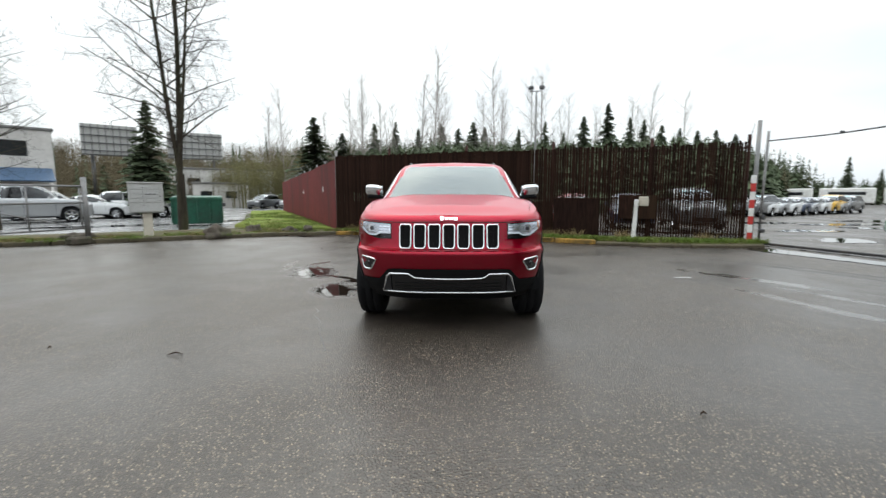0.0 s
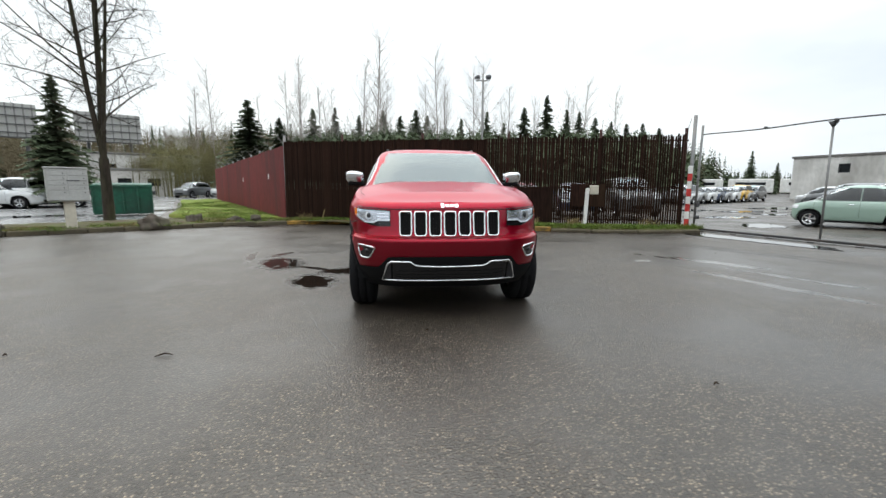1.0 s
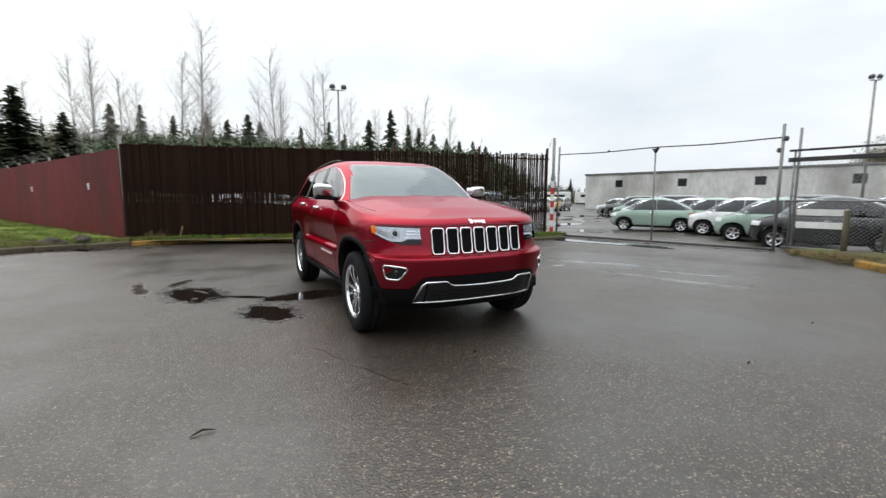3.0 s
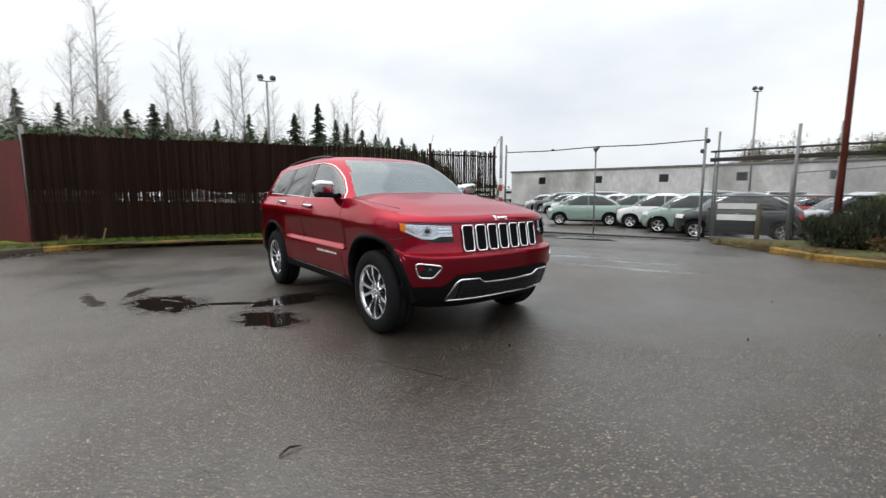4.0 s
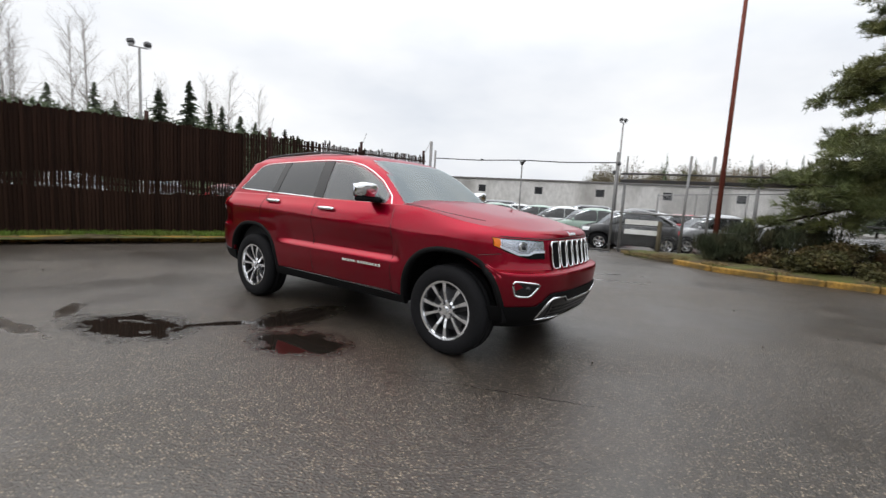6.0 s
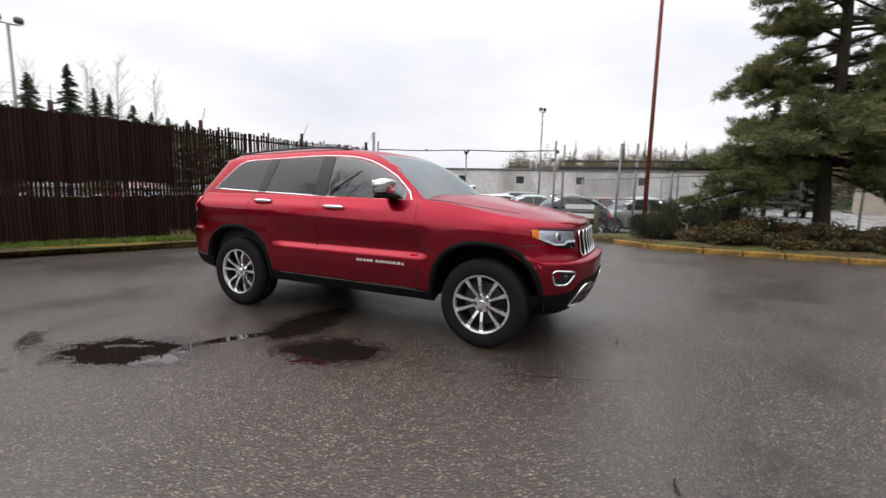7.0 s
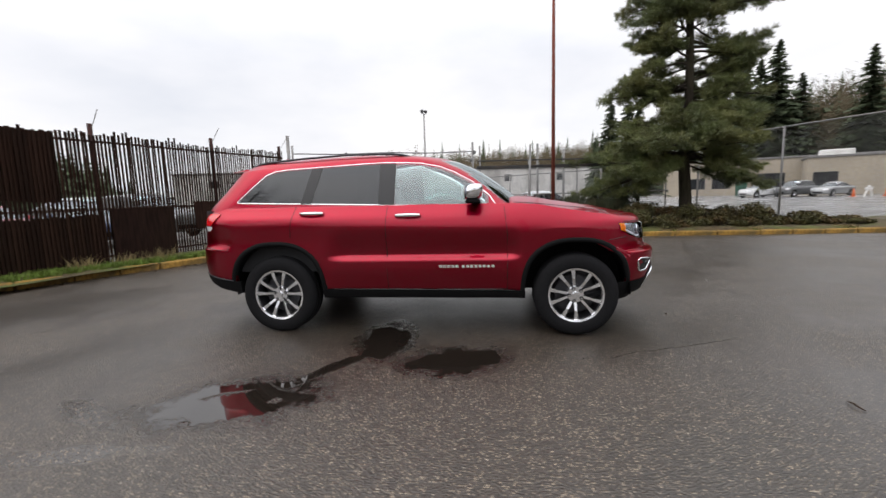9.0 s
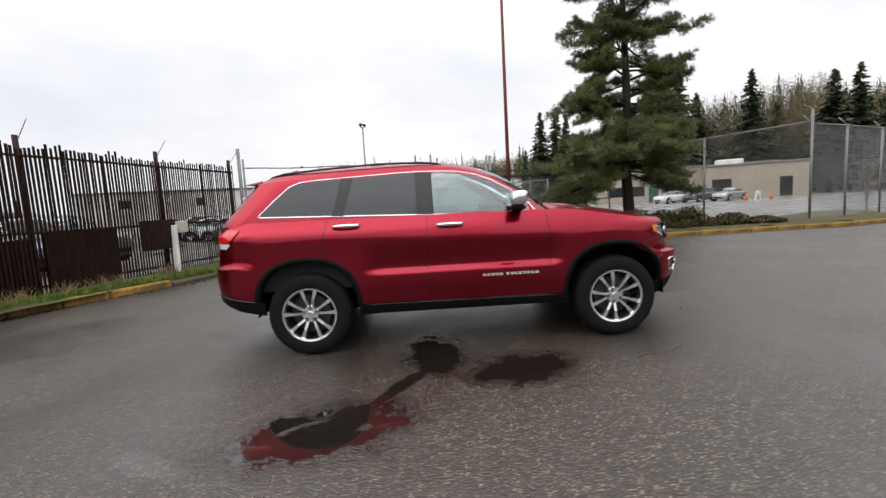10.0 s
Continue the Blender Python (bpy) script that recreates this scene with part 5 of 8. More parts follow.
    # shut line under the bonnet's lip
    kit.strip("bonnet_gap", M_gloss_black, [(x, body.u_front(x, z) - 0.0005, z) for x, z in ((q, lerp([(0.0, 1.010), (0.5, 1.004), (0.86, 1.022)], abs(q))) for q in np.linspace(-0.86, 0.86, 40))], 0.0045, n=4)
    kit.front_patch("front_lip", M_black, -0.78, 0.78, lambda x: 0.30, lambda x: 0.40, off=-0.03, thick=0.05, n=40, m=3)
    for side in (-1, 1):
        # shut line between bonnet and wing
        kit.strip("bonnet_gap", M_gloss_black, [(side * (body.x(u, smooth(top, u) - 0.001) - 0.045), u, smooth(top, u) + 0.0085) for u in np.linspace(0.62, 1.44, 14)], 0.0025, n=4)
        v, f = sweep([(side * x, 1.385 + 0.02 * math.cos(x * 3), z) for x, z in ((0.10, 1.262), (0.35, 1.258), (0.62, 1.243))], [0.012, 0.012, 0.010], 6)
        part("wiper", mesh_from("wiper", v, f, M_black, smooth=True), None, root)
    kit.front_patch("cowl", M_black, -0.73, 0.73, lambda x: 1.185, lambda x: 1.232, shell=cabin, off=0.010, thick=0.03, n=24, m=3)
    # rear: bumper skirt, spoiler, handle bar, lamps
    kit.front_patch("rear_bumper", M_black, -0.80, 0.80, lambda x: 0.512, lambda x: 0.575, off=0.012, thick=0.03, n=24, m=4, rear=True)
    kit.front_patch("tailgate_trim", M_chrome, -0.42, 0.42, lambda x: 0.985, lambda x: 1.02, off=0.012, thick=0.02, n=16, m=2, rear=True)
    bm = bmesh.new()
    add_box(bm, (0, 4.33, 1.660), (1.16, 0.20, 0.034), pose(0, 0, 0, -14, 0, 0), bevel=0.016)
    part("spoiler", bm, M_paint, root)
    bm = bmesh.new()
    add_box(bm, (0, 4.12, 1.785), (0.045, 0.16, 0.05), pose(0, 0, 0, -12, 0, 0), bevel=0.018)
    part("antenna_fin", bm, M_paint, root)
    # under the skin
    bm = bmesh.new()
    add_box(bm, (0, 2.35, 0.47), (1.56, 2.0, 0.12), bevel=0.03)
    add_box(bm, (0, 2.35, 0.47), (1.10, 4.2, 0.12), bevel=0.03)
    add_box(bm, (0, 1.9, 0.38), (0.45, 1.8, 0.10), bevel=0.03)
    part("underbody", bm, M_black, root)
    bm = bmesh.new()
    add_tube(bm, (-0.75, RW, WR), (0.75, RW, WR), 0.05, n=10)
    part("axle", bm, M_dark_alloy, root)
    bm = bmesh.new()
    add_tube(bm, (-0.75, FW, WR), (0.75, FW, WR), 0.04, n=10)
    part("axle", bm, M_dark_alloy, root)
    bm = bmesh.new()
    add_tube(bm, (0.45, 2.2, 0.27), (0.55, 4.55, 0.30), 0.04, n=10)
    part("exhaust_pipe", bm, M_dark_alloy, root)
    bm = bmesh.new()
    add_box(bm, (0, 3.02, 0.60), (1.66, 3.1, 0.04))
    for s in (-1, 1):
        add_box(bm, (s * 0.83, 3.02, 0.90), (0.03, 3.1, 0.62))
    add_box(bm, (0, 4.56, 0.9), (1.6, 0.03, 0.62))
    part("interior_tub", bm, M_interior, root)
    part("headliner", box((0, 3.3, 1.668), (1.24, 2.1, 0.012)), M_interior_pale, root)
    bm = bmesh.new()
    add_box(bm, (0, 1.63, 1.06), (1.60, 0.42, 0.30), bevel=0.06)
    add_box(bm, (0, 1.50, 1.19), (1.56, 0.28, 0.05), bevel=0.02)
    part("dashboard", bm, M_interior, root)
    v, f = sweep([(-0.38 + 0.185 * math.cos(a) * -1, 1.93 + 0.05 * math.sin(a), 1.10 + 0.175 * math.sin(a)) for a in np.linspace(0, 2 * math.pi, 25)[:-1]], 0.014, 6, closed=True)
    part("steering_wheel", mesh_from("steering_wheel", [(-x, y, z) for x, y, z in v], f, M_interior, smooth=True), None, root)
    for x, u in ((-0.38, 2.35), (0.38, 2.35), (-0.38, 3.32), (0.38, 3.32)):
        st = new("seat")
        st.parent = root
        bm = bmesh.new()
        add_box(bm, (x, u, 0.80), (0.52, 0.52, 0.20), bevel=0.05)
        add_box(bm, (x, u + 0.30, 1.10), (0.50, 0.16, 0.62), pose(0, 0, 0, -14, 0, 0), bevel=0.05)
        part("cushion", bm, M_interior, st)
        bm = bmesh.new()
        add_box(bm, (x, u + 0.40, 1.47), (0.27, 0.10, 0.17), pose(0, 0, 0, -8, 0, 0), bevel=0.035)
        part("headrest", bm, M_interior, st)
    part("sticker", box((0.50, 1.91, 1.525), (0.05, 0.003, 0.055), pose(0, 0, 0, -35, 0, 0)), M_white, root, "small white windscreen sticker")
    # the upper body stands a little higher on its springs
    for ob in root.children_recursive:
        if ob.type == "MESH":
            for v in ob.data.vertices:
                z0 = v.co.z
                v.co.z += 0.033 * max(0.0, min(1.0, (z0 - 0.42) / 0.25))
                # the roof falls away to the tail
                v.co.z -= (0.030 * ease((v.co.y - 2.9) / 1.2) + 0.034 * ease((v.co.y - 3.9) / 0.5)) * ease((z0 - 1.60) / 0.08)
    wm = wheel_meshes(WR, 0.250, 0.26, 5)
    for side in (-1, 1):
        for u, t in ((FW, 40), (RW, 18)):
            add_wheel(root, wm, 0.838, u, WR, side, t)
    return root


red_suv()

# ---------------------------------------------------------------- gate, posts and boundary
gate_dir = (GATE_B - GATE_A).normalized()
gate_ang = math.degrees(math.atan2(gate_dir.y, gate_dir.x))

marker = thing("marker_post", (7.72, 11.92, 0.0), 0, "steel gate post with red and white striped board", "post")
bar("post", (0.10, 0.10, -0.1), (0.10, 0.10, 3.30), 0.05, M_galv, marker, n=12)
for i in range(8):
    part("stripe", box((0, 0, 0.22 + i * 0.22), (0.12, 0.025, 0.218), pose(0, 0, 0, 0, 0, -30), bevel=0.004), M_redstripe if i % 2 == 0 else M_white, marker)
bar("bracket", (0.10, 0.10, 1.0), (0.0, 0.0, 1.0), 0.015, M_steel_dark, marker)
latch = thing("gate_latch_post", (8.02, 12.0, 0.0), 0, "thin galvanised post with latch at the gate opening", "post")
bar("post", (0, 0, -0.15), (0.03, 0.0, 3.02), 0.032, M_galv, latch)
part("latch", box((0.03, -0.05, 0.75), (0.10, 0.10, 0.14), bevel=0.02), M_steel_dark, latch)
part("latch", box((0.03, -0.05, 0.38), (0.14, 0.10, 0.10), bevel=0.02), M_steel_dark, latch)

mast = thing("cable_mast", (9.15, 9.15, -0.05), 0, "thin leaning steel mast that carries a cable", "post")
bar("post", (0, 0, -0.1), (0.0, 0.03, 2.76), 0.024, M_galv, mast)
bar("cup", (0.0, 0.03, 2.66), (0.0, 0.03, 2.79), 0.02, M_steel_dark, mast, r2=0.10)
part("foot", box((0, 0, 0.05), (0.18, 0.18, 0.12), bevel=0.02), M_steel_dark, mast)
cable = thing("overhead_cable", (0, 0, 0), 0, "dark overhead cable strung between the gate posts", "cable")
pts = []
for t in np.linspace(0, 1, 20):
    p = Vector((8.05, 12.0, 2.76)).lerp(Vector((10.05, 6.35, 2.78)), t)
    pts.append((p.x, p.y, p.z - 0.03 * math.sin(2 * math.pi * t) ** 2))
v, f = sweep(pts, 0.018, 6)
part("strand", mesh_from("strand", v, f, M_steel_dark, smooth=True), None, cable)
for t in (0.28, 0.52):
    p = Vector((8.05, 12.0, 2.76)).lerp(Vector((10.05, 6.35, 2.78)), t)
    part("clamp", box((p.x, p.y, p.z - 0.01), (0.10, 0.06, 0.06), bevel=0.015), M_steel_dark, cable)

track = thing("gate_track", (GATE_A.x - 0.25, GATE_A.y - 0.30, 0.0), gate_ang, "rusty steel gate track lying on the asphalt", "gate track", kind="structure")
part("beam", box((2.9, 0.05, 0.03), (5.8, 0.10, 0.10), bevel=0.01), M_blackbeam, track)
part("rail", box((2.9, -0.10, 0.01), (5.8, 0.05, 0.04), bevel=0.008), M_galv, track)
for i in range(7):
    part("sleeper", box((0.3 + i * 0.88, 0.0, 0.0), (0.14, 0.36, 0.05), bevel=0.01), M_blackbeam, track)

# the sliding gate, pushed open along the yard's east side
S0, S1 = Vector((10.1, 6.25)), Vector((11.6, -0.6))
slide = thing("sliding_gate", (S0.x, S0.y, 0.0), math.degrees(math.atan2(S1.y - S0.y, S1.x - S0.x)), "open sliding chain-link gate with black top beams and white boards", "gate")
SL = (S1 - S0).length
part("top_beam", box((SL / 2, 0, 2.45), (SL, 0.06, 0.05), bevel=0.01), M_blackbeam, slide)
part("second_beam", box((SL / 2, 0, 2.23), (SL, 0.08, 0.10), bevel=0.01), M_blackbeam, slide)
bar("mid_rail", (0, 0, 1.25), (SL, 0, 1.25), 0.022, M_galv, slide)
bar("bottom_rail", (0, 0, 0.12), (SL, 0, 0.12), 0.022, M_galv, slide)
for d in (0.12, 1.85, 3.6, 5.3, SL - 0.1):
    bar("upright", (d, 0, 0.08), (d, 0, 2.45), 0.024, M_galv, slide)
for z in (0.98, 0.68):
    part("white_board", box((0.72, -0.05, z), (0.92, 0.02, 0.15), bevel=0.004), M_white, slide, "plain white board")
verts, faces = [], []
for s in (1, -1):
    for i in range(int((SL + 2.1) / 0.085)):
        x0 = -2.1 + i * 0.085 if s > 0 else i * 0.085
        p0, p1 = Vector((x0, 0.002 * s, 0.13)), Vector((x0 + s * 2.1, 0.002 * s, 2.23))
        lo, hi = (0.0 - p0.x) / (p1.x - p0.x), (SL - p0.x) / (p1.x - p0.x)
        lo, hi = max(0.0, min(lo, hi)), min(1.0, max(lo, hi))
        if hi - lo > 0.02:
            v, f = sweep([p0.lerp(p1, lo), p0.lerp(p1, hi)], 0.0022, 3)
            b0 = len(verts)
            verts += v
            faces += [tuple(b0 + j for j in g) for g in f[:3]]
part("mesh_wire", mesh_from("mesh_wire", verts, faces, M_wire), None, slide)


def steel_post(x, y, h, r, mat, label, lean=(0, 0), knob=False):
    p = thing("steel_post", (x, y, 0.0), 0, label, "post", group="steel posts at the gate")
    bar("shaft", (0, 0, -0.2), (lean[0], lean[1], h), r, mat, p, n=10)
    if knob:
        for k, z in enumerate((h - 0.35, h - 0.62)):
            part("roller", box((0.0, -0.06 + 0.12 * k, z), (0.12, 0.10, 0.12), bevel=0.03), M_steel_dark, p)
    return p


steel_post(10.05, 6.38, 3.10, 0.036, M_galv, "tall galvanised gate post with rollers", knob=True)
steel_post(10.35, 6.15, 3.0, 0.03, M_galv, "thin galvanised post behind the gate")
steel_post(10.2, 4.45, 2.98, 0.036, M_galv, "tall galvanised post leaning beside the open gate", (0.12, -0.05))
steel_post(12.4, 4.0, 3.2, 0.045, M_galv, "tall galvanised post behind the open gate")
steel_post(13.9, 2.8, 3.1, 0.045, M_galv, "tall galvanised post behind the open gate")
steel_post(9.85, 4.95, 1.05, 0.06, M_concrete, "short concrete bollard beside the gate")

red_pole = thing("utility_pole", (10.5, 3.6, 0.0), 0, "tall round pole stained red, standing in the shrubs", "pole")
bar("shaft", (0, 0, -0.2), (0.05, 0.0, 10.5), 0.072, M_wood_red, red_pole, n=14, r2=0.042)
chain_link("fence_back", (20.0, 6.9), (14.2, 1.2), 2.20, "chain-link fence with a galvanised rail behind the parked cars", 4)
chain_link("fence_south_a", (15.5, -3.2), (8.9, -6.1), 3.38, "tall chain-link fence beside the planting bed", 3, tall=0.35)
chain_link("fence_south_b", (8.9, -6.1), (9.75, -8.1), 3.30, "tall chain-link fence with barbed wire arms", 2, top_arm=True)
chain_link("fence_south_c", (9.75, -8.1), (12.5, -13.5), 3.30, "tall chain-link fence with barbed wire arms", 3, top_arm=True)

# sign post on the verge
sign = thing("sign_post", (4.82, 12.33, 0.08), -14, "short white wooden post with a beige box fixed to it", "post")
part("post", box((0, 0, 0.56), (0.10, 0.10, 1.16), pose(0, 0, 0, 0, 2, 0), bevel=0.012), M_white, sign)
part("arm", box((0.10, 0, 1.08), (0.22, 0.06, 0.07), bevel=0.008), M_white, sign)
part("box", box((0.20, -0.03, 1.09), (0.24, 0.14, 0.26), bevel=0.015), M_tan_paint, sign, "small beige metal box")

stake = thing("wooden_stake", (-3.34, 14.78, 0.08), 0, "short yellowish wooden stake leaning on the verge", "stake")
part("stick", box((0.06, 0, 0.19), (0.035, 0.025, 0.42), pose(0, 0, 0, 0, 16, 0), bevel=0.005), M_drygrass, stake)

# cluster of letter boxes
mail = thing("mailbox_cluster", (-9.45, 12.35, 0.09), 38, "grey metal cluster mailbox on a pedestal behind the kerb", "mailbox")
part("cabinet", box((0, 0, 1.17), (0.86, 0.42, 0.86), bevel=0.02), M_greybox, mail)
part("hood", box((0, -0.01, 1.615), (0.90, 0.46, 0.035), bevel=0.012), M_greybox, mail)
part("pedestal", box((0, 0, 0.37), (0.24, 0.22, 0.76), bevel=0.015), M_tan_paint, mail)
part("base_plate", box((0, 0, 0.01), (0.34, 0.32, 0.05), bevel=0.01), M_concrete, mail)
for r in range(5):
    for c in range(2):
        d = part("letter_door", box((-0.205 + c * 0.41, -0.217, 1.47 - r * 0.125), (0.385, 0.016, 0.112), bevel=0.006), M_greybox, mail)
        part("lock", tube((-0.07 + c * 0.41, -0.226, 1.47 - r * 0.125), (-0.07 + c * 0.41, -0.236, 1.47 - r * 0.125), 0.012, n=8), M_steel_dark, d)
part("parcel_door", box((0, -0.217, 0.85), (0.79, 0.016, 0.16), bevel=0.006), M_greybox, mail)
part("mail_slot", box((0.12, -0.23, 1.285), (0.26, 0.012, 0.022)), M_steel_dark, mail, "dark mail slot")

# swing gate of tube and wire
swing = thing("swing_gate", (-10.5, 11.42, 0.05), -107, "open galvanised tube gate with wire mesh", "gate")
bar("hinge_post", (0, 0, -0.1), (0, 0, 1.78), 0.065, M_galv, swing, n=12)
for z in (0.35, 1.05, 1.50):
    bar("rail", (0.06, 0, z + 0.03), (5.0, 0, z), 0.026, M_galv, swing)
for d in (0.12, 1.3, 2.6, 3.9, 5.0):
    bar("upright", (d, 0, 0.35), (d, 0, 1.50), 0.022, M_galv, swing)
bar("brace", (0.12, 0, 0.38), (2.6, 0, 1.05), 0.016, M_galv, swing)
part("weight", box((0.3, 0.1, 0.05), (0.5, 0.35, 0.22), bevel=0.05), M_rock, swing)

# dumpster
dump = thing("dumpster", (-12.35, 19.4, 0.0), 28, "dark green steel dumpster beside the lawn", "dumpster")
bm = bmesh.new()
add_box(bm, (0, 0, 0.68), (2.0, 1.4, 1.2))
for v in bm.verts:
    if v.co.z < 0.3:
        v.co.y *= 0.82
bmesh.ops.bevel(bm, geom=bm.edges[:], offset=0.02, segments=1, affect="EDGES")
part("bin", bm, M_green, dump)
part("lid", box((-0.5, 0.0, 1.31), (1.0, 1.46, 0.05), pose(0, 0, 0, 3, 0, 0), bevel=0.02), M_green, dump)
part("lid", box((0.5, 0.0, 1.31), (1.0, 1.46, 0.05), pose(0, 0, 0, 3, 0, 0), bevel=0.02), M_green, dump)
for x in (-0.98, -0.5, 0.0, 0.5, 0.98):
    part("rib", box((x, -0.69, 0.72), (0.07, 0.05, 1.1), bevel=0.01), M_green, dump)
part("lip", box((0, -0.72, 1.22), (2.06, 0.06, 0.08), bevel=0.01), M_green, dump)
for s in (-1, 1):
    part("lift_pocket", box((s * 1.06, 0, 0.95), (0.14, 1.0, 0.16), bevel=0.02), M_steel_dark, dump)


def rock(x, y, z, sx, sy, sz, seed):
    bm = bmesh.new()
    bmesh.ops.create_icosphere(bm, subdivisions=3, radius=1.0)
    for v in bm.verts:
        k = 1 + 0.55 * noise.noise(v.co * 1.4 + Vector((seed, 0, 0))) + 0.30 * noise.noise(v.co * 3.1 + Vector((seed, 5, 0)))
        v.co = Vector((v.co.x * sx, v.co.y * sy, v.co.z * sz)) * k
    ob = part("rock", bm, M_rock, smooth=True)
    ob.matrix_basis = pose(x, y, z, 0, 0, seed * 40)
    return tagged(ob, "rough mossy grey boulder lying behind the kerb", "rock", group="boulders behind the kerb")


rock(-7.75, 13.0, 0.13, 0.40, 0.30, 0.27, 1)
rock(-7.2, 14.3, 0.13, 0.26, 0.22, 0.26, 2)
rock(-5.4, 14.55, 0.14, 0.24, 0.18, 0.17, 3)
rock(-5.95, 14.35, 0.13, 0.26, 0.18, 0.15, 4)
rock(-10.9, 11.6, 0.12, 0.45, 0.25, 0.16, 5)


def flood_lamp(x, y, h, label, heads, z0=0.0, k=1.0):
    p = thing("floodlight_mast", (x, y, z0), 0, label, "lamp post")
    bar("mast", (0, 0, -0.2), (0, 0, h), 0.085, M_galv, p, r2=0.055)
    bar("cross_arm", (-0.34 * heads[0][0], -0.34 * heads[0][1], h), (0.34 * heads[0][0], 0.34 * heads[0][1], h), 0.03, M_galv, p)
    for s, (dx, dy) in ((-1, heads[0]), (1, heads[0])):
        c = Vector((s * 0.34 * dx, s * 0.34 * dy, h + 0.20))
        hd = new("lamp_head")
        hd.parent = p
        part("housing", box(c, (0.42 * k, 0.36 * k, 0.34 * k), pose(0, 0, 0, 28 * s, -18, 20 * s), bevel=0.09 * k), M_steel_dark, hd)
        part("lens", box(c + Vector((0, -0.02, -0.15)), (0.30 * k, 0.26 * k, 0.05), pose(0, 0, 0, 28 * s, -18, 20 * s), bevel=0.01), M_white_lens, hd)
        bar("stem", (c.x, c.y, h), (c.x, c.y, c.z - 0.1), 0.025, M_galv, hd)
    return p


flood_lamp(4.5, 28.0, 7.9, "galvanised floodlight mast with two dark lamp heads", [(0.97, -0.25)], 0.0, 0.78)
flood_lamp(30.75, 11.8, 8.1, "galvanised floodlight mast with two small lamp heads", [(0.45, -0.35)], -0.15, 0.7)

# marks and litter on the asphalt
v, f = [], []
n = 26
for i in range(n):
    t = i / (n - 1)
    x, y = -1.72 + 0.62 * t + 0.07 * noise.noise(Vector((t * 7, 1, 0))), 4.75 - 1.5 * t
    w = 0.0012 + 0.0022 * abs(noise.noise(Vector((t * 11, 4, 0))))
    v += [(x - w, y, 0.0025), (x + w, y + 0.004, 0.0025)]
for i in range(n - 1):
    f.append((2 * i, 2 * i + 1, 2 * i + 3, 2 * i + 2))
tagged(new("asphalt_crack", mesh_from("asphalt_crack", v, f, M_water)), "thin dark wet crack in the asphalt", "crack", kind="structure")
mk = part("road_marking", box((3.50, 6.90, 0.002), (0.26, 0.06, 0.006), pose(0, 0, 0, 0, 0, 4)), M_marking)
tagged(mk, "worn scrap of white road paint", "marking", kind="structure")


def dead_leaf(x, y, rz, size):
    pts = [(-size, 0, 0.006), (-size * 0.5, size * 0.16, 0.012), (0, size * 0.22, 0.020), (size * 0.55, size * 0.12, 0.014), (size, -size * 0.05, 0.007)]
    v, fa = sweep(pts, [0.003, 0.006, 0.007, 0.005, 0.002], 5)
    ob = new("dead_leaf", mesh_from("dead_leaf", v, fa, M_leaf))
    ob.matrix_basis = pose(x, y, 0, 0, 0, rz)
    return tagged(ob, "curled dark dead leaf on wet asphalt", "leaf", group="dead leaves in the yard")


dead_leaf(-2.33, 3.22, 10, 0.062)
rnd = random.Random(5)
for _ in range(16):
    dead_leaf(rnd.uniform(-6, 6), rnd.uniform(1.2, 11), rnd.uniform(0, 360), rnd.uniform(0.008, 0.02))
for name, off in (("pavement_seam", 0.0), ("pavement_seam", 0.34)):
    v, f = [], []
    for i in range(30):
        t = i / 29
        a, b, c = Vector((5.1, 9.0)), Vector((6.45, 7.2)), Vector((7.35, 4.4))
        p = a.lerp(b, t).lerp(b.lerp(c, t), t) + Vector((0.85, 0.5)) * (off + 0.02 * noise.noise(Vector((t * 9, off * 9, 0))))
        w = 0.018 + 0.014 * noise.noise(Vector((t * 14, off * 5, 2)))
        v += [(p.x - w, p.y - w * 0.6, 0.003), (p.x + w, p.y + w * 0.6, 0.003)]
    for i in range(29):
        f.append((2 * i, 2 * i + 1, 2 * i + 3, 2 * i + 2))
    tagged(new(name, mesh_from(name, v, f, M_seam)), "dark tarred seam across the asphalt before the gate", "seam", kind="structure")
for x, y, rz, s, w in ((7.72, 9.55, -74, 1.75, 0.40), (12.7, 14.7, 35, 1.0, 0.75), (20.3, 23.6, 5, 2.8, 0.9), (18.6, 20.9, 35, 0.8, 0.7), (11.3, 12.4, 0, 0.35, 0.3), (11.1, 14.7, 60, 0.5, 0.35), (14.8, 19.0, 10, 1.4, 0.6), (17.0, 25.0, 10, 1.6, 0.9), (25.0, 27.0, 10, 2.6, 1.2), (-16.0, 18.2, 35, 2.6, 0.8), (-12.9, 22.9, 66, 2.2, 0.6)):
    puddle(x, y, s, w, rz, x)


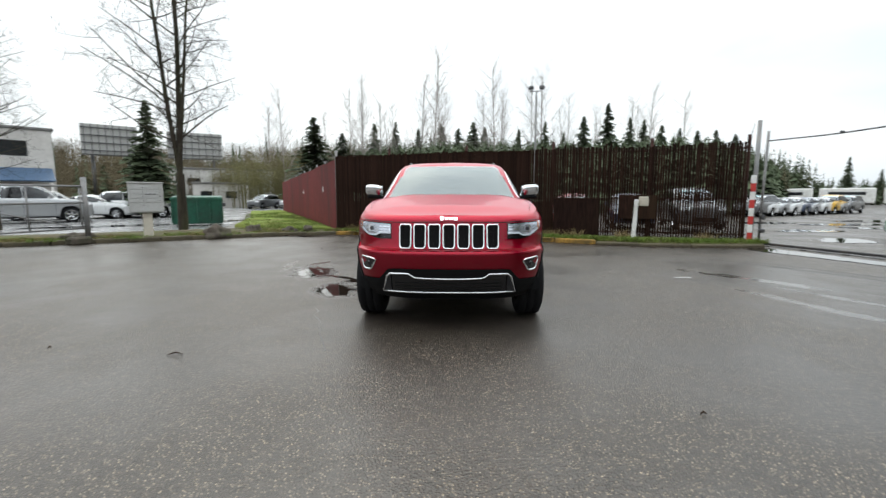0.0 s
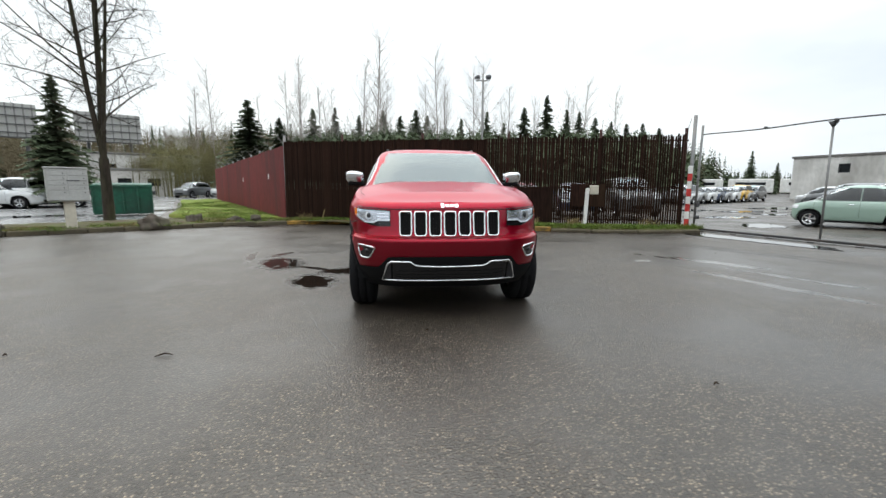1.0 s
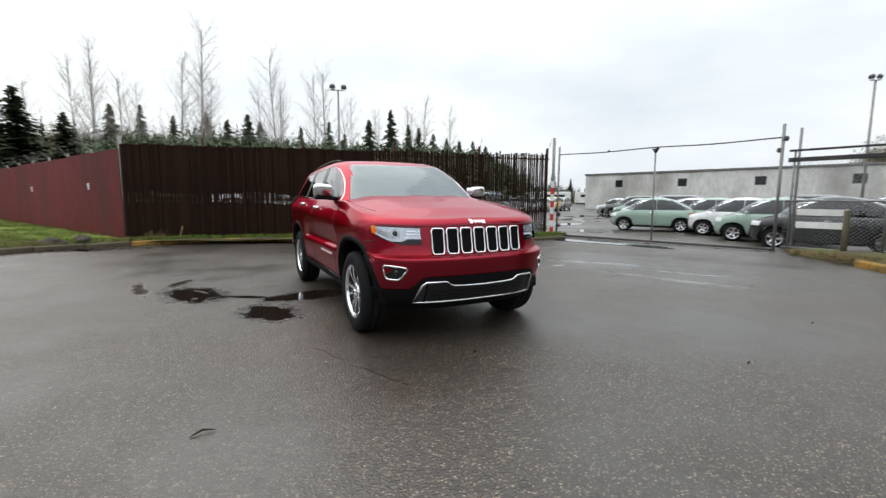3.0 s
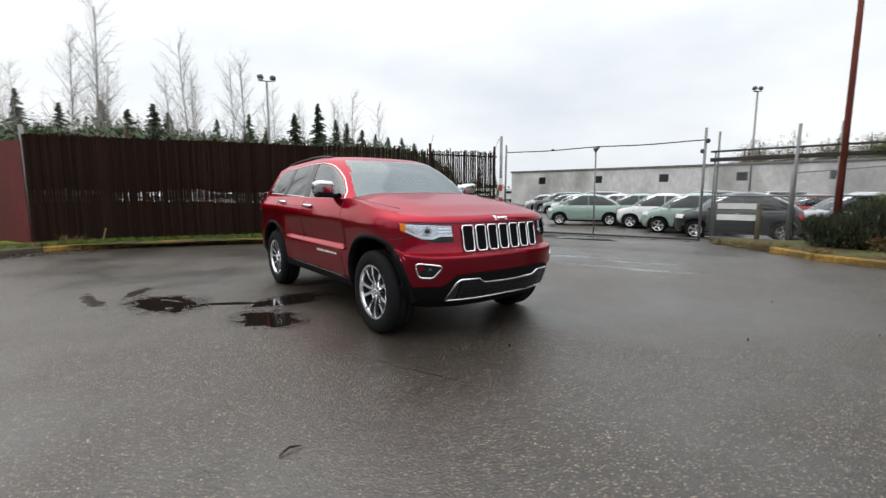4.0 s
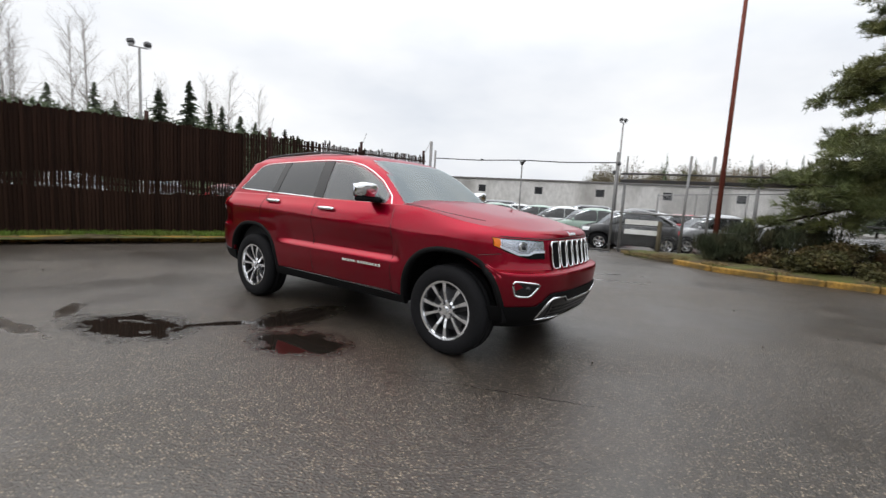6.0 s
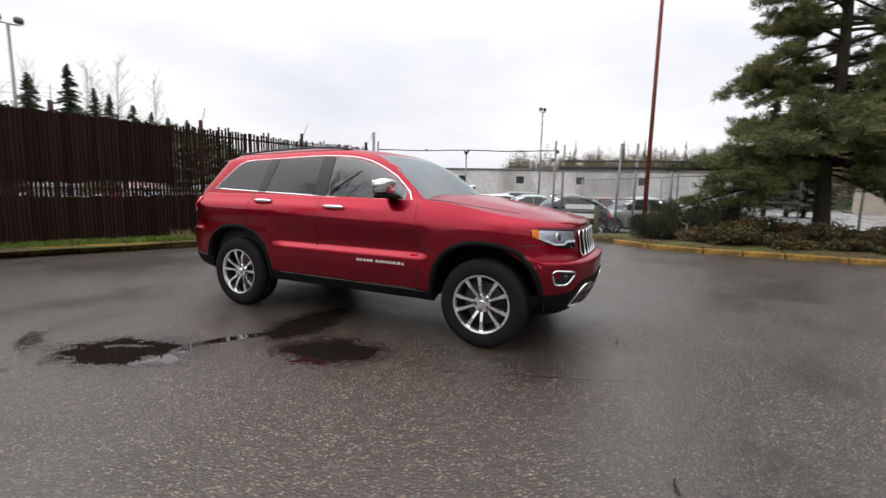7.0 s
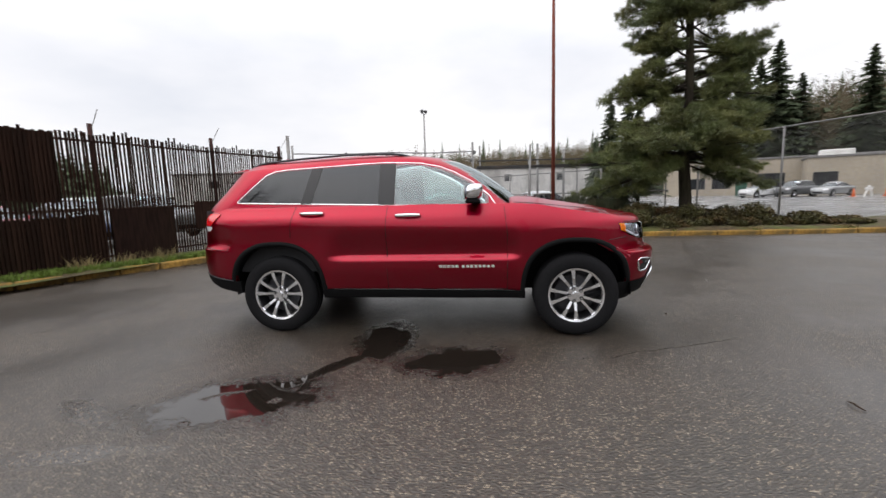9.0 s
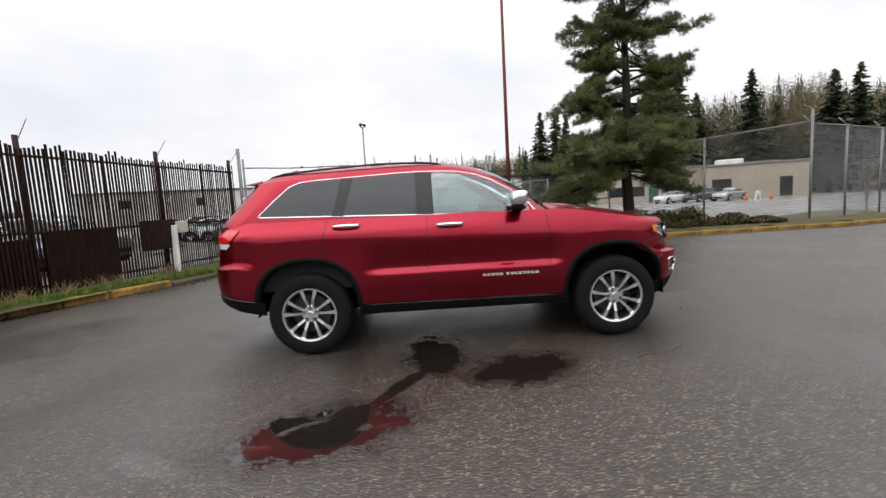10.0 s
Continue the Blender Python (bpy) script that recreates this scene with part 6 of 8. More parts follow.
# ---------------------------------------------------------------- parked cars
def parked_car(label, paint, length, width, height, belt, cab, axles, wr, hood=0.90, kind="hatch", alloy=5, category="car"):
    """A parked car seen from afar: body, cabin with panes, wheels, lamps, mirrors."""
    root = thing("parked_car", (0, 0, 0), 0, label, category, group="parked cars")
    h2 = width / 2
    low = wr * 0.75
    cu0, cu1, cu2, cu3 = cab
    body = Shell(nose=[(low, 0.10), (wr + 0.1, 0.0), (hood - 0.15, 0.02), (hood, 0.10), (belt + 0.1, 0.3)], tail=[(low, length - 0.12), (wr + 0.15, length), (belt - 0.1, length - 0.04), (belt + 0.1, length - 0.10)],
                 half=[(low, h2 * 0.93), (wr + 0.12, h2 * 0.985), (belt - 0.18, h2), (belt, h2 * 0.94), (belt + 0.1, h2 * 0.90)], front=0.75, rear=0.55, n_front=2.6, n_rear=2.8)
    cabin = Shell(nose=[(belt - 0.05, cu0 - 0.06), (belt, cu0), (height - 0.08, cu1), (height, cu1 + 0.35)], tail=[(belt - 0.05, cu3 + 0.02), (belt, cu3), (height - 0.08, cu2), (height, cu2 - 0.35)],
                  half=[(belt - 0.05, h2 * 0.93), (belt, h2 * 0.91), (height - 0.10, h2 * 0.72), (height - 0.03, h2 * 0.62), (height, h2 * 0.50)], front=0.40, rear=0.36, n_front=2.4, n_rear=2.5)
    kit = CarKit(root, body, cabin)
    top = [(0.0, hood - 0.08), (0.25, hood), (cu0, belt - 0.02), (cu3, belt + 0.01), (length, belt - 0.06 if kind != "pickup" else belt)]
    spec = dict(levels=[low, low + 0.1, wr + 0.05, wr + 0.18, belt - 0.30, belt - 0.2, belt - 0.1, belt - 0.03, belt + 0.02], arches=axles, arch_r=wr + 0.075, wheel_r=wr,
                sill=[(0, low), (length, low)], top=top, crown=lambda u: 0.04 * ease((u - 0.1) / 0.5), open=(cu0 + 0.15, cu3 - 0.1) if kind != "pickup" else (cu0 + 0.15, length - 0.15))
    body_shell(kit, spec, paint, detail=False)
    zt, zb = height - 0.11, belt + 0.04
    span = lambda u: lerp([(cu0 + 0.10, zb), (cu1 + 0.10, zt), (cu2 - 0.10, zt), (cu3 - 0.12, zb)], u)
    mid = (cu1 + cu2) / 2
    wins = [(cu0 + 0.22, mid - 0.04, lambda u: zb, span), (mid + 0.04, cu3 - 0.22, lambda u: zb, span)]
    cabin_shell(kit, list(np.linspace(belt - 0.04, height - 0.08, 12)) + [height - 0.05, height - 0.03, height - 0.01, height], paint, wins, (h2 * 0.76, 0.0, belt + 0.05, height - 0.10, cu1 + 0.1), (h2 * 0.62, belt + 0.08, height - 0.12), nside=44, crown=0.02)
    kit.front_patch("windscreen", M_glass, -h2 * 0.77, h2 * 0.77, lambda x: belt + 0.02, lambda x: height - 0.09, shell=cabin, off=0.004, thick=0.006, n=12, m=4)
    kit.front_patch("rear_window", M_glass_dark, -h2 * 0.66, h2 * 0.66, lambda x: belt + 0.06, lambda x: height - 0.11, shell=cabin, off=0.004, thick=0.006, n=8, m=3, rear=True)
    for s in (-1, 1):
        for a, b, lo, hi in wins:
            kit.side_patch("door_window", M_glass_dark, a - 0.03, b + 0.03, lambda u: zb - 0.015, lambda u: max(span(u) + 0.015, zb), s, shell=cabin, off=0.004, thick=0.006, n=12, m=3)
        for u in (cu0 + 0.18, mid, cu3 - 0.25):
            kit.strip("panel_gap", M_gloss_black, [(s * (body.x(u, z) - 0.001), u, z) for z in np.linspace(wr + 0.02, belt, 6)], 0.005, n=4)
        kit.strip("handle", M_chrome, [(s * (body.x(u, belt - 0.1) + 0.02), u, belt - 0.1) for u in (mid - 0.28, mid - 0.12)], 0.014, n=5)
        kit.strip("sill", M_black, [(s * (body.x(u, low + 0.03) - 0.02), u, low + 0.02) for u in np.linspace(axles[0] + wr + 0.1, axles[1] - wr - 0.1, 6)], 0.045, n=6)
        a, b = h2 * 0.52, h2 * 0.86
        kit.front_patch("head_lamp", M_white_lens, *((a, b) if s > 0 else (-b, -a)), lambda x: hood - 0.20, lambda x: hood - 0.07, off=0.012, thick=0.03, n=8, m=3)
        kit.front_patch("tail_lamp", M_redlens, *((a, b * 1.05) if s > 0 else (-b * 1.05, -a)), lambda x: belt - 0.26, lambda x: belt - 0.10, off=0.012, thick=0.03, n=8, m=3, rear=True)
        bm = bmesh.new()
        add_box(bm, (s * (h2 + 0.07), cu0 + 0.42, belt + 0.06), (0.17, 0.09, 0.12), bevel=0.035)
        part("mirror", bm, paint, root)
        for u in axles:
            kit.strip("wheel_well", M_black, [(s * (h2 - 0.12), u + (wr + 0.02) * math.cos(t), wr + (wr + 0.02) * math.sin(t)) for t in np.linspace(0, math.pi, 10)], 0.06, n=5)
    kit.front_patch("grille", M_black, -h2 * 0.45, h2 * 0.45, lambda x: wr + 0.02, lambda x: wr + 0.16, off=0.010, thick=0.02, n=8, m=2)
    part("bumper_bar", box((0, length - 0.03, wr + 0.10), (width * 0.7, 0.08, 0.14), bevel=0.03), M_black if kind == "pickup" else paint, root)
    bm = bmesh.new()
    add_box(bm, (0, length / 2, wr * 0.95), (width * 0.72, length * 0.84, 0.14))
    part("underbody", bm, M_black, root)
    bm = bmesh.new()
    add_box(bm, (0, (cu0 + cu3) / 2, belt - 0.28), (width * 0.80, (cu3 - cu0) * 0.95, 0.05))
    for y in (0.38, 0.70):
        for s in (-1, 1):
            add_box(bm, (s * h2 * 0.42, cu0 + (cu3 - cu0) * y, belt + 0.02), (0.42, 0.14, 0.50), pose(0, 0, 0, -12, 0, 0), bevel=0.05)
    part("interior", bm, M_interior, root)
    if kind == "pickup":
        bm = bmesh.new()
        add_box(bm, (0, (cu3 + length) / 2, belt - 0.40), (width * 0.8, length - cu3 - 0.2, 0.06))
        part("bed_floor", bm, M_black, root)
    key = (wr, alloy)
    if key not in WHEELS:
        WHEELS[key] = wheel_meshes(wr, wr * 0.66, 0.20, alloy, detail=False, paired=False)
    for s in (-1, 1):
        for u in axles:
            add_wheel(root, WHEELS[key], h2 - 0.13, u, wr, s, 10 * u)
    return root


WHEELS = {}
HATCH = dict(length=3.50, width=1.63, height=1.50, belt=0.93, cab=(0.58, 1.30, 2.60, 3.44), axles=(0.65, 2.92), wr=0.29, hood=0.86)
SEDAN = dict(length=4.75, width=1.80, height=1.45, belt=0.97, cab=(1.25, 2.0, 3.1, 4.05), axles=(0.92, 3.70), wr=0.32, hood=0.82)
SUVS = dict(length=4.5, width=1.82, height=1.68, belt=1.08, cab=(1.10, 1.75, 4.0, 4.40), axles=(0.85, 3.50), wr=0.35, hood=0.98)
TRUCK = dict(length=5.7, width=1.95, height=1.90, belt=1.22, cab=(1.35, 1.95, 3.45, 3.70), axles=(0.95, 4.50), wr=0.39, hood=1.10, kind="pickup")


def park(proto, x, y, heading, axle=0.0, z=None):
    """Stands a car with its front axle at x, y; heading is where its nose points, in degrees from x."""
    return pose(x, y, ground_z(x, y) if z is None else z, 0, 0, heading + 90) @ pose(0, -axle, 0)


def first(proto, m):
    proto.matrix_basis = m
    return proto


H1, H2 = 124.0, 113.0
mint = first(parked_car("pale mint green small hatchback parked behind the gate", P_mint, **HATCH), park(0, 14.75, 14.75, H1, 0.65))
first(parked_car("black small hatchback parked behind the open gate", P_black, **HATCH), park(0, 12.6, 7.55, H2, 0.65))
white_hatch = first(parked_car("white small hatchback in a row of parked cars", P_white, **HATCH), park(0, 15.5, 11.4, H2, 0.65))
copy_thing(mint, park(0, 14.0, 9.45, H2, 0.65))
silver_sedan = first(parked_car("silver sedan parked in the lot", P_silver, **SEDAN), park(0, 19.8, 17.1, H2, 0.92))
grey_suv = first(parked_car("dark grey SUV parked in the lot", P_grey, **SUVS), park(0, 21.3, 19.0, H2, 0.85))
copy_thing(mint, park(0, 16.9, 13.3, H2, 0.65))
copy_thing(white_hatch, park(0, 18.3, 15.2, H2, 0.65))
for i, (proto, ax) in enumerate(((white_hatch, 0.65), (mint, 0.65), (grey_suv, 0.85), (silver_sedan, 0.92), (white_hatch, 0.65))):
    copy_thing(proto, park(0, 22.75 + 1.45 * i, 20.95 + 1.93 * i, H2, ax))
red_sedan = first(parked_car("bright red sedan parked in the lot", P_red, **SEDAN), park(0, 19.0, 7.3, H2, 0.92))
blue_sedan = first(parked_car("dark blue sedan parked in the lot", P_blue, **SEDAN), park(0, 20.6, 9.6, H2, 0.92))
first(parked_car("pale silver hatchback parked behind the shrubs", P_silver, **HATCH), park(0, 14.6, 5.0, H2, 0.65))
white_sedan = first(parked_car("white sedan parked in the lot", P_white, **SEDAN), park(0, 22.2, 11.6, H2, 0.92))
for i, (proto, ax) in enumerate(((grey_suv, 0.85), (mint, 0.65), (white_sedan, 0.92), (blue_sedan, 0.92), (silver_sedan, 0.92), (white_hatch, 0.65))):
    copy_thing(proto, park(0, 23.6 + 1.45 * i, 13.4 + 1.9 * i, H2, ax))
for i, (proto, ax) in enumerate(((red_sedan, 0.92), (white_sedan, 0.92), (grey_suv, 0.85), (silver_sedan, 0.92), (white_hatch, 0.65))):
    copy_thing(proto, park(0, 26.5 + 1.5 * i, 7.8 + 1.9 * i, H2, ax))
# row far along the lot, seen through the gate
first(parked_car("yellow SUV in a far row of parked cars", P_yellow, **SUVS), park(0, 31.9, 39.8, 215, 0.85))
row = [(grey_suv, 0.85), (white_sedan, 0.92), (silver_sedan, 0.92), (white_sedan, 0.92), (blue_sedan, 0.92), (silver_sedan, 0.92), (white_sedan, 0.92), None, (silver_sedan, 0.92), (grey_suv, 0.85)]
for i, r in enumerate(row):
    if r:
        copy_thing(r[0], park(0, 21.4 + 1.50 * i, 33.5 + 0.9 * i, 215 + (i % 3) * 1.5, r[1]))
# cars close behind the slat fence
white_suv = first(parked_car("white SUV parked behind the slat fence", P_white, **SUVS), park(0, 12.4, 23.4, 255, 0.85, 0.0))
for i, r in enumerate([(silver_sedan, 0.92), (grey_suv, 0.85), (white_hatch, 0.65), (red_sedan, 0.92), (blue_sedan, 0.92), (grey_suv, 0.85)]):
    copy_thing(r[0], park(0, -2.4 + 2.35 * i, 20.6 - 0.60 * i, 255 + (i % 3), r[1], 0.0))
# the far side of the western street
first(parked_car("silver crew-cab pickup truck parked beside a building", P_silver, category="truck", **TRUCK), park(0, -20.9, 21.8, 46, 0.95, 0.0))
copy_thing(white_sedan, park(0, -21.2, 25.6, 20, 0.92, 0.0))
copy_thing(white_suv, park(0, -19.8, 27.4, 30, 0.85, 0.0))
copy_thing(grey_suv, park(0, -23.0, 24.6, 40, 0.85, 0.0))
copy_thing(white_sedan, park(0, -21.6, 29.2, 48, 0.92, 0.0))
copy_thing(grey_suv, park(0, -22.8, 33.6, 48, 0.85, 0.0))
copy_thing(grey_suv, park(0, -23.5, 47.5, -100, 0.85, 0.0))
copy_thing(white_hatch, park(0, -21.3, 50.5, -95, 0.65, 0.0))
# before the tan building, and at the street's end
copy_thing(white_sedan, park(0, 45.0, -20.6, 112, 0.92, 0.0))
copy_thing(grey_suv, park(0, 44.2, -23.6, 116, 0.85, 0.0))
copy_thing(silver_sedan, park(0, 42.8, -26.2, 118, 0.92, 0.0))
copy_thing(white_sedan, park(0, 15.6, -17.9, -55, 0.92, 0.0))


# ---------------------------------------------------------------- buildings
def building(name, a, b, depth, h, wall, label, roof_h=0.25, openings=(), doors=(), z0=0.0):
    """A flat-roofed building: the front runs from a to b; openings are (along, z, width, height)."""
    a, b = Vector(a), Vector(b)
    length = (b - a).length
    root = thing(name, (a.x, a.y, z0), math.degrees(math.atan2(b.y - a.y, b.x - a.x)), label, "building")
    cuts = sorted(openings)
    x, bits = 0.0, []
    for s, z, w, hh in cuts:
        if z > 3.0 and any(abs(s - o[0]) < 0.1 and o[1] < 3.0 for o in cuts):
            continue
        bits.append(((x + s) / 2, h / 2, s - x, h))
        if z > 0.05:
            bits.append((s + w / 2, z / 2, w, z))
        bits.append((s + w / 2, (z + hh + h) / 2, w, h - z - hh))
        x = s + w
    bits.append(((x + length) / 2, h / 2, length - x, h))
    for cx, cz, sx, sz in bits:
        if sx > 0.01:
            part("wall_section", box((cx, 0.15, cz), (sx, 0.3, sz)), wall, root)
    for nm, c, s in (("side_wall", (0.15, depth / 2, h / 2), (0.3, depth - 0.62, h)), ("side_wall", (length - 0.15, depth / 2, h / 2), (0.3, depth - 0.62, h)), ("rear_wall", (length / 2, depth - 0.15, h / 2), (length, 0.3, h))):
        part(nm, box(c, s), wall, root)
    part("roof", box((length / 2, depth / 2, h + roof_h / 2), (length + 0.3, depth + 0.3, roof_h), bevel=0.04), M_roof, root)
    for s, z, w, hh in cuts:
        wn_ = new("window")
        wn_.parent = root
        part("pane", box((s + w / 2, 0.18, z + hh / 2), (w - 0.06, 0.03, hh - 0.06)), M_window, wn_)
        bm = bmesh.new()
        for c, sz in (((s + w / 2, 0.10, z + 0.03), (w, 0.10, 0.06)), ((s + w / 2, 0.10, z + hh - 0.03), (w, 0.10, 0.06)), ((s + 0.03, 0.10, z + hh / 2), (0.06, 0.10, hh - 0.12)), ((s + w - 0.03, 0.10, z + hh / 2), (0.06, 0.10, hh - 0.12))):
            add_box(bm, c, sz)
        part("window_frame", bm, M_steel_dark, wn_)
    for s, w, hh, mt in doors:
        part("door", box((s, -0.02, hh / 2), (w, 0.06, hh), bevel=0.01), mt, root)
    return root


wins = [(4.5 + i * 8.2, 3.1, 1.1, 1.0) for i in range(7)]
building("warehouse", (46.5, 48.7), (64.5, -9.5), 14, 4.9, M_wall_grey, "long low grey warehouse with stained walls and small windows", openings=wins, z0=-0.15)
building("tan_store", (62.5, -18.0), (52.0, -40.0), 12, 4.6, M_wall_tan, "low tan commercial building with dark openings", openings=[(3.0, 0.9, 2.2, 1.5), (6.0, 0.9, 2.2, 1.5), (11.0, 0.2, 3.0, 2.6), (16.0, 0.3, 4.0, 2.4)], doors=[(9.4, 1.3, 2.3, M_green)])
building("tan_annex", (50.4, -29.4), (45.6, -38.9), 10, 4.2, M_wall_tan, "low tan building with a flat roof beside the store", openings=[(0.5, 0.9, 2.2, 1.7), (7.6, 0.1, 1.3, 2.4)])
sb = thing("shop_sign", (59.6, -24.9, 0.0), 0, "long white shop sign board on the tan building", "sign")
part("board", box((0, 0, 3.75), (0.15, 4.2, 0.9), pose(0, 0, 0, 0, 0, -25.5), bevel=0.02), M_white, sb)
for i in range(6):
    part("writing_bar", box((-0.09 + i * 0.28 - 0.72, 1.4 - i * 0.6, 3.78), (0.02, 0.42, 0.28), pose(0, 0, 0, 0, 0, -25.5)), M_steel_dark, sb)
unit = thing("roof_unit", (51.6, -33.0, 4.45), -27, "pale metal air unit on the flat roof", "roof unit")
part("case", box((0, 0, 0.35), (2.0, 3.0, 0.7), bevel=0.08), M_white, unit)
for x, y in ((40.0, -26.9), (38.7, -28.6)):
    cone = thing("traffic_cone", (x, y, 0), 0, "orange traffic cone standing on the lot", "cone", group="traffic cones")
    bar("cone_body", (0, 0, 0.03), (0, 0, 0.75), 0.16, M_orange, cone, r2=0.03)
    part("foot", box((0, 0, 0.02), (0.4, 0.4, 0.04)), M_orange, cone)
barr = thing("barricade", (39.4, -27.7, 0), 20, "white A-frame barricade on the lot", "barricade")
for s in (-1, 1):
    part("leg", box((0, s * 0.25, 0.5), (0.1, 0.08, 1.1), pose(0, 0, 0, s * 25, 0, 0)), M_white, barr)
part("board", box((0, 0, 0.75), (0.06, 0.9, 0.25)), M_white, barr)
building("street_house", (-46.0, 30.5), (-38.4, 38.9), 12, 7.4, M_wall_white, "two-storey pale building with dark upper windows", openings=[(1.0, 5.0, 2.4, 1.4), (4.2, 5.0, 2.2, 1.4), (7.4, 5.0, 2.2, 1.4)])
aw = thing("awning", (-42.0, 34.9, 0.0), math.degrees(math.atan2(11, 10)), "blue metal awning roof over the shop front", "awning")
bm = bmesh.new()
add_box(bm, (0, -1.4, 3.35), (10.4, 3.4, 0.10), pose(0, 0, 0, 22, 0, 0))
part("roof_sheet", bm, M_blue_roof, aw)
for i in range(13):
    part("rib", box((-4.8 + i * 0.8, -1.4, 3.42), (0.06, 3.4, 0.06), pose(0, 0, 0, 22, 0, 0)), M_blue_roof, aw)
for x in (-4.9, -1.6, 1.6, 4.9):
    bar("column", (x, -2.8, 0), (x, -2.8, 2.75), 0.12, M_wall_white, aw)
building("white_shop", (-33.6, 51.9), (-28.2, 55.2), 8, 3.0, M_wall_white, "low white shop across the street", openings=[(0.8, 1.2, 1.3, 0.9), (3.6, 1.2, 1.3, 0.9)])
building("long_store", (-40.0, 57.0), (-28.6, 63.6), 8, 5.2, M_wall_grey, "long pale flat-roofed building behind the white shop", openings=[(2.0, 3.0, 1.6, 1.0), (6.0, 3.0, 1.6, 1.0), (10.0, 3.0, 1.6, 1.0)])
building("hillside_house", (-34.0, 95.0), (-22.0, 98.0), 9, 6.5, M_wall_grey, "pale flat building at the foot of the hill", openings=[(2.0, 3.6, 6.0, 1.2)], z0=2.5)
# pale low sheds and trailers at the back of the lot
for i in range(5):
    tr = thing("trailer", (50.0 + i * 5.6, 82.0 - i * 5.0, -0.15), -42, "long white trailer parked at the back of the lot", "trailer", group="white trailers")
    part("box", box((0, 0, 1.75), (6.6, 2.5, 2.4), bevel=0.12), M_white, tr)
    part("window_band", box((0, -1.26, 2.1), (4.4, 0.03, 0.5)), M_window, tr)
    for s in (-0.5, 0.5):
        part("tyre", tube((s - 0.6, -1.2, 0.42), (s - 0.6, -0.9, 0.42), 0.42, n=14), M_rubber, tr)
    part("chassis", box((0, 0, 0.5), (6.2, 2.0, 0.2)), M_black, tr)


def billboard(x, y, rz, w, h, z):
    root = thing("billboard", (x, y, 0), rz, "back of a tall billboard with its grey frame of struts", "billboard", group="billboards")
    part("panel", box((0, 0.15, z + h / 2), (w, 0.12, h), bevel=0.02), M_greybox, root)
    for i in range(8):
        part("strut", box((-w / 2 + w * (i + 0.5) / 8, 0.0, z + h / 2), (0.14, 0.16, h)), M_galv, root)
    for k in range(4):
        part("girt", box((0, -0.10, z + h * (k + 0.5) / 4), (w, 0.10, 0.12)), M_steel_dark, root)
    part("catwalk", box((0, -0.5, z - 0.1), (w, 0.8, 0.12)), M_steel_dark, root)
    for s in (-0.32, 0.32):
        bar("column", (w * s, 0.3, 0), (w * s, 0.3, z + 0.5), 0.22, M_steel_dark, root)
    return root


billboard(-48.3, 57.3, 40, 6.2, 4.0, 7.1)
billboard(-42.8, 67.5, 33, 7.6, 4.0, 7.5)


# ---------------------------------------------------------------- plants
class Soup:
    """A growing list of small faces for leaves, needles and twigs."""

    def __init__(self):
        self.v, self.f = [], []

    def tri(self, a, b, c):
        k = len(self.v)
        self.v += [a, b, c]
        self.f.append((k, k + 1, k + 2))

    def quad(self, a, b, c, d):
        k = len(self.v)
        self.v += [a, b, c, d]
        self.f.append((k, k + 1, k + 2, k + 3))

    def limb(self, a, b, r0, r1, n=4):
        v, f = sweep([a, b], [r0, r1], n)
        k = len(self.v)
        self.v += v
        self.f += [tuple(k + i for i in g) for g in f[:n]]

    def mesh(self, name, mat, smooth_on=False):
        return mesh_from(name, self.v, self.f, mat, smooth=smooth_on)


def rand_dir(rnd):
    while True:
        d = Vector((rnd.uniform(-1, 1), rnd.uniform(-1, 1), rnd.uniform(-1, 1)))
        if 0.05 < d.length < 1:
            return d.normalized()


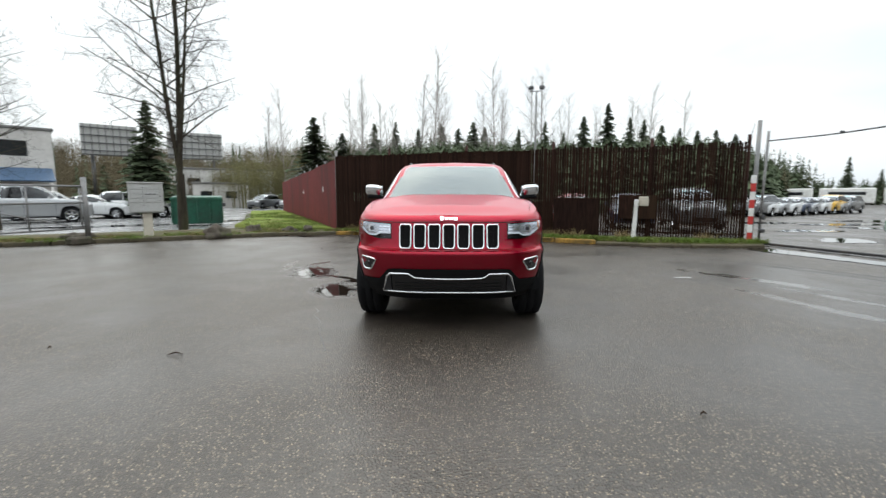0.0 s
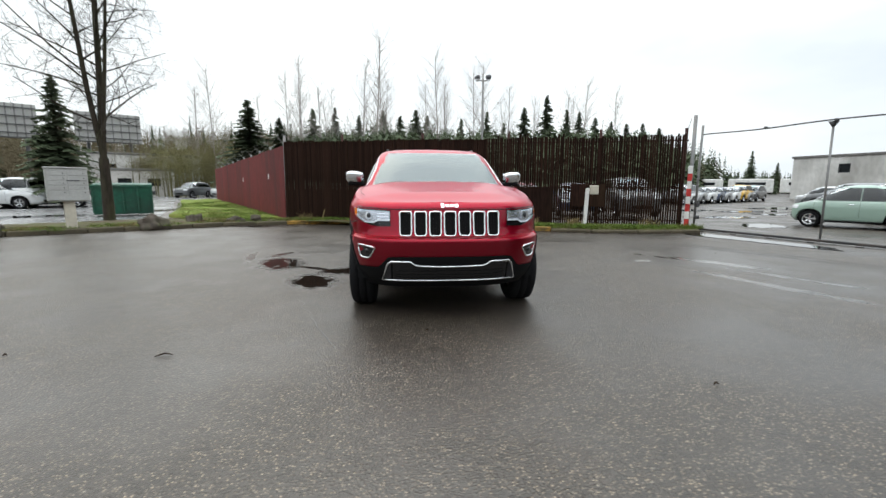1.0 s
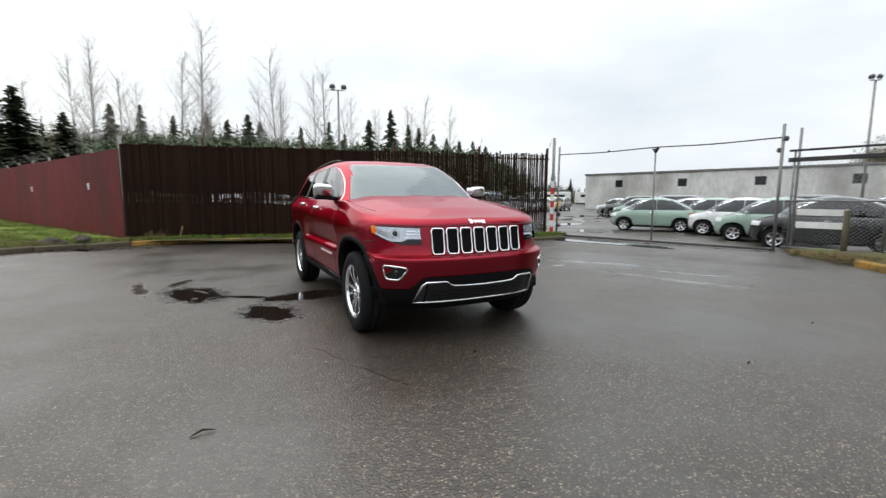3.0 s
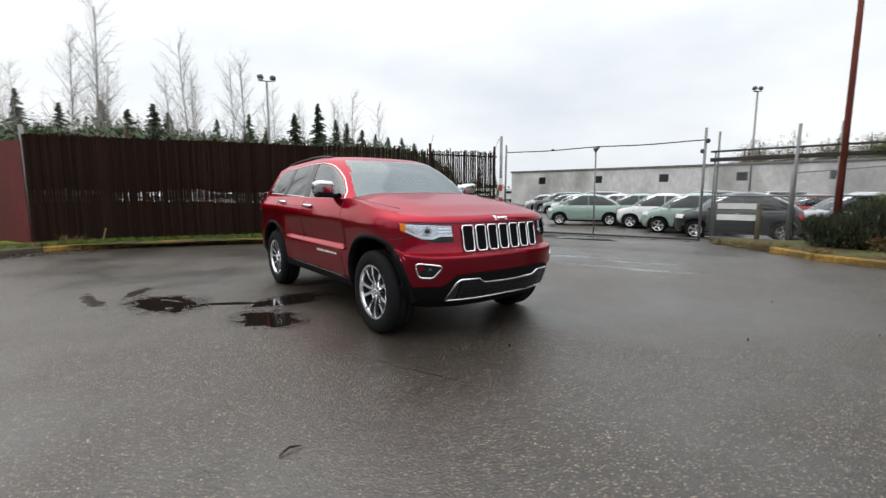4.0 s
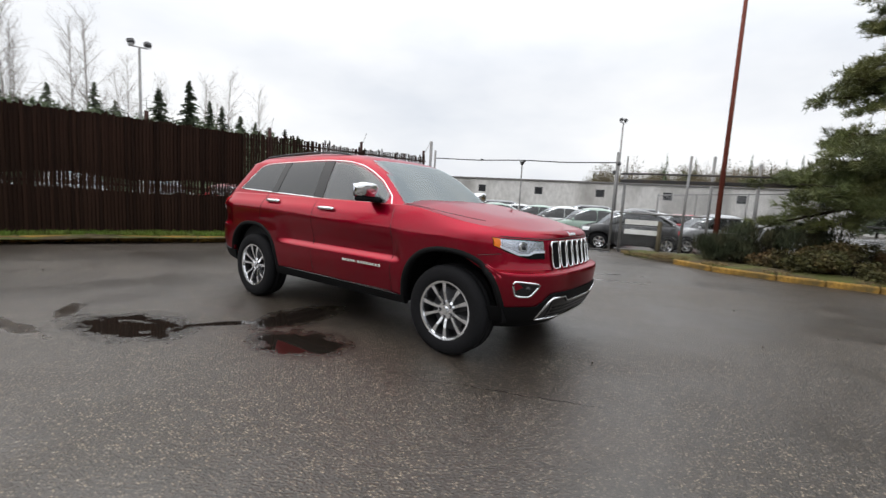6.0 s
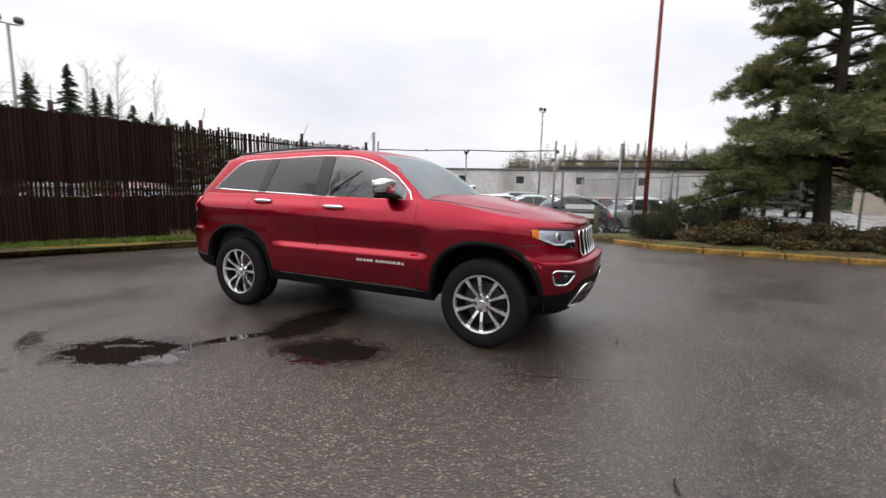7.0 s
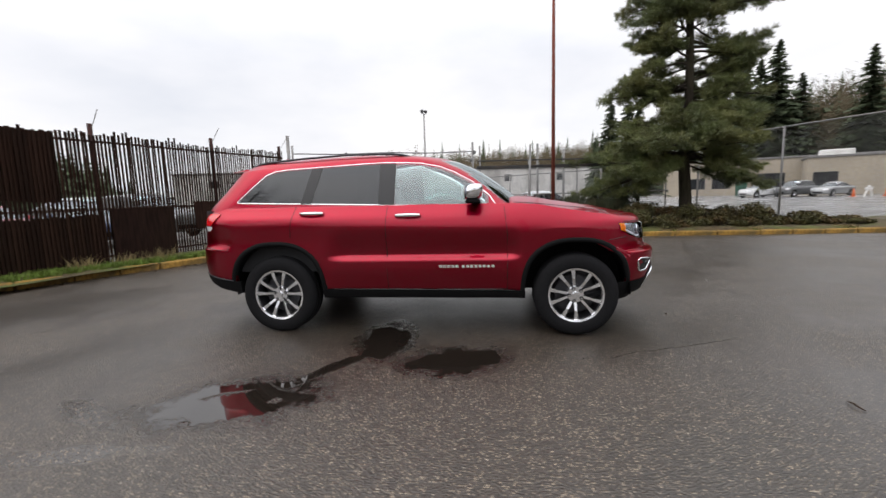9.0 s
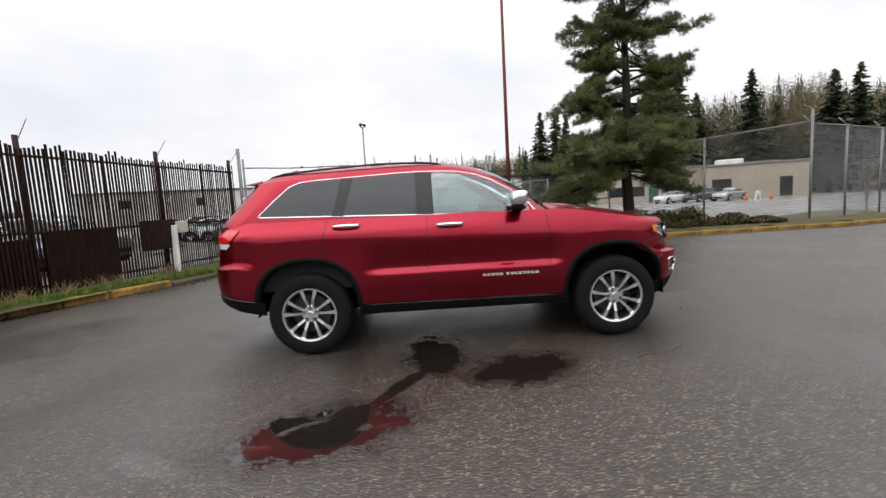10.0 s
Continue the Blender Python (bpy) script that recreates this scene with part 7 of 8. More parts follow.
def bare_tree(height, seed, spread=0.55, lead=2, depth=5, trunk_r=0.2, mat=None, fork=0.28, up=0.35, name="bare_tree", label="", sides=5, stubs=22):
    """A leafless tree: forked trunk, limbs, branches and fine twigs."""
    rnd = random.Random(seed)
    root = thing(name, (0, 0, 0), 0, label, "tree")
    wood, twig = Soup(), Soup()

    def grow(p, d, length, r, level):
        soup = wood if level < 2 else twig
        segs = 4 if level < 2 else 3
        pts = [p]
        for i in range(segs):
            d = (d + rand_dir(rnd) * (0.13 if level else 0.05) + Vector((0, 0, up * (0.10 if level else 0.05)))).normalized()
            q = pts[-1] + d * (length / segs)
            ra, rb = r * (1 - 0.62 * i / segs), r * (1 - 0.62 * (i + 1) / segs)
            soup.limb(pts[-1], q, ra, rb, sides if level < 2 else 3)
            pts.append(q)
        if level >= depth:
            return
        kids = rnd.randint(4, 6) if level else stubs
        for k in range(kids):
            t = (k + 0.6) / kids if level else fork + (1 - fork) * (k + rnd.random() * 0.6) / kids
            t = min(t, 0.98)
            i = min(int(t * segs), segs - 1)
            o = pts[i].lerp(pts[i + 1], t * segs - i)
            side = rand_dir(rnd)
            side = (side - d * side.dot(d)).normalized()
            nd = (d * (1 - spread) + side * spread + Vector((0, 0, up * 0.4))).normalized()
            nl = length * (rnd.uniform(0.26, 0.44) if level == 0 else rnd.uniform(0.38, 0.62)) * (1.0 - (0.62 * t if level == 0 else 0.3 * t))
            grow(o, nd, nl, max(0.004, r * (0.36 if level == 0 else 0.5) * (1 - 0.45 * t)), level + 1)

    for k in range(lead):
        a = 2 * math.pi * (k + rnd.random() * 0.5) / lead
        base = Vector((0, 0, -0.1))
        if lead == 1:
            grow(base, Vector((0, 0, 1)), height, trunk_r, 0)
        else:
            mid = Vector((0.02, 0.0, height * 0.17))
            if k == 0:
                wood.limb(base, mid, trunk_r * 1.25, trunk_r * 0.95, 10)
            grow(mid, Vector((0.10 * math.cos(a), 0.10 * math.sin(a), 1)).normalized(), height * (0.83 - 0.10 * k), trunk_r * (0.75 - 0.12 * k), 0)
    part("trunk", wood.mesh("trunk", mat or M_bark, True), None, root)
    part("crown", twig.mesh("crown", mat or M_bark), None, root)
    return root


def fir_tree(height, radius, seed, mat, label, name="fir_tree", droop=0.25, start=0.10):
    """A conifer: straight trunk and whorls of ragged drooping boughs."""
    rnd = random.Random(seed)
    root = thing(name, (0, 0, 0), 0, label, "tree")
    wood, green = Soup(), Soup()
    wood.limb(Vector((0, 0, -0.2)), Vector((0, 0, height * 0.98)), height * 0.018, 0.02, 8)
    count = int(height * 38)
    for i in range(count):
        t = ((i + rnd.random()) / count) ** 1.15
        z = height * (start + (1 - start) * t)
        a = rnd.uniform(0, 2 * math.pi)
        L = (radius * (1 - t) ** 0.95 * rnd.choice((0.45, 0.7, 0.9, 1.0, 1.12)) + 0.05) * rnd.uniform(0.85, 1.1)
        d = Vector((math.cos(a), math.sin(a), 0))
        side = Vector((-d.y, d.x, 0))
        tip = Vector((0, 0, z)) + d * L + Vector((0, 0, -droop * L + 0.05))
        org = Vector((0, 0, z + 0.10 * L))
        if L > 0.5:
            wood.limb(org, org.lerp(tip, 0.8), 0.02, 0.006, 3)
        n = max(4, int(L * 6))
        for j in range(n):
            s = (j + rnd.random()) / n
            p = org.lerp(tip, s)
            w = (0.06 + 0.14 * min(1.0, L) + 0.30 * L * (1 - s)) * rnd.uniform(0.6, 1.25)
            for sg in (-1, 1):
                e = p + side * sg * w + d * w * 0.55 + Vector((0, 0, -0.35 * w + rnd.uniform(-0.05, 0.05)))
                green.tri(p - d * 0.10 + Vector((0, 0, 0.08)), p + d * (0.16 + 0.35 * w) + Vector((0, 0, 0.02)), e + Vector((0, 0, rnd.uniform(-0.1, 0.12))))
    part("trunk", wood.mesh("trunk", M_bark, True), None, root)
    part("crown", green.mesh("crown", mat), None, root)
    return root


def big_pine(x, y, height):
    """The old pine by the fence: a bent trunk, heavy limbs and cushions of needles."""
    rnd = random.Random(17)
    root = thing("pine_tree", (x, y, 0.0), 0, "large old pine with layered green boughs beside the fence", "tree")
    wood, green = Soup(), Soup()
    path = [Vector((0, 0, -0.2)), Vector((0.05, 0.05, 1.0)), Vector((0.12, 0.12, 2.4)), Vector((0.30, -0.05, 4.0)), Vector((0.30, 0.0, 6.0)), Vector((0.25, 0.10, 8.0)), Vector((0.35, 0.0, 10.0)), Vector((0.3, 0.0, height))]
    rads = [0.23, 0.19, 0.165, 0.145, 0.12, 0.10, 0.07, 0.03]
    v, f = sweep(path, rads, 12)
    part("trunk", mesh_from("trunk", v, f, M_bark, smooth=True), None, root)

    def trunk_at(z):
        for a, b in zip(path, path[1:]):
            if a.z <= z <= b.z:
                return a.lerp(b, (z - a.z) / (b.z - a.z))
        return path[-1]

    def tuft(p, d, size):
        for _ in range(15):
            n = (rand_dir(rnd) * 0.85 + d * 0.7 + Vector((0, 0, 0.35))).normalized()
            s = rand_dir(rnd).cross(n)
            if s.length < 0.1:
                continue
            s.normalize()
            L = size * rnd.uniform(0.7, 1.25)
            o = p + rand_dir(rnd) * size * 0.35
            green.tri(o - s * 0.0095, o + s * 0.0095, o + n * L)

    def bough(o, d, L, level):
        """A limb that carries flat, upturned cushions along its outer part."""
        segs = 5
        p, dd = o, d
        r0 = 0.030 * L ** 0.8 if level == 0 else 0.012
        pts = [p]
        for i in range(segs):
            dd = (dd + rand_dir(rnd) * 0.16 + Vector((0, 0, 0.03 if i > 2 else -0.05))).normalized()
            q = p + dd * (L / segs)
            wood.limb(p, q, r0 * (1 - 0.8 * i / segs), r0 * (1 - 0.8 * (i + 1) / segs), 5 if level == 0 else 3)
            p = q
            pts.append(p)
        if level == 0:
            n = int(5 + L * 3.6)
            for k in range(n):
                s = 0.22 + 0.78 * (k + rnd.random()) / n
                i = min(int(s * segs), segs - 1)
                c = pts[i].lerp(pts[i + 1], s * segs - i)
                side = Vector((-d.y, d.x, 0)).normalized() * rnd.choice((-1, 1))
                nd = (d * 0.7 + side * rnd.uniform(0.35, 1.0) + Vector((0, 0, rnd.uniform(-0.05, 0.30)))).normalized()
                bough(c, nd, rnd.uniform(0.4, 0.85) * (0.6 + 0.22 * L) * (1.1 - 0.5 * s), 1)
        else:
            n = int(7 + L * 17)
            for k in range(n):
                s = 0.20 + 0.80 * ((k + rnd.random()) / n) ** 0.7
                i = min(int(s * segs), segs - 1)
                c = pts[i].lerp(pts[i + 1], s * segs - i)
                tuft(c + Vector((rnd.uniform(-0.17, 0.17), rnd.uniform(-0.17, 0.17), rnd.uniform(-0.07, 0.10))), dd, 0.15)

    # height, heading, half spread, length, rise, count: a low skirt, drooping arms to the north, long arms to the south, then the top
    tiers = ((1.9, 100, 24, 2.6, -0.08, 4), (2.2, 108, 45, 3.2, 0.0, 8), (2.6, 135, 80, 2.5, 0.04, 9), (3.1, 155, 90, 1.9, 0.10, 8), (3.6, 180, 95, 1.2, 0.25, 6), (2.2, -100, 40, 2.2, 0.02, 4), (2.5, -85, 22, 2.5, -0.30, 2),
             (3.9, -95, 45, 2.1, -0.02, 4), (4.5, -85, 45, 2.3, 0.08, 5), (4.8, 95, 36, 2.7, -0.12, 5), (5.2, 100, 34, 2.4, 0.0, 4), (5.1, -80, 38, 2.3, 0.18, 4), (5.8, 85, 42, 2.0, 0.05, 4), (5.9, -92, 26, 2.6, 0.02, 2),
             (6.3, -86, 10, 3.2, 0.0, 1), (6.4, 95, 45, 1.8, 0.10, 4), (6.8, -90, 42, 2.7, 0.06, 3), (7.1, 95, 60, 1.7, 0.15, 4), (7.6, -60, 120, 2.2, 0.15, 5), (8.3, 60, 170, 2.0, 0.18, 6), (9.0, -30, 170, 1.7, 0.2, 6),
             (9.8, 90, 170, 1.4, 0.25, 5), (10.5, 0, 170, 1.1, 0.3, 4), (11.2, 120, 170, 0.8, 0.35, 4), (3.2, -120, 60, 1.6, 0.05, 3), (4.3, 10, 70, 1.2, 0.05, 3), (5.6, 20, 80, 1.3, 0.1, 3), (6.6, 180, 80, 1.1, 0.15, 3))
    for z, az, half, L, rise, n in tiers:
        for k in range(n):
            a = az + half * (2 * (k + rnd.uniform(0.15, 0.85)) / n - 1)
            d = Vector((math.cos(radians(a)), math.sin(radians(a)), rise + rnd.uniform(-0.22, 0.34))).normalized()
            bough(trunk_at(z + rnd.uniform(-0.35, 0.35)), d, L * rnd.uniform(0.6, 1.12), 0)
    part("limb", wood.mesh("limb", M_bark, True), None, root)
    part("needles", green.mesh("needles", M_needle), None, root)
    return root


big_pine(10.3, -0.75, 11.8)


def leafy(name, x, y, rx, ry, h, count, leaf, mat, seed, label, z0=0.1, upright=False, category="shrub", group=""):
    """A shrub: thin stems and many small leaves, ragged in outline."""
    rnd = random.Random(seed)
    root = thing(name, (x, y, z0), 0, label, category, group=group)
    wood, green = Soup(), Soup()
    for _ in range(max(8, count // 60)):
        a, k = rnd.uniform(0, 6.28), rnd.random() ** 0.5
        top = Vector((rx * k * math.cos(a), ry * k * math.sin(a), h * (1 - 0.5 * k * k) * rnd.uniform(0.6, 1.0)))
        wood.limb(Vector((top.x * 0.35, top.y * 0.35, -0.05)), top, 0.012, 0.004, 3)
    lumps = [(rnd.uniform(-0.75, 0.75), rnd.uniform(-0.75, 0.75), rnd.uniform(0.25, 0.8), rnd.uniform(0.25, 0.5)) for _ in range(9)]
    for _ in range(count):
        lx, ly, lz, lr = rnd.choice(lumps)
        d = rand_dir(rnd) * rnd.random() ** 0.4 * lr
        p = Vector(((lx + d.x) * rx, (ly + d.y) * ry, max(0.02, (lz + d.z * 0.8) * h)))
        if upright:
            n = (Vector((0, 0, 1.3)) + rand_dir(rnd) * 0.6).normalized()
            s = rand_dir(rnd).cross(n).normalized()
            L = leaf * rnd.uniform(0.7, 1.4)
            green.tri(p - s * 0.010, p + s * 0.010, p + n * L)
        else:
            n, s = rand_dir(rnd), rand_dir(rnd)
            t = n.cross(s)
            if t.length < 0.1:
                continue
            t.normalize()
            s = t.cross(n)
            L = leaf * rnd.uniform(0.6, 1.3)
            green.quad(p - s * L * 0.3, p + t * L * 0.5, p + s * L * 0.7, p - t * L * 0.5)
    part("woody_base", wood.mesh("woody_base", M_bark), None, root)
    part("leaves", green.mesh("leaves", mat), None, root)
    return root


for i, (x, y, rx, ry, h) in enumerate(((9.6, 3.45, 0.75, 0.75, 0.8), (9.9, 2.5, 0.8, 0.9, 0.95), (10.5, 1.6, 0.8, 0.8, 1.1), (9.5, 2.9, 0.5, 0.5, 0.65))):
    leafy("broom_shrub", x, y, rx, ry, h, 3600, 0.16, M_shrub, 40 + i, "dense dark green broom shrub by the red pole", upright=True, group="broom shrubs by the kerb")
for i, (x, y, rx, ry, h) in enumerate(((9.3, 0.9, 1.0, 0.9, 0.70), (9.7, -0.6, 1.0, 1.0, 0.80), (9.4, -2.0, 0.9, 1.0, 0.72), (9.2, -3.3, 0.8, 0.9, 0.50), (8.8, 1.9, 0.7, 0.8, 0.6), (10.7, -1.6, 0.8, 0.9, 0.6), (9.0, -4.5, 0.6, 0.8, 0.26), (10.6, 0.6, 0.8, 0.9, 0.8), (8.7, -0.2, 0.6, 0.8, 0.4), (8.6, -1.4, 0.6, 0.8, 0.38), (8.6, 0.9, 0.6, 0.8, 0.45))):
    leafy("low_shrub", x, y, rx, ry, h, 4200, 0.060, M_ivy, 60 + i, "low ochre and brown-green shrub in the planting bed", group="low shrubs in the bed")
bt = bare_tree(2.1, 91, 0.6, 3, 3, 0.025, M_bark_pale, 0.1, 0.2, "bare_shrub", "leafless twiggy shrub behind the fence", 3, 10)
bt.matrix_basis = pose(10.4, -9.6, 0.1)


def tufts(name, spots, count, h, mat, seed, label):
    """Grass: many narrow blades over given discs."""
    rnd = random.Random(seed)
    g = Soup()
    for _ in range(count):
        x, y, r, z = rnd.choice(spots)
        a, k = rnd.uniform(0, 6.28), r * rnd.random() ** 0.5
        p = Vector((x + k * math.cos(a), y + k * math.sin(a), z))
        n = (Vector((0, 0, 1)) + rand_dir(rnd) * 0.55).normalized()
        s = Vector((math.cos(a * 3), math.sin(a * 3), 0))
        L = h * rnd.uniform(0.4, 1.3)
        mid = p + n * L * 0.6
        g.quad(p - s * 0.006, p + s * 0.006, mid + s * 0.004, mid - s * 0.004)
        g.tri(mid - s * 0.004, mid + s * 0.004, p + n * L + Vector((n.x, n.y, -0.1)) * L * 0.4)
    ob = new(name, g.mesh(name, mat))
    return tagged(ob, label, "grass", kind="stuff")


verge = []
for (x0, y0), (x1, y1) in zip(KERB_NORTH[4:], KERB_NORTH[5:]):
    for t in np.linspace(0, 1, 5):
        verge.append((x0 + (x1 - x0) * t, y0 + (y1 - y0) * t + 0.36, 0.34, 0.11))
tufts("verge_grass", [s for s in verge if s[0] > -4.4], 16000, 0.12, M_grass, 3, "short green grass along the foot of the fence")
tufts("dry_verge_grass", [(2.6, 13.0, 0.35, 0.1), (3.2, 12.7, 0.3, 0.1), (1.9, 13.3, 0.25, 0.1), (-3.9, 15.0, 0.3, 0.1), (4.5, 12.4, 0.2, 0.1), (6.6, 12.0, 0.3, 0.1)], 700, 0.27, M_drygrass, 4, "tall dry grass by the slat fence")
tufts("lawn_grass", [(-6.4 - 0.5 * i, 16.4 + 1.0 * i, 1.3, 0.13) for i in range(16)] + [(-8.0 - 0.5 * i, 17.5 + i, 1.2, 0.13) for i in range(12)], 16000, 0.09, M_grass, 5, "bright green lawn grass")
tufts("verge_weeds", [(x, y + 0.5, 0.5, 0.10) for x, y in KERB_NORTH[:6]] + [(-6.8, 14.6, 0.8, 0.1)], 5000, 0.10, M_drygrass, 6, "dry grass and weeds behind the kerb")
tufts("west_verge_grass", [(x + dx, y + 0.55 + dx * 0.2, 0.55, 0.10) for x, y in KERB_NORTH[1:6] for dx in (-0.6, 0.0, 0.6)] + [(-6.6, 15.2, 0.9, 0.11), (-5.6, 15.3, 0.6, 0.11), (-7.6, 15.6, 0.9, 0.11)], 11000, 0.09, M_grass, 16, "short green grass on the verge behind the kerb")
tufts("bed_grass", [(x + 0.38, y, 0.28, 0.10) for x, y in KERB_EAST[:7]] + [(9.2, 5.0, 0.4, 0.08), (9.6, 5.6, 0.3, 0.05), (9.0, 4.4, 0.4, 0.1)], 5000, 0.10, M_drygrass, 8, "dry grass along the yellow kerb")
tufts("bed_moss", [(x + 0.3, y, 0.22, 0.10) for x, y in KERB_EAST[:7]], 2500, 0.06, M_grass, 9, "green grass along the yellow kerb")

# litter of leaves along the kerb foot
rnd = random.Random(12)
lit = Soup()
for _ in range(1500):
    i = rnd.randrange(len(KERB_NORTH) - 1)
    (x0, y0), (x1, y1) = KERB_NORTH[i], KERB_NORTH[i + 1]
    t = rnd.random()
    p = Vector((x0 + (x1 - x0) * t + rnd.gauss(0, 0.05), y0 + (y1 - y0) * t - 0.10 - abs(rnd.gauss(0, 0.13)) * (1 + 1.5 * max(0, noise.noise(Vector((x0 + t, 3, 0))))), 0.006))
    a, s = rnd.uniform(0, 6.28), rnd.uniform(0.012, 0.035)
    u, w = Vector((math.cos(a), math.sin(a), 0.3)) * s, Vector((-math.sin(a), math.cos(a), 0.0)) * s * 0.6
    lit.quad(p - u, p + w, p + u + Vector((0, 0, 0.008)), p - w)
for _ in range(700):
    a, r = rnd.uniform(0, 6.28), abs(rnd.gauss(0, 1))
    p = Vector((-5.3 + 0.75 * r * math.cos(a), 13.75 + 0.16 * r * math.sin(a) - 0.12 * math.cos(a), rnd.uniform(0.005, 0.03)))
    s = rnd.uniform(0.015, 0.04)
    u, w = Vector((math.cos(a * 5), math.sin(a * 5), 0.35)) * s, Vector((-math.sin(a * 5), math.cos(a * 5), 0.0)) * s * 0.6
    lit.quad(p - u, p + w, p + u + Vector((0, 0, 0.012)), p - w)
tagged(new("leaf_litter", lit.mesh("leaf_litter", M_leaf)), "dark wet leaf litter along the kerb", "leaf litter", kind="stuff")

# trees on the yard's edge and beyond the fences
street_tree = bare_tree(12.5, 23, 0.76, 3, 4, 0.145, M_bark, 0.12, 0.30, "bare_tree", "large leafless tree with mossy bark behind the mailbox", 7, 17)
street_tree.matrix_basis = pose(-10.7, 15.8, 0.05, 0, 0, 70)
copy_thing(street_tree, pose(-18.3, 15.9, 0, 0, 0, 200) @ Matrix.Scale(0.72, 4))
west_tree = copy_thing(street_tree, pose(-17.0, 4.0, 0, 0, 0, 310) @ Matrix.Scale(0.9, 4))
west_tree["label"] = "large leafless tree on the far side of the yard"

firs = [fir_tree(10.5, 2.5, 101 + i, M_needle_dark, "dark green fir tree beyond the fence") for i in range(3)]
birches = [bare_tree(18.0, 201 + i, 0.60, 1 + (i == 1), 3, 0.15, M_bark_pale, 0.25, 0.45, "bare_birch", "tall slender leafless tree beyond the fence", 4, 30) for i in range(3)]
used = set()


def plant(protos, k, x, y, h, base, rz, z0=0.0, wide=1.0):
    s = h / base
    m = pose(x, y, z0, 0, 0, rz) @ Matrix.Diagonal((s * wide, s * wide, s, 1))
    p = protos[k % len(protos)]
    if p.name not in used:
        used.add(p.name)
        p.matrix_basis = m
        return p
    return copy_thing(p, m @ Matrix.Diagonal((1 / p.scale.x, 1 / p.scale.y, 1 / p.scale.z, 1)))


def polar(az, d, eye=(0.0, 0.0)):
    return eye[0] + d * math.sin(radians(az)), eye[1] + d * math.cos(radians(az))


k = 0
for az, top, d, w in ((-19.2, 9.8, 52, 1.7), (-15.8, 8.0, 55, 1.6), (-11.7, 9.3, 72, 1.1), (-9.0, 9.6, 78, 0.9), (-3.0, 9.4, 70, 1.2), (-0.8, 8.8, 74, 1.2), (1.2, 9.6, 66, 1.3), (2.6, 8.9, 70, 1.2), (7.0, 8.6, 62, 0.9),
                      (10.3, 9.4, 60, 0.9), (15.0, 9.8, 52, 1.2), (17.8, 11.1, 52, 1.0), (20.3, 9.4, 58, 0.9), (21.8, 9.0, 62, 1.0), (23.7, 8.3, 62, 1.2), (25.6, 7.8, 66, 1.0), (27.4, 7.4, 70, 1.2), (29.2, 7.4, 70, 1.1), (31.0, 6.8, 76, 1.2),
                      (-36.9, 10.2, 34, 1.25), (40.3, 3.9, 110, 0.9), (42.6, 2.6, 120, 1.0), (-6.0, 8.8, 80, 1.0), (12.6, 8.0, 70, 1.0)):
    x, y = polar(az, d)
    plant(firs, k, x, y, 1.28 + d * math.tan(radians(top)), 10.5, 53 * k, 0.0, w)
    k += 1
for az, top, d in ((-22.7, 13.6, 60), (-13.2, 15.8, 62), (-14.6, 13.5, 66), (-11.0, 12.5, 66), (-9.7, 12.3, 70), (-4.2, 19.0, 58), (-5.8, 15.5, 64), (-3.0, 15.0, 66), (4.1, 17.2, 58), (2.9, 13.5, 64), (5.0, 14.0, 66), (8.8, 14.6, 60), (9.8, 15.6, 62), (12.8, 13.0, 62), (20.0, 12.0, 66), (22.2, 13.0, 62),
                   (21.4, 11.0, 70), (26.3, 11.8, 66), (-24.4, 11.5, 70), (16.6, 11.5, 70), (-17.5, 11.0, 72)):
    x, y = polar(az, d)
    plant(birches, k, x, y, 1.28 + d * math.tan(radians(top * 0.95)), 18.0, 37 * k, 0.0, 0.72)
    k += 1
# firs and bare trees to the south-east
for az, top, d, w in ((119.4, 14.2, 84, 1.15), (116.6, 13.7, 86, 1.1), (118.0, 12.6, 90, 1.2), (121.4, 10.8, 86, 1.1), (126.4, 12.2, 84, 1.1), (133.0, 10.8, 84, 1.2), (134.8, 11.0, 86, 1.1), (128.6, 8.6, 90, 1.3), (137.0, 9.6, 84, 1.2), (103.4, 11.0, 46, 1.0), (105.3, 11.3, 46, 1.0), (106.6, 10.0, 47, 1.1), (101.6, 6.4, 60, 0.9), (112.0, 11.5, 84, 1.1), (97.5, 4.5, 90, 1.2), (92.0, 3.6, 110, 1.2)):
    x, y = polar(az, d, (-4.6, 5.5))
    plant(firs, k, x, y, 1.28 + d * math.tan(radians(top)), 10.5, 71 * k, 0.0, w)
    k += 1


def fuzzy_crown(soup, rnd, base, h, wide, count, width):
    """The bare crown of a far tree: a haze of short twigs in an egg-shaped space."""
    for _ in range(count):
        d = rand_dir(rnd) * rnd.random() ** 0.45
        q = base + Vector((d.x * h * 0.21 * wide, d.y * h * 0.21 * wide, h * (0.58 + 0.42 * d.z)))
        e = (Vector((d.x, d.y, 0.25)) + rand_dir(rnd)).normalized() * h * rnd.uniform(0.03, 0.075)
        s = rand_dir(rnd) * width
        soup.tri(q - s, q + s, q + e)


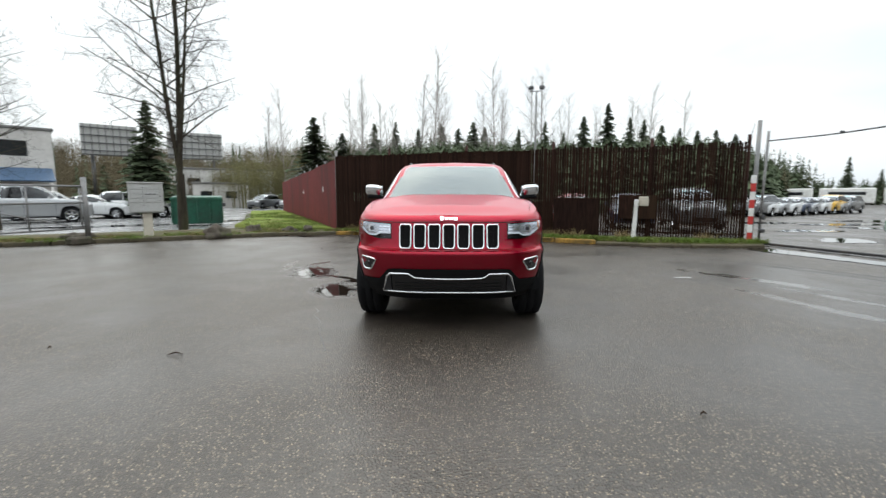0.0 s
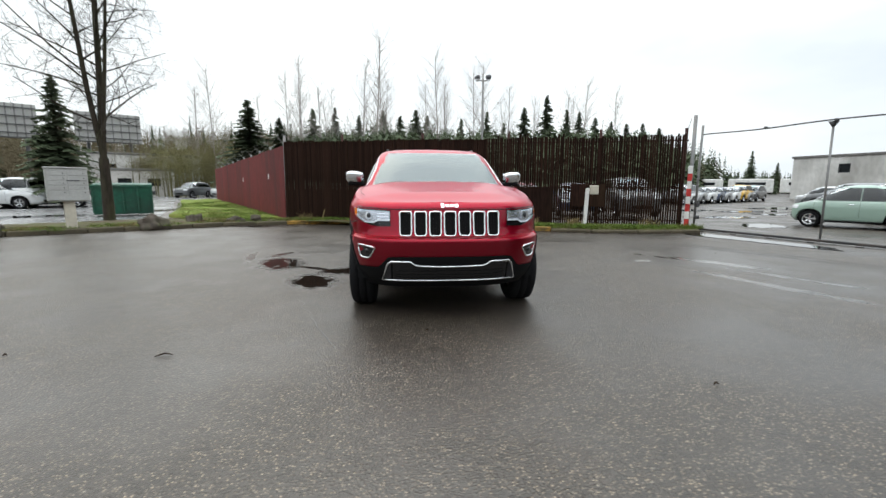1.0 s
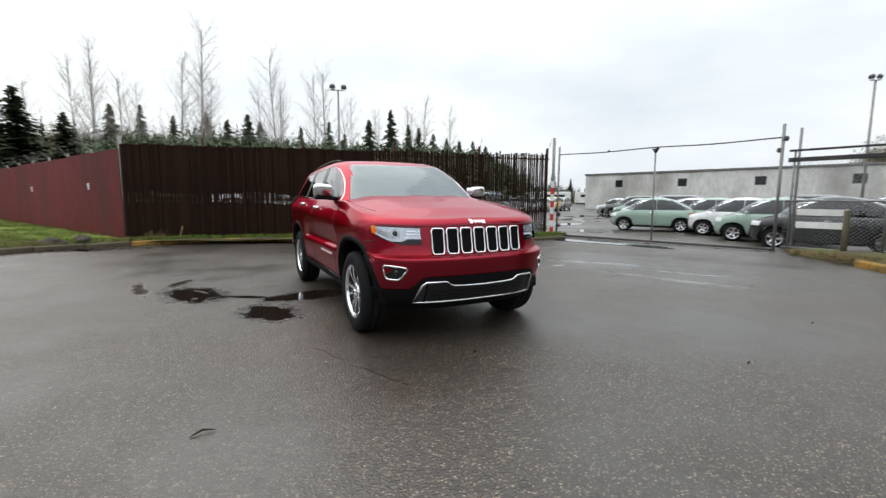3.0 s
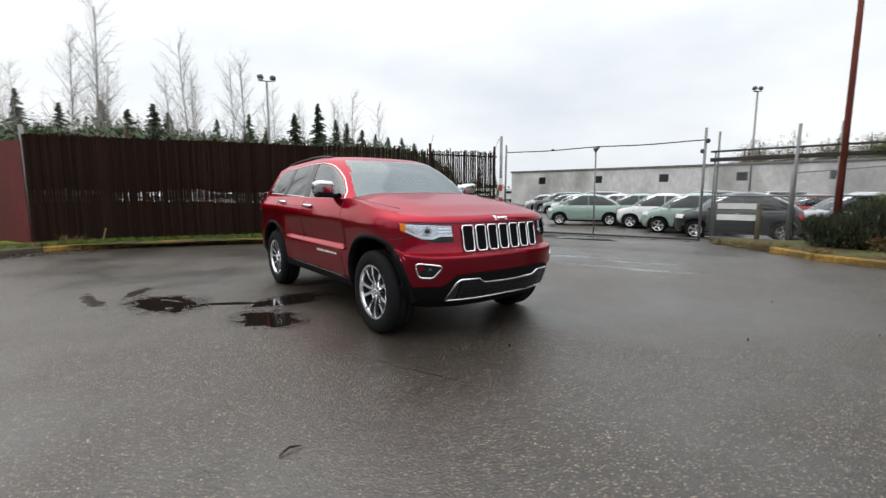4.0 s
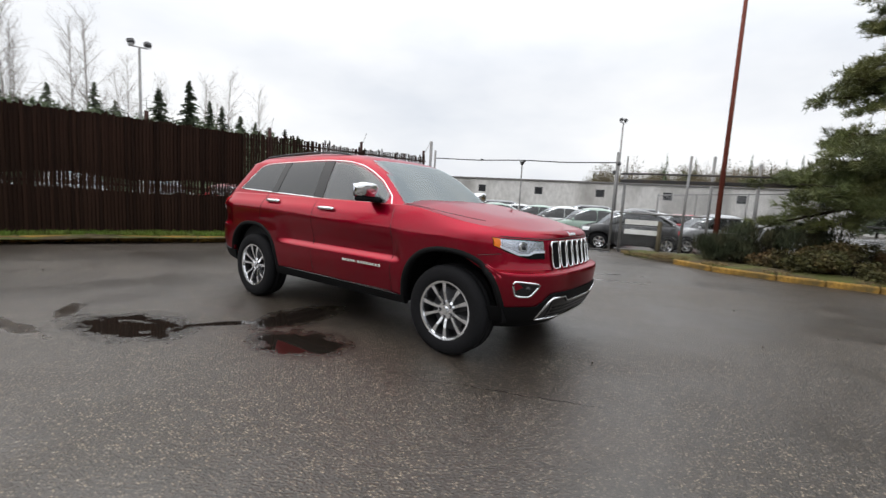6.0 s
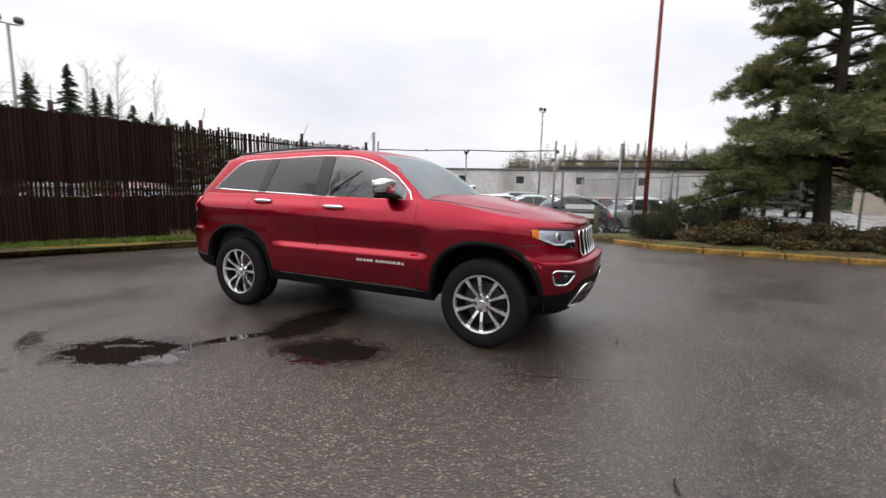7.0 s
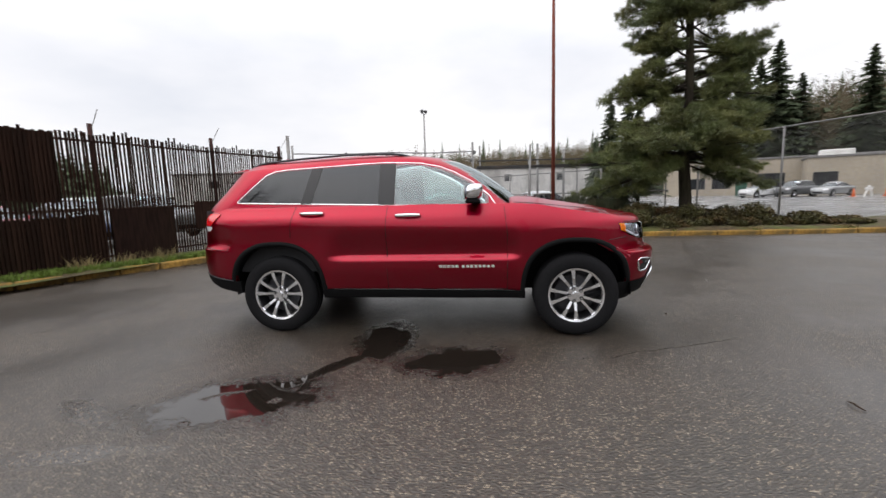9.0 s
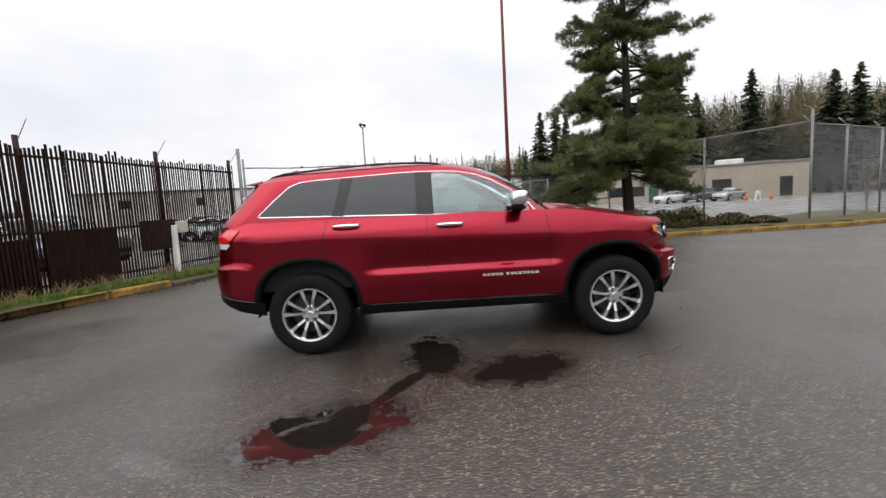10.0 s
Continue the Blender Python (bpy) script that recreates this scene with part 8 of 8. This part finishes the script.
def woods(name, az0, az1, d0, d1, top, count, seed, conifer, label, mat_bare=None, width=1.0, least=0.62):
    """Woods far off: many small rough trees in one mass; top gives the skyline's angle by azimuth."""
    rnd = random.Random(seed)
    bare, dark = Soup(), Soup()
    for _ in range(count):
        az, d = rnd.uniform(az0, az1), d0 + (d1 - d0) * rnd.random()
        x, y = polar(az, d)
        h = max(2.0, 1.28 + d * math.tan(radians(lerp(top, az)))) * rnd.uniform(least, 1.0)
        base = Vector((x, y, 0))
        if rnd.random() < conifer:
            r = h * 0.20 * width
            for i in range(80):
                t = rnd.random() ** 0.8
                a = rnd.uniform(0, 6.28)
                q = base + Vector((0, 0, h * t))
                L = r * (1.05 - t) * rnd.uniform(0.5, 1.1)
                e = Vector((math.cos(a), math.sin(a), -0.25)) * L
                s = Vector((-math.sin(a), math.cos(a), 0)) * L * 0.42
                dark.tri(q + Vector((0, 0, 0.05 * h * (1 - t) + 0.15)), q + e + s, q + e - s + Vector((0, 0, rnd.uniform(-0.2, 0.2))))
        else:
            bare.limb(base, base + Vector((rnd.uniform(-0.4, 0.4), rnd.uniform(-0.4, 0.4), h * 0.9)), 0.07, 0.02, 3)
            fuzzy_crown(bare, rnd, base, h, width, 250, 0.028)
    if bare.f:
        tagged(new(name, bare.mesh(name, mat_bare or M_twig)), label, "woods", kind="stuff")
    if dark.f:
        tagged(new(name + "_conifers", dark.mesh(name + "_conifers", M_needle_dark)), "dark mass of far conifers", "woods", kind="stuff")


woods("street_woods", -36, -12, 80, 108, [(-36, 4.0), (-27, 4.8), (-20, 6.2), (-12, 6.6)], 420, 31, 0.0, "olive brown leafless trees beyond the street")
woods("fence_end_trees", -31, -19.5, 58, 74, [(-31, 4.6), (-25, 6.4), (-19.5, 7.0)], 110, 33, 0.0, "olive willow trees past the end of the red fence", mat_bare=M_olive, width=1.7)
woods("far_woods", -19, 36, 78, 105, [(-22, 7.6), (-8, 8.0), (-3, 9.2), (2, 8.8), (6, 7.6), (10, 6.8), (20, 6.4), (28, 6.0), (33, 5.0), (36, 3.0)], 780, 1, 0.4, "brown leafless woods far beyond the fence")
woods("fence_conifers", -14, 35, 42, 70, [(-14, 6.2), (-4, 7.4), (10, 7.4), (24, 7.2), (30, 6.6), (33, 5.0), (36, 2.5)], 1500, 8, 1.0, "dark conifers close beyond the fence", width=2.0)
woods("west_woods", -62, -28, 60, 120, [(-62, 5.0), (-45, 4.5), (-28, 5.2)], 420, 2, 0.05, "brown leafless woods behind the street")
woods("lot_edge_woods", 30, 48, 115, 150, [(30, 6.2), (35, 5.4), (37.2, 4.2), (39, 2.2), (48, 1.0)], 300, 3, 0.85, "far low line of trees beyond the car park")


def hill(name, az0, az1, d0, d1, top, label, bare, seed, count):
    """A rising slope with woods on it."""
    n, m = 36, 8
    verts = []
    for j in range(m + 1):
        for i in range(n + 1):
            az, t = az0 + (az1 - az0) * i / n, j / m
            d = d0 + (d1 - d0) * t
            x, y = polar(az, d)
            edge = ease((az - az0) / 10) * ease((az1 - az) / 10)
            verts.append((x, y, -0.3 + ease(t) * edge * (d1 * math.tan(radians(lerp(top, az)))) * (1 + 0.06 * noise.noise(Vector((x * 0.03, y * 0.03, seed))))))
    ob = new(name, mesh_from(name, verts, grid_faces(m + 1, n + 1), M_hill, smooth=True))
    tagged(ob, label, "hill", kind="structure")
    rnd = random.Random(seed)
    soup, dark = Soup(), Soup()
    for _ in range(count):
        i, j = rnd.uniform(0, n - 1.01), rnd.uniform(0, m - 0.01)
        a = Vector(verts[int(j) * (n + 1) + int(i)])
        b = Vector(verts[(int(j) + 1) * (n + 1) + int(i) + 1])
        base = Vector((a.x + (b.x - a.x) * rnd.random(), a.y + (b.y - a.y) * rnd.random(), min(a.z, b.z)))
        h = rnd.uniform(7, 13)
        if rnd.random() < bare:
            soup.limb(base, base + Vector((0, 0, h)), 0.10, 0.03, 3)
            fuzzy_crown(soup, rnd, base, h, 1.3, 330, 0.070)
        else:
            for _ in range(110):
                t, an = rnd.random() ** 0.7, rnd.uniform(0, 6.28)
                q = base + Vector((0, 0, h * 1.2 * t))
                L = h * 0.22 * (1.05 - t) * rnd.uniform(0.5, 1.1)
                e = Vector((math.cos(an), math.sin(an), -0.25)) * L
                s = Vector((-math.sin(an), math.cos(an), 0)) * L * 0.24
                dark.tri(q + Vector((0, 0, 0.1 * h)), q + e + s, q + e - s)
    tagged(new(name + "_woods", soup.mesh(name + "_woods", M_twig)), "brown leafless woods on the hillside", "woods", kind="stuff")
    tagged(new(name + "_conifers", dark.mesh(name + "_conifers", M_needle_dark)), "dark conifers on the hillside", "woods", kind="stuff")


hill("hill_north", -60, 12, 120, 210, [(-60, 3.0), (-25, 4.2), (0, 4.6), (12, 2)], "low brown wooded hill behind the street", 0.97, 5, 1300)
hill("hill_south", 70, 190, 95, 190, [(84, 2.2), (92, 2.8), (100, 3.2), (115, 5.5), (125, 8.0), (130, 8.2), (137, 6.0), (150, 6.0), (190, 4)], "brown wooded hillside beyond the buildings", 0.95, 6, 2900)
woods("slope_woods", 113, 150, 78, 110, [(113, 8.5), (119, 11.5), (126, 12.0), (132, 11.0), (138, 9.0), (150, 8.0)], 900, 9, 0.05, "tall brown leafless trees on the slope")
# out of view: woods added to close the yard's south side against the sky
woods("yard_south_woods", 146, 200, 45, 70, [(146, 9.5), (170, 10.5), (200, 9.0)], 380, 17, 0.5, "unseen mixed woods added south of the yard", width=1.6)
# unseen woods and a building, added to close the west side and darken reflections
woods("yard_west_woods", 190, 296, 34, 60, [(190, 6.0), (250, 6.5), (290, 7.0), (320, 6.0)], 520, 7, 0.12, "unseen leafless and evergreen woods added west of the yard")
building("west_store", (-30.0, -16.0), (-30.0, 14.0), 10, 4.2, M_wall_tan, "unseen plain low building added on the west side of the yard", openings=[(4 + 5 * i, 1.0, 2.0, 1.4) for i in range(5)])
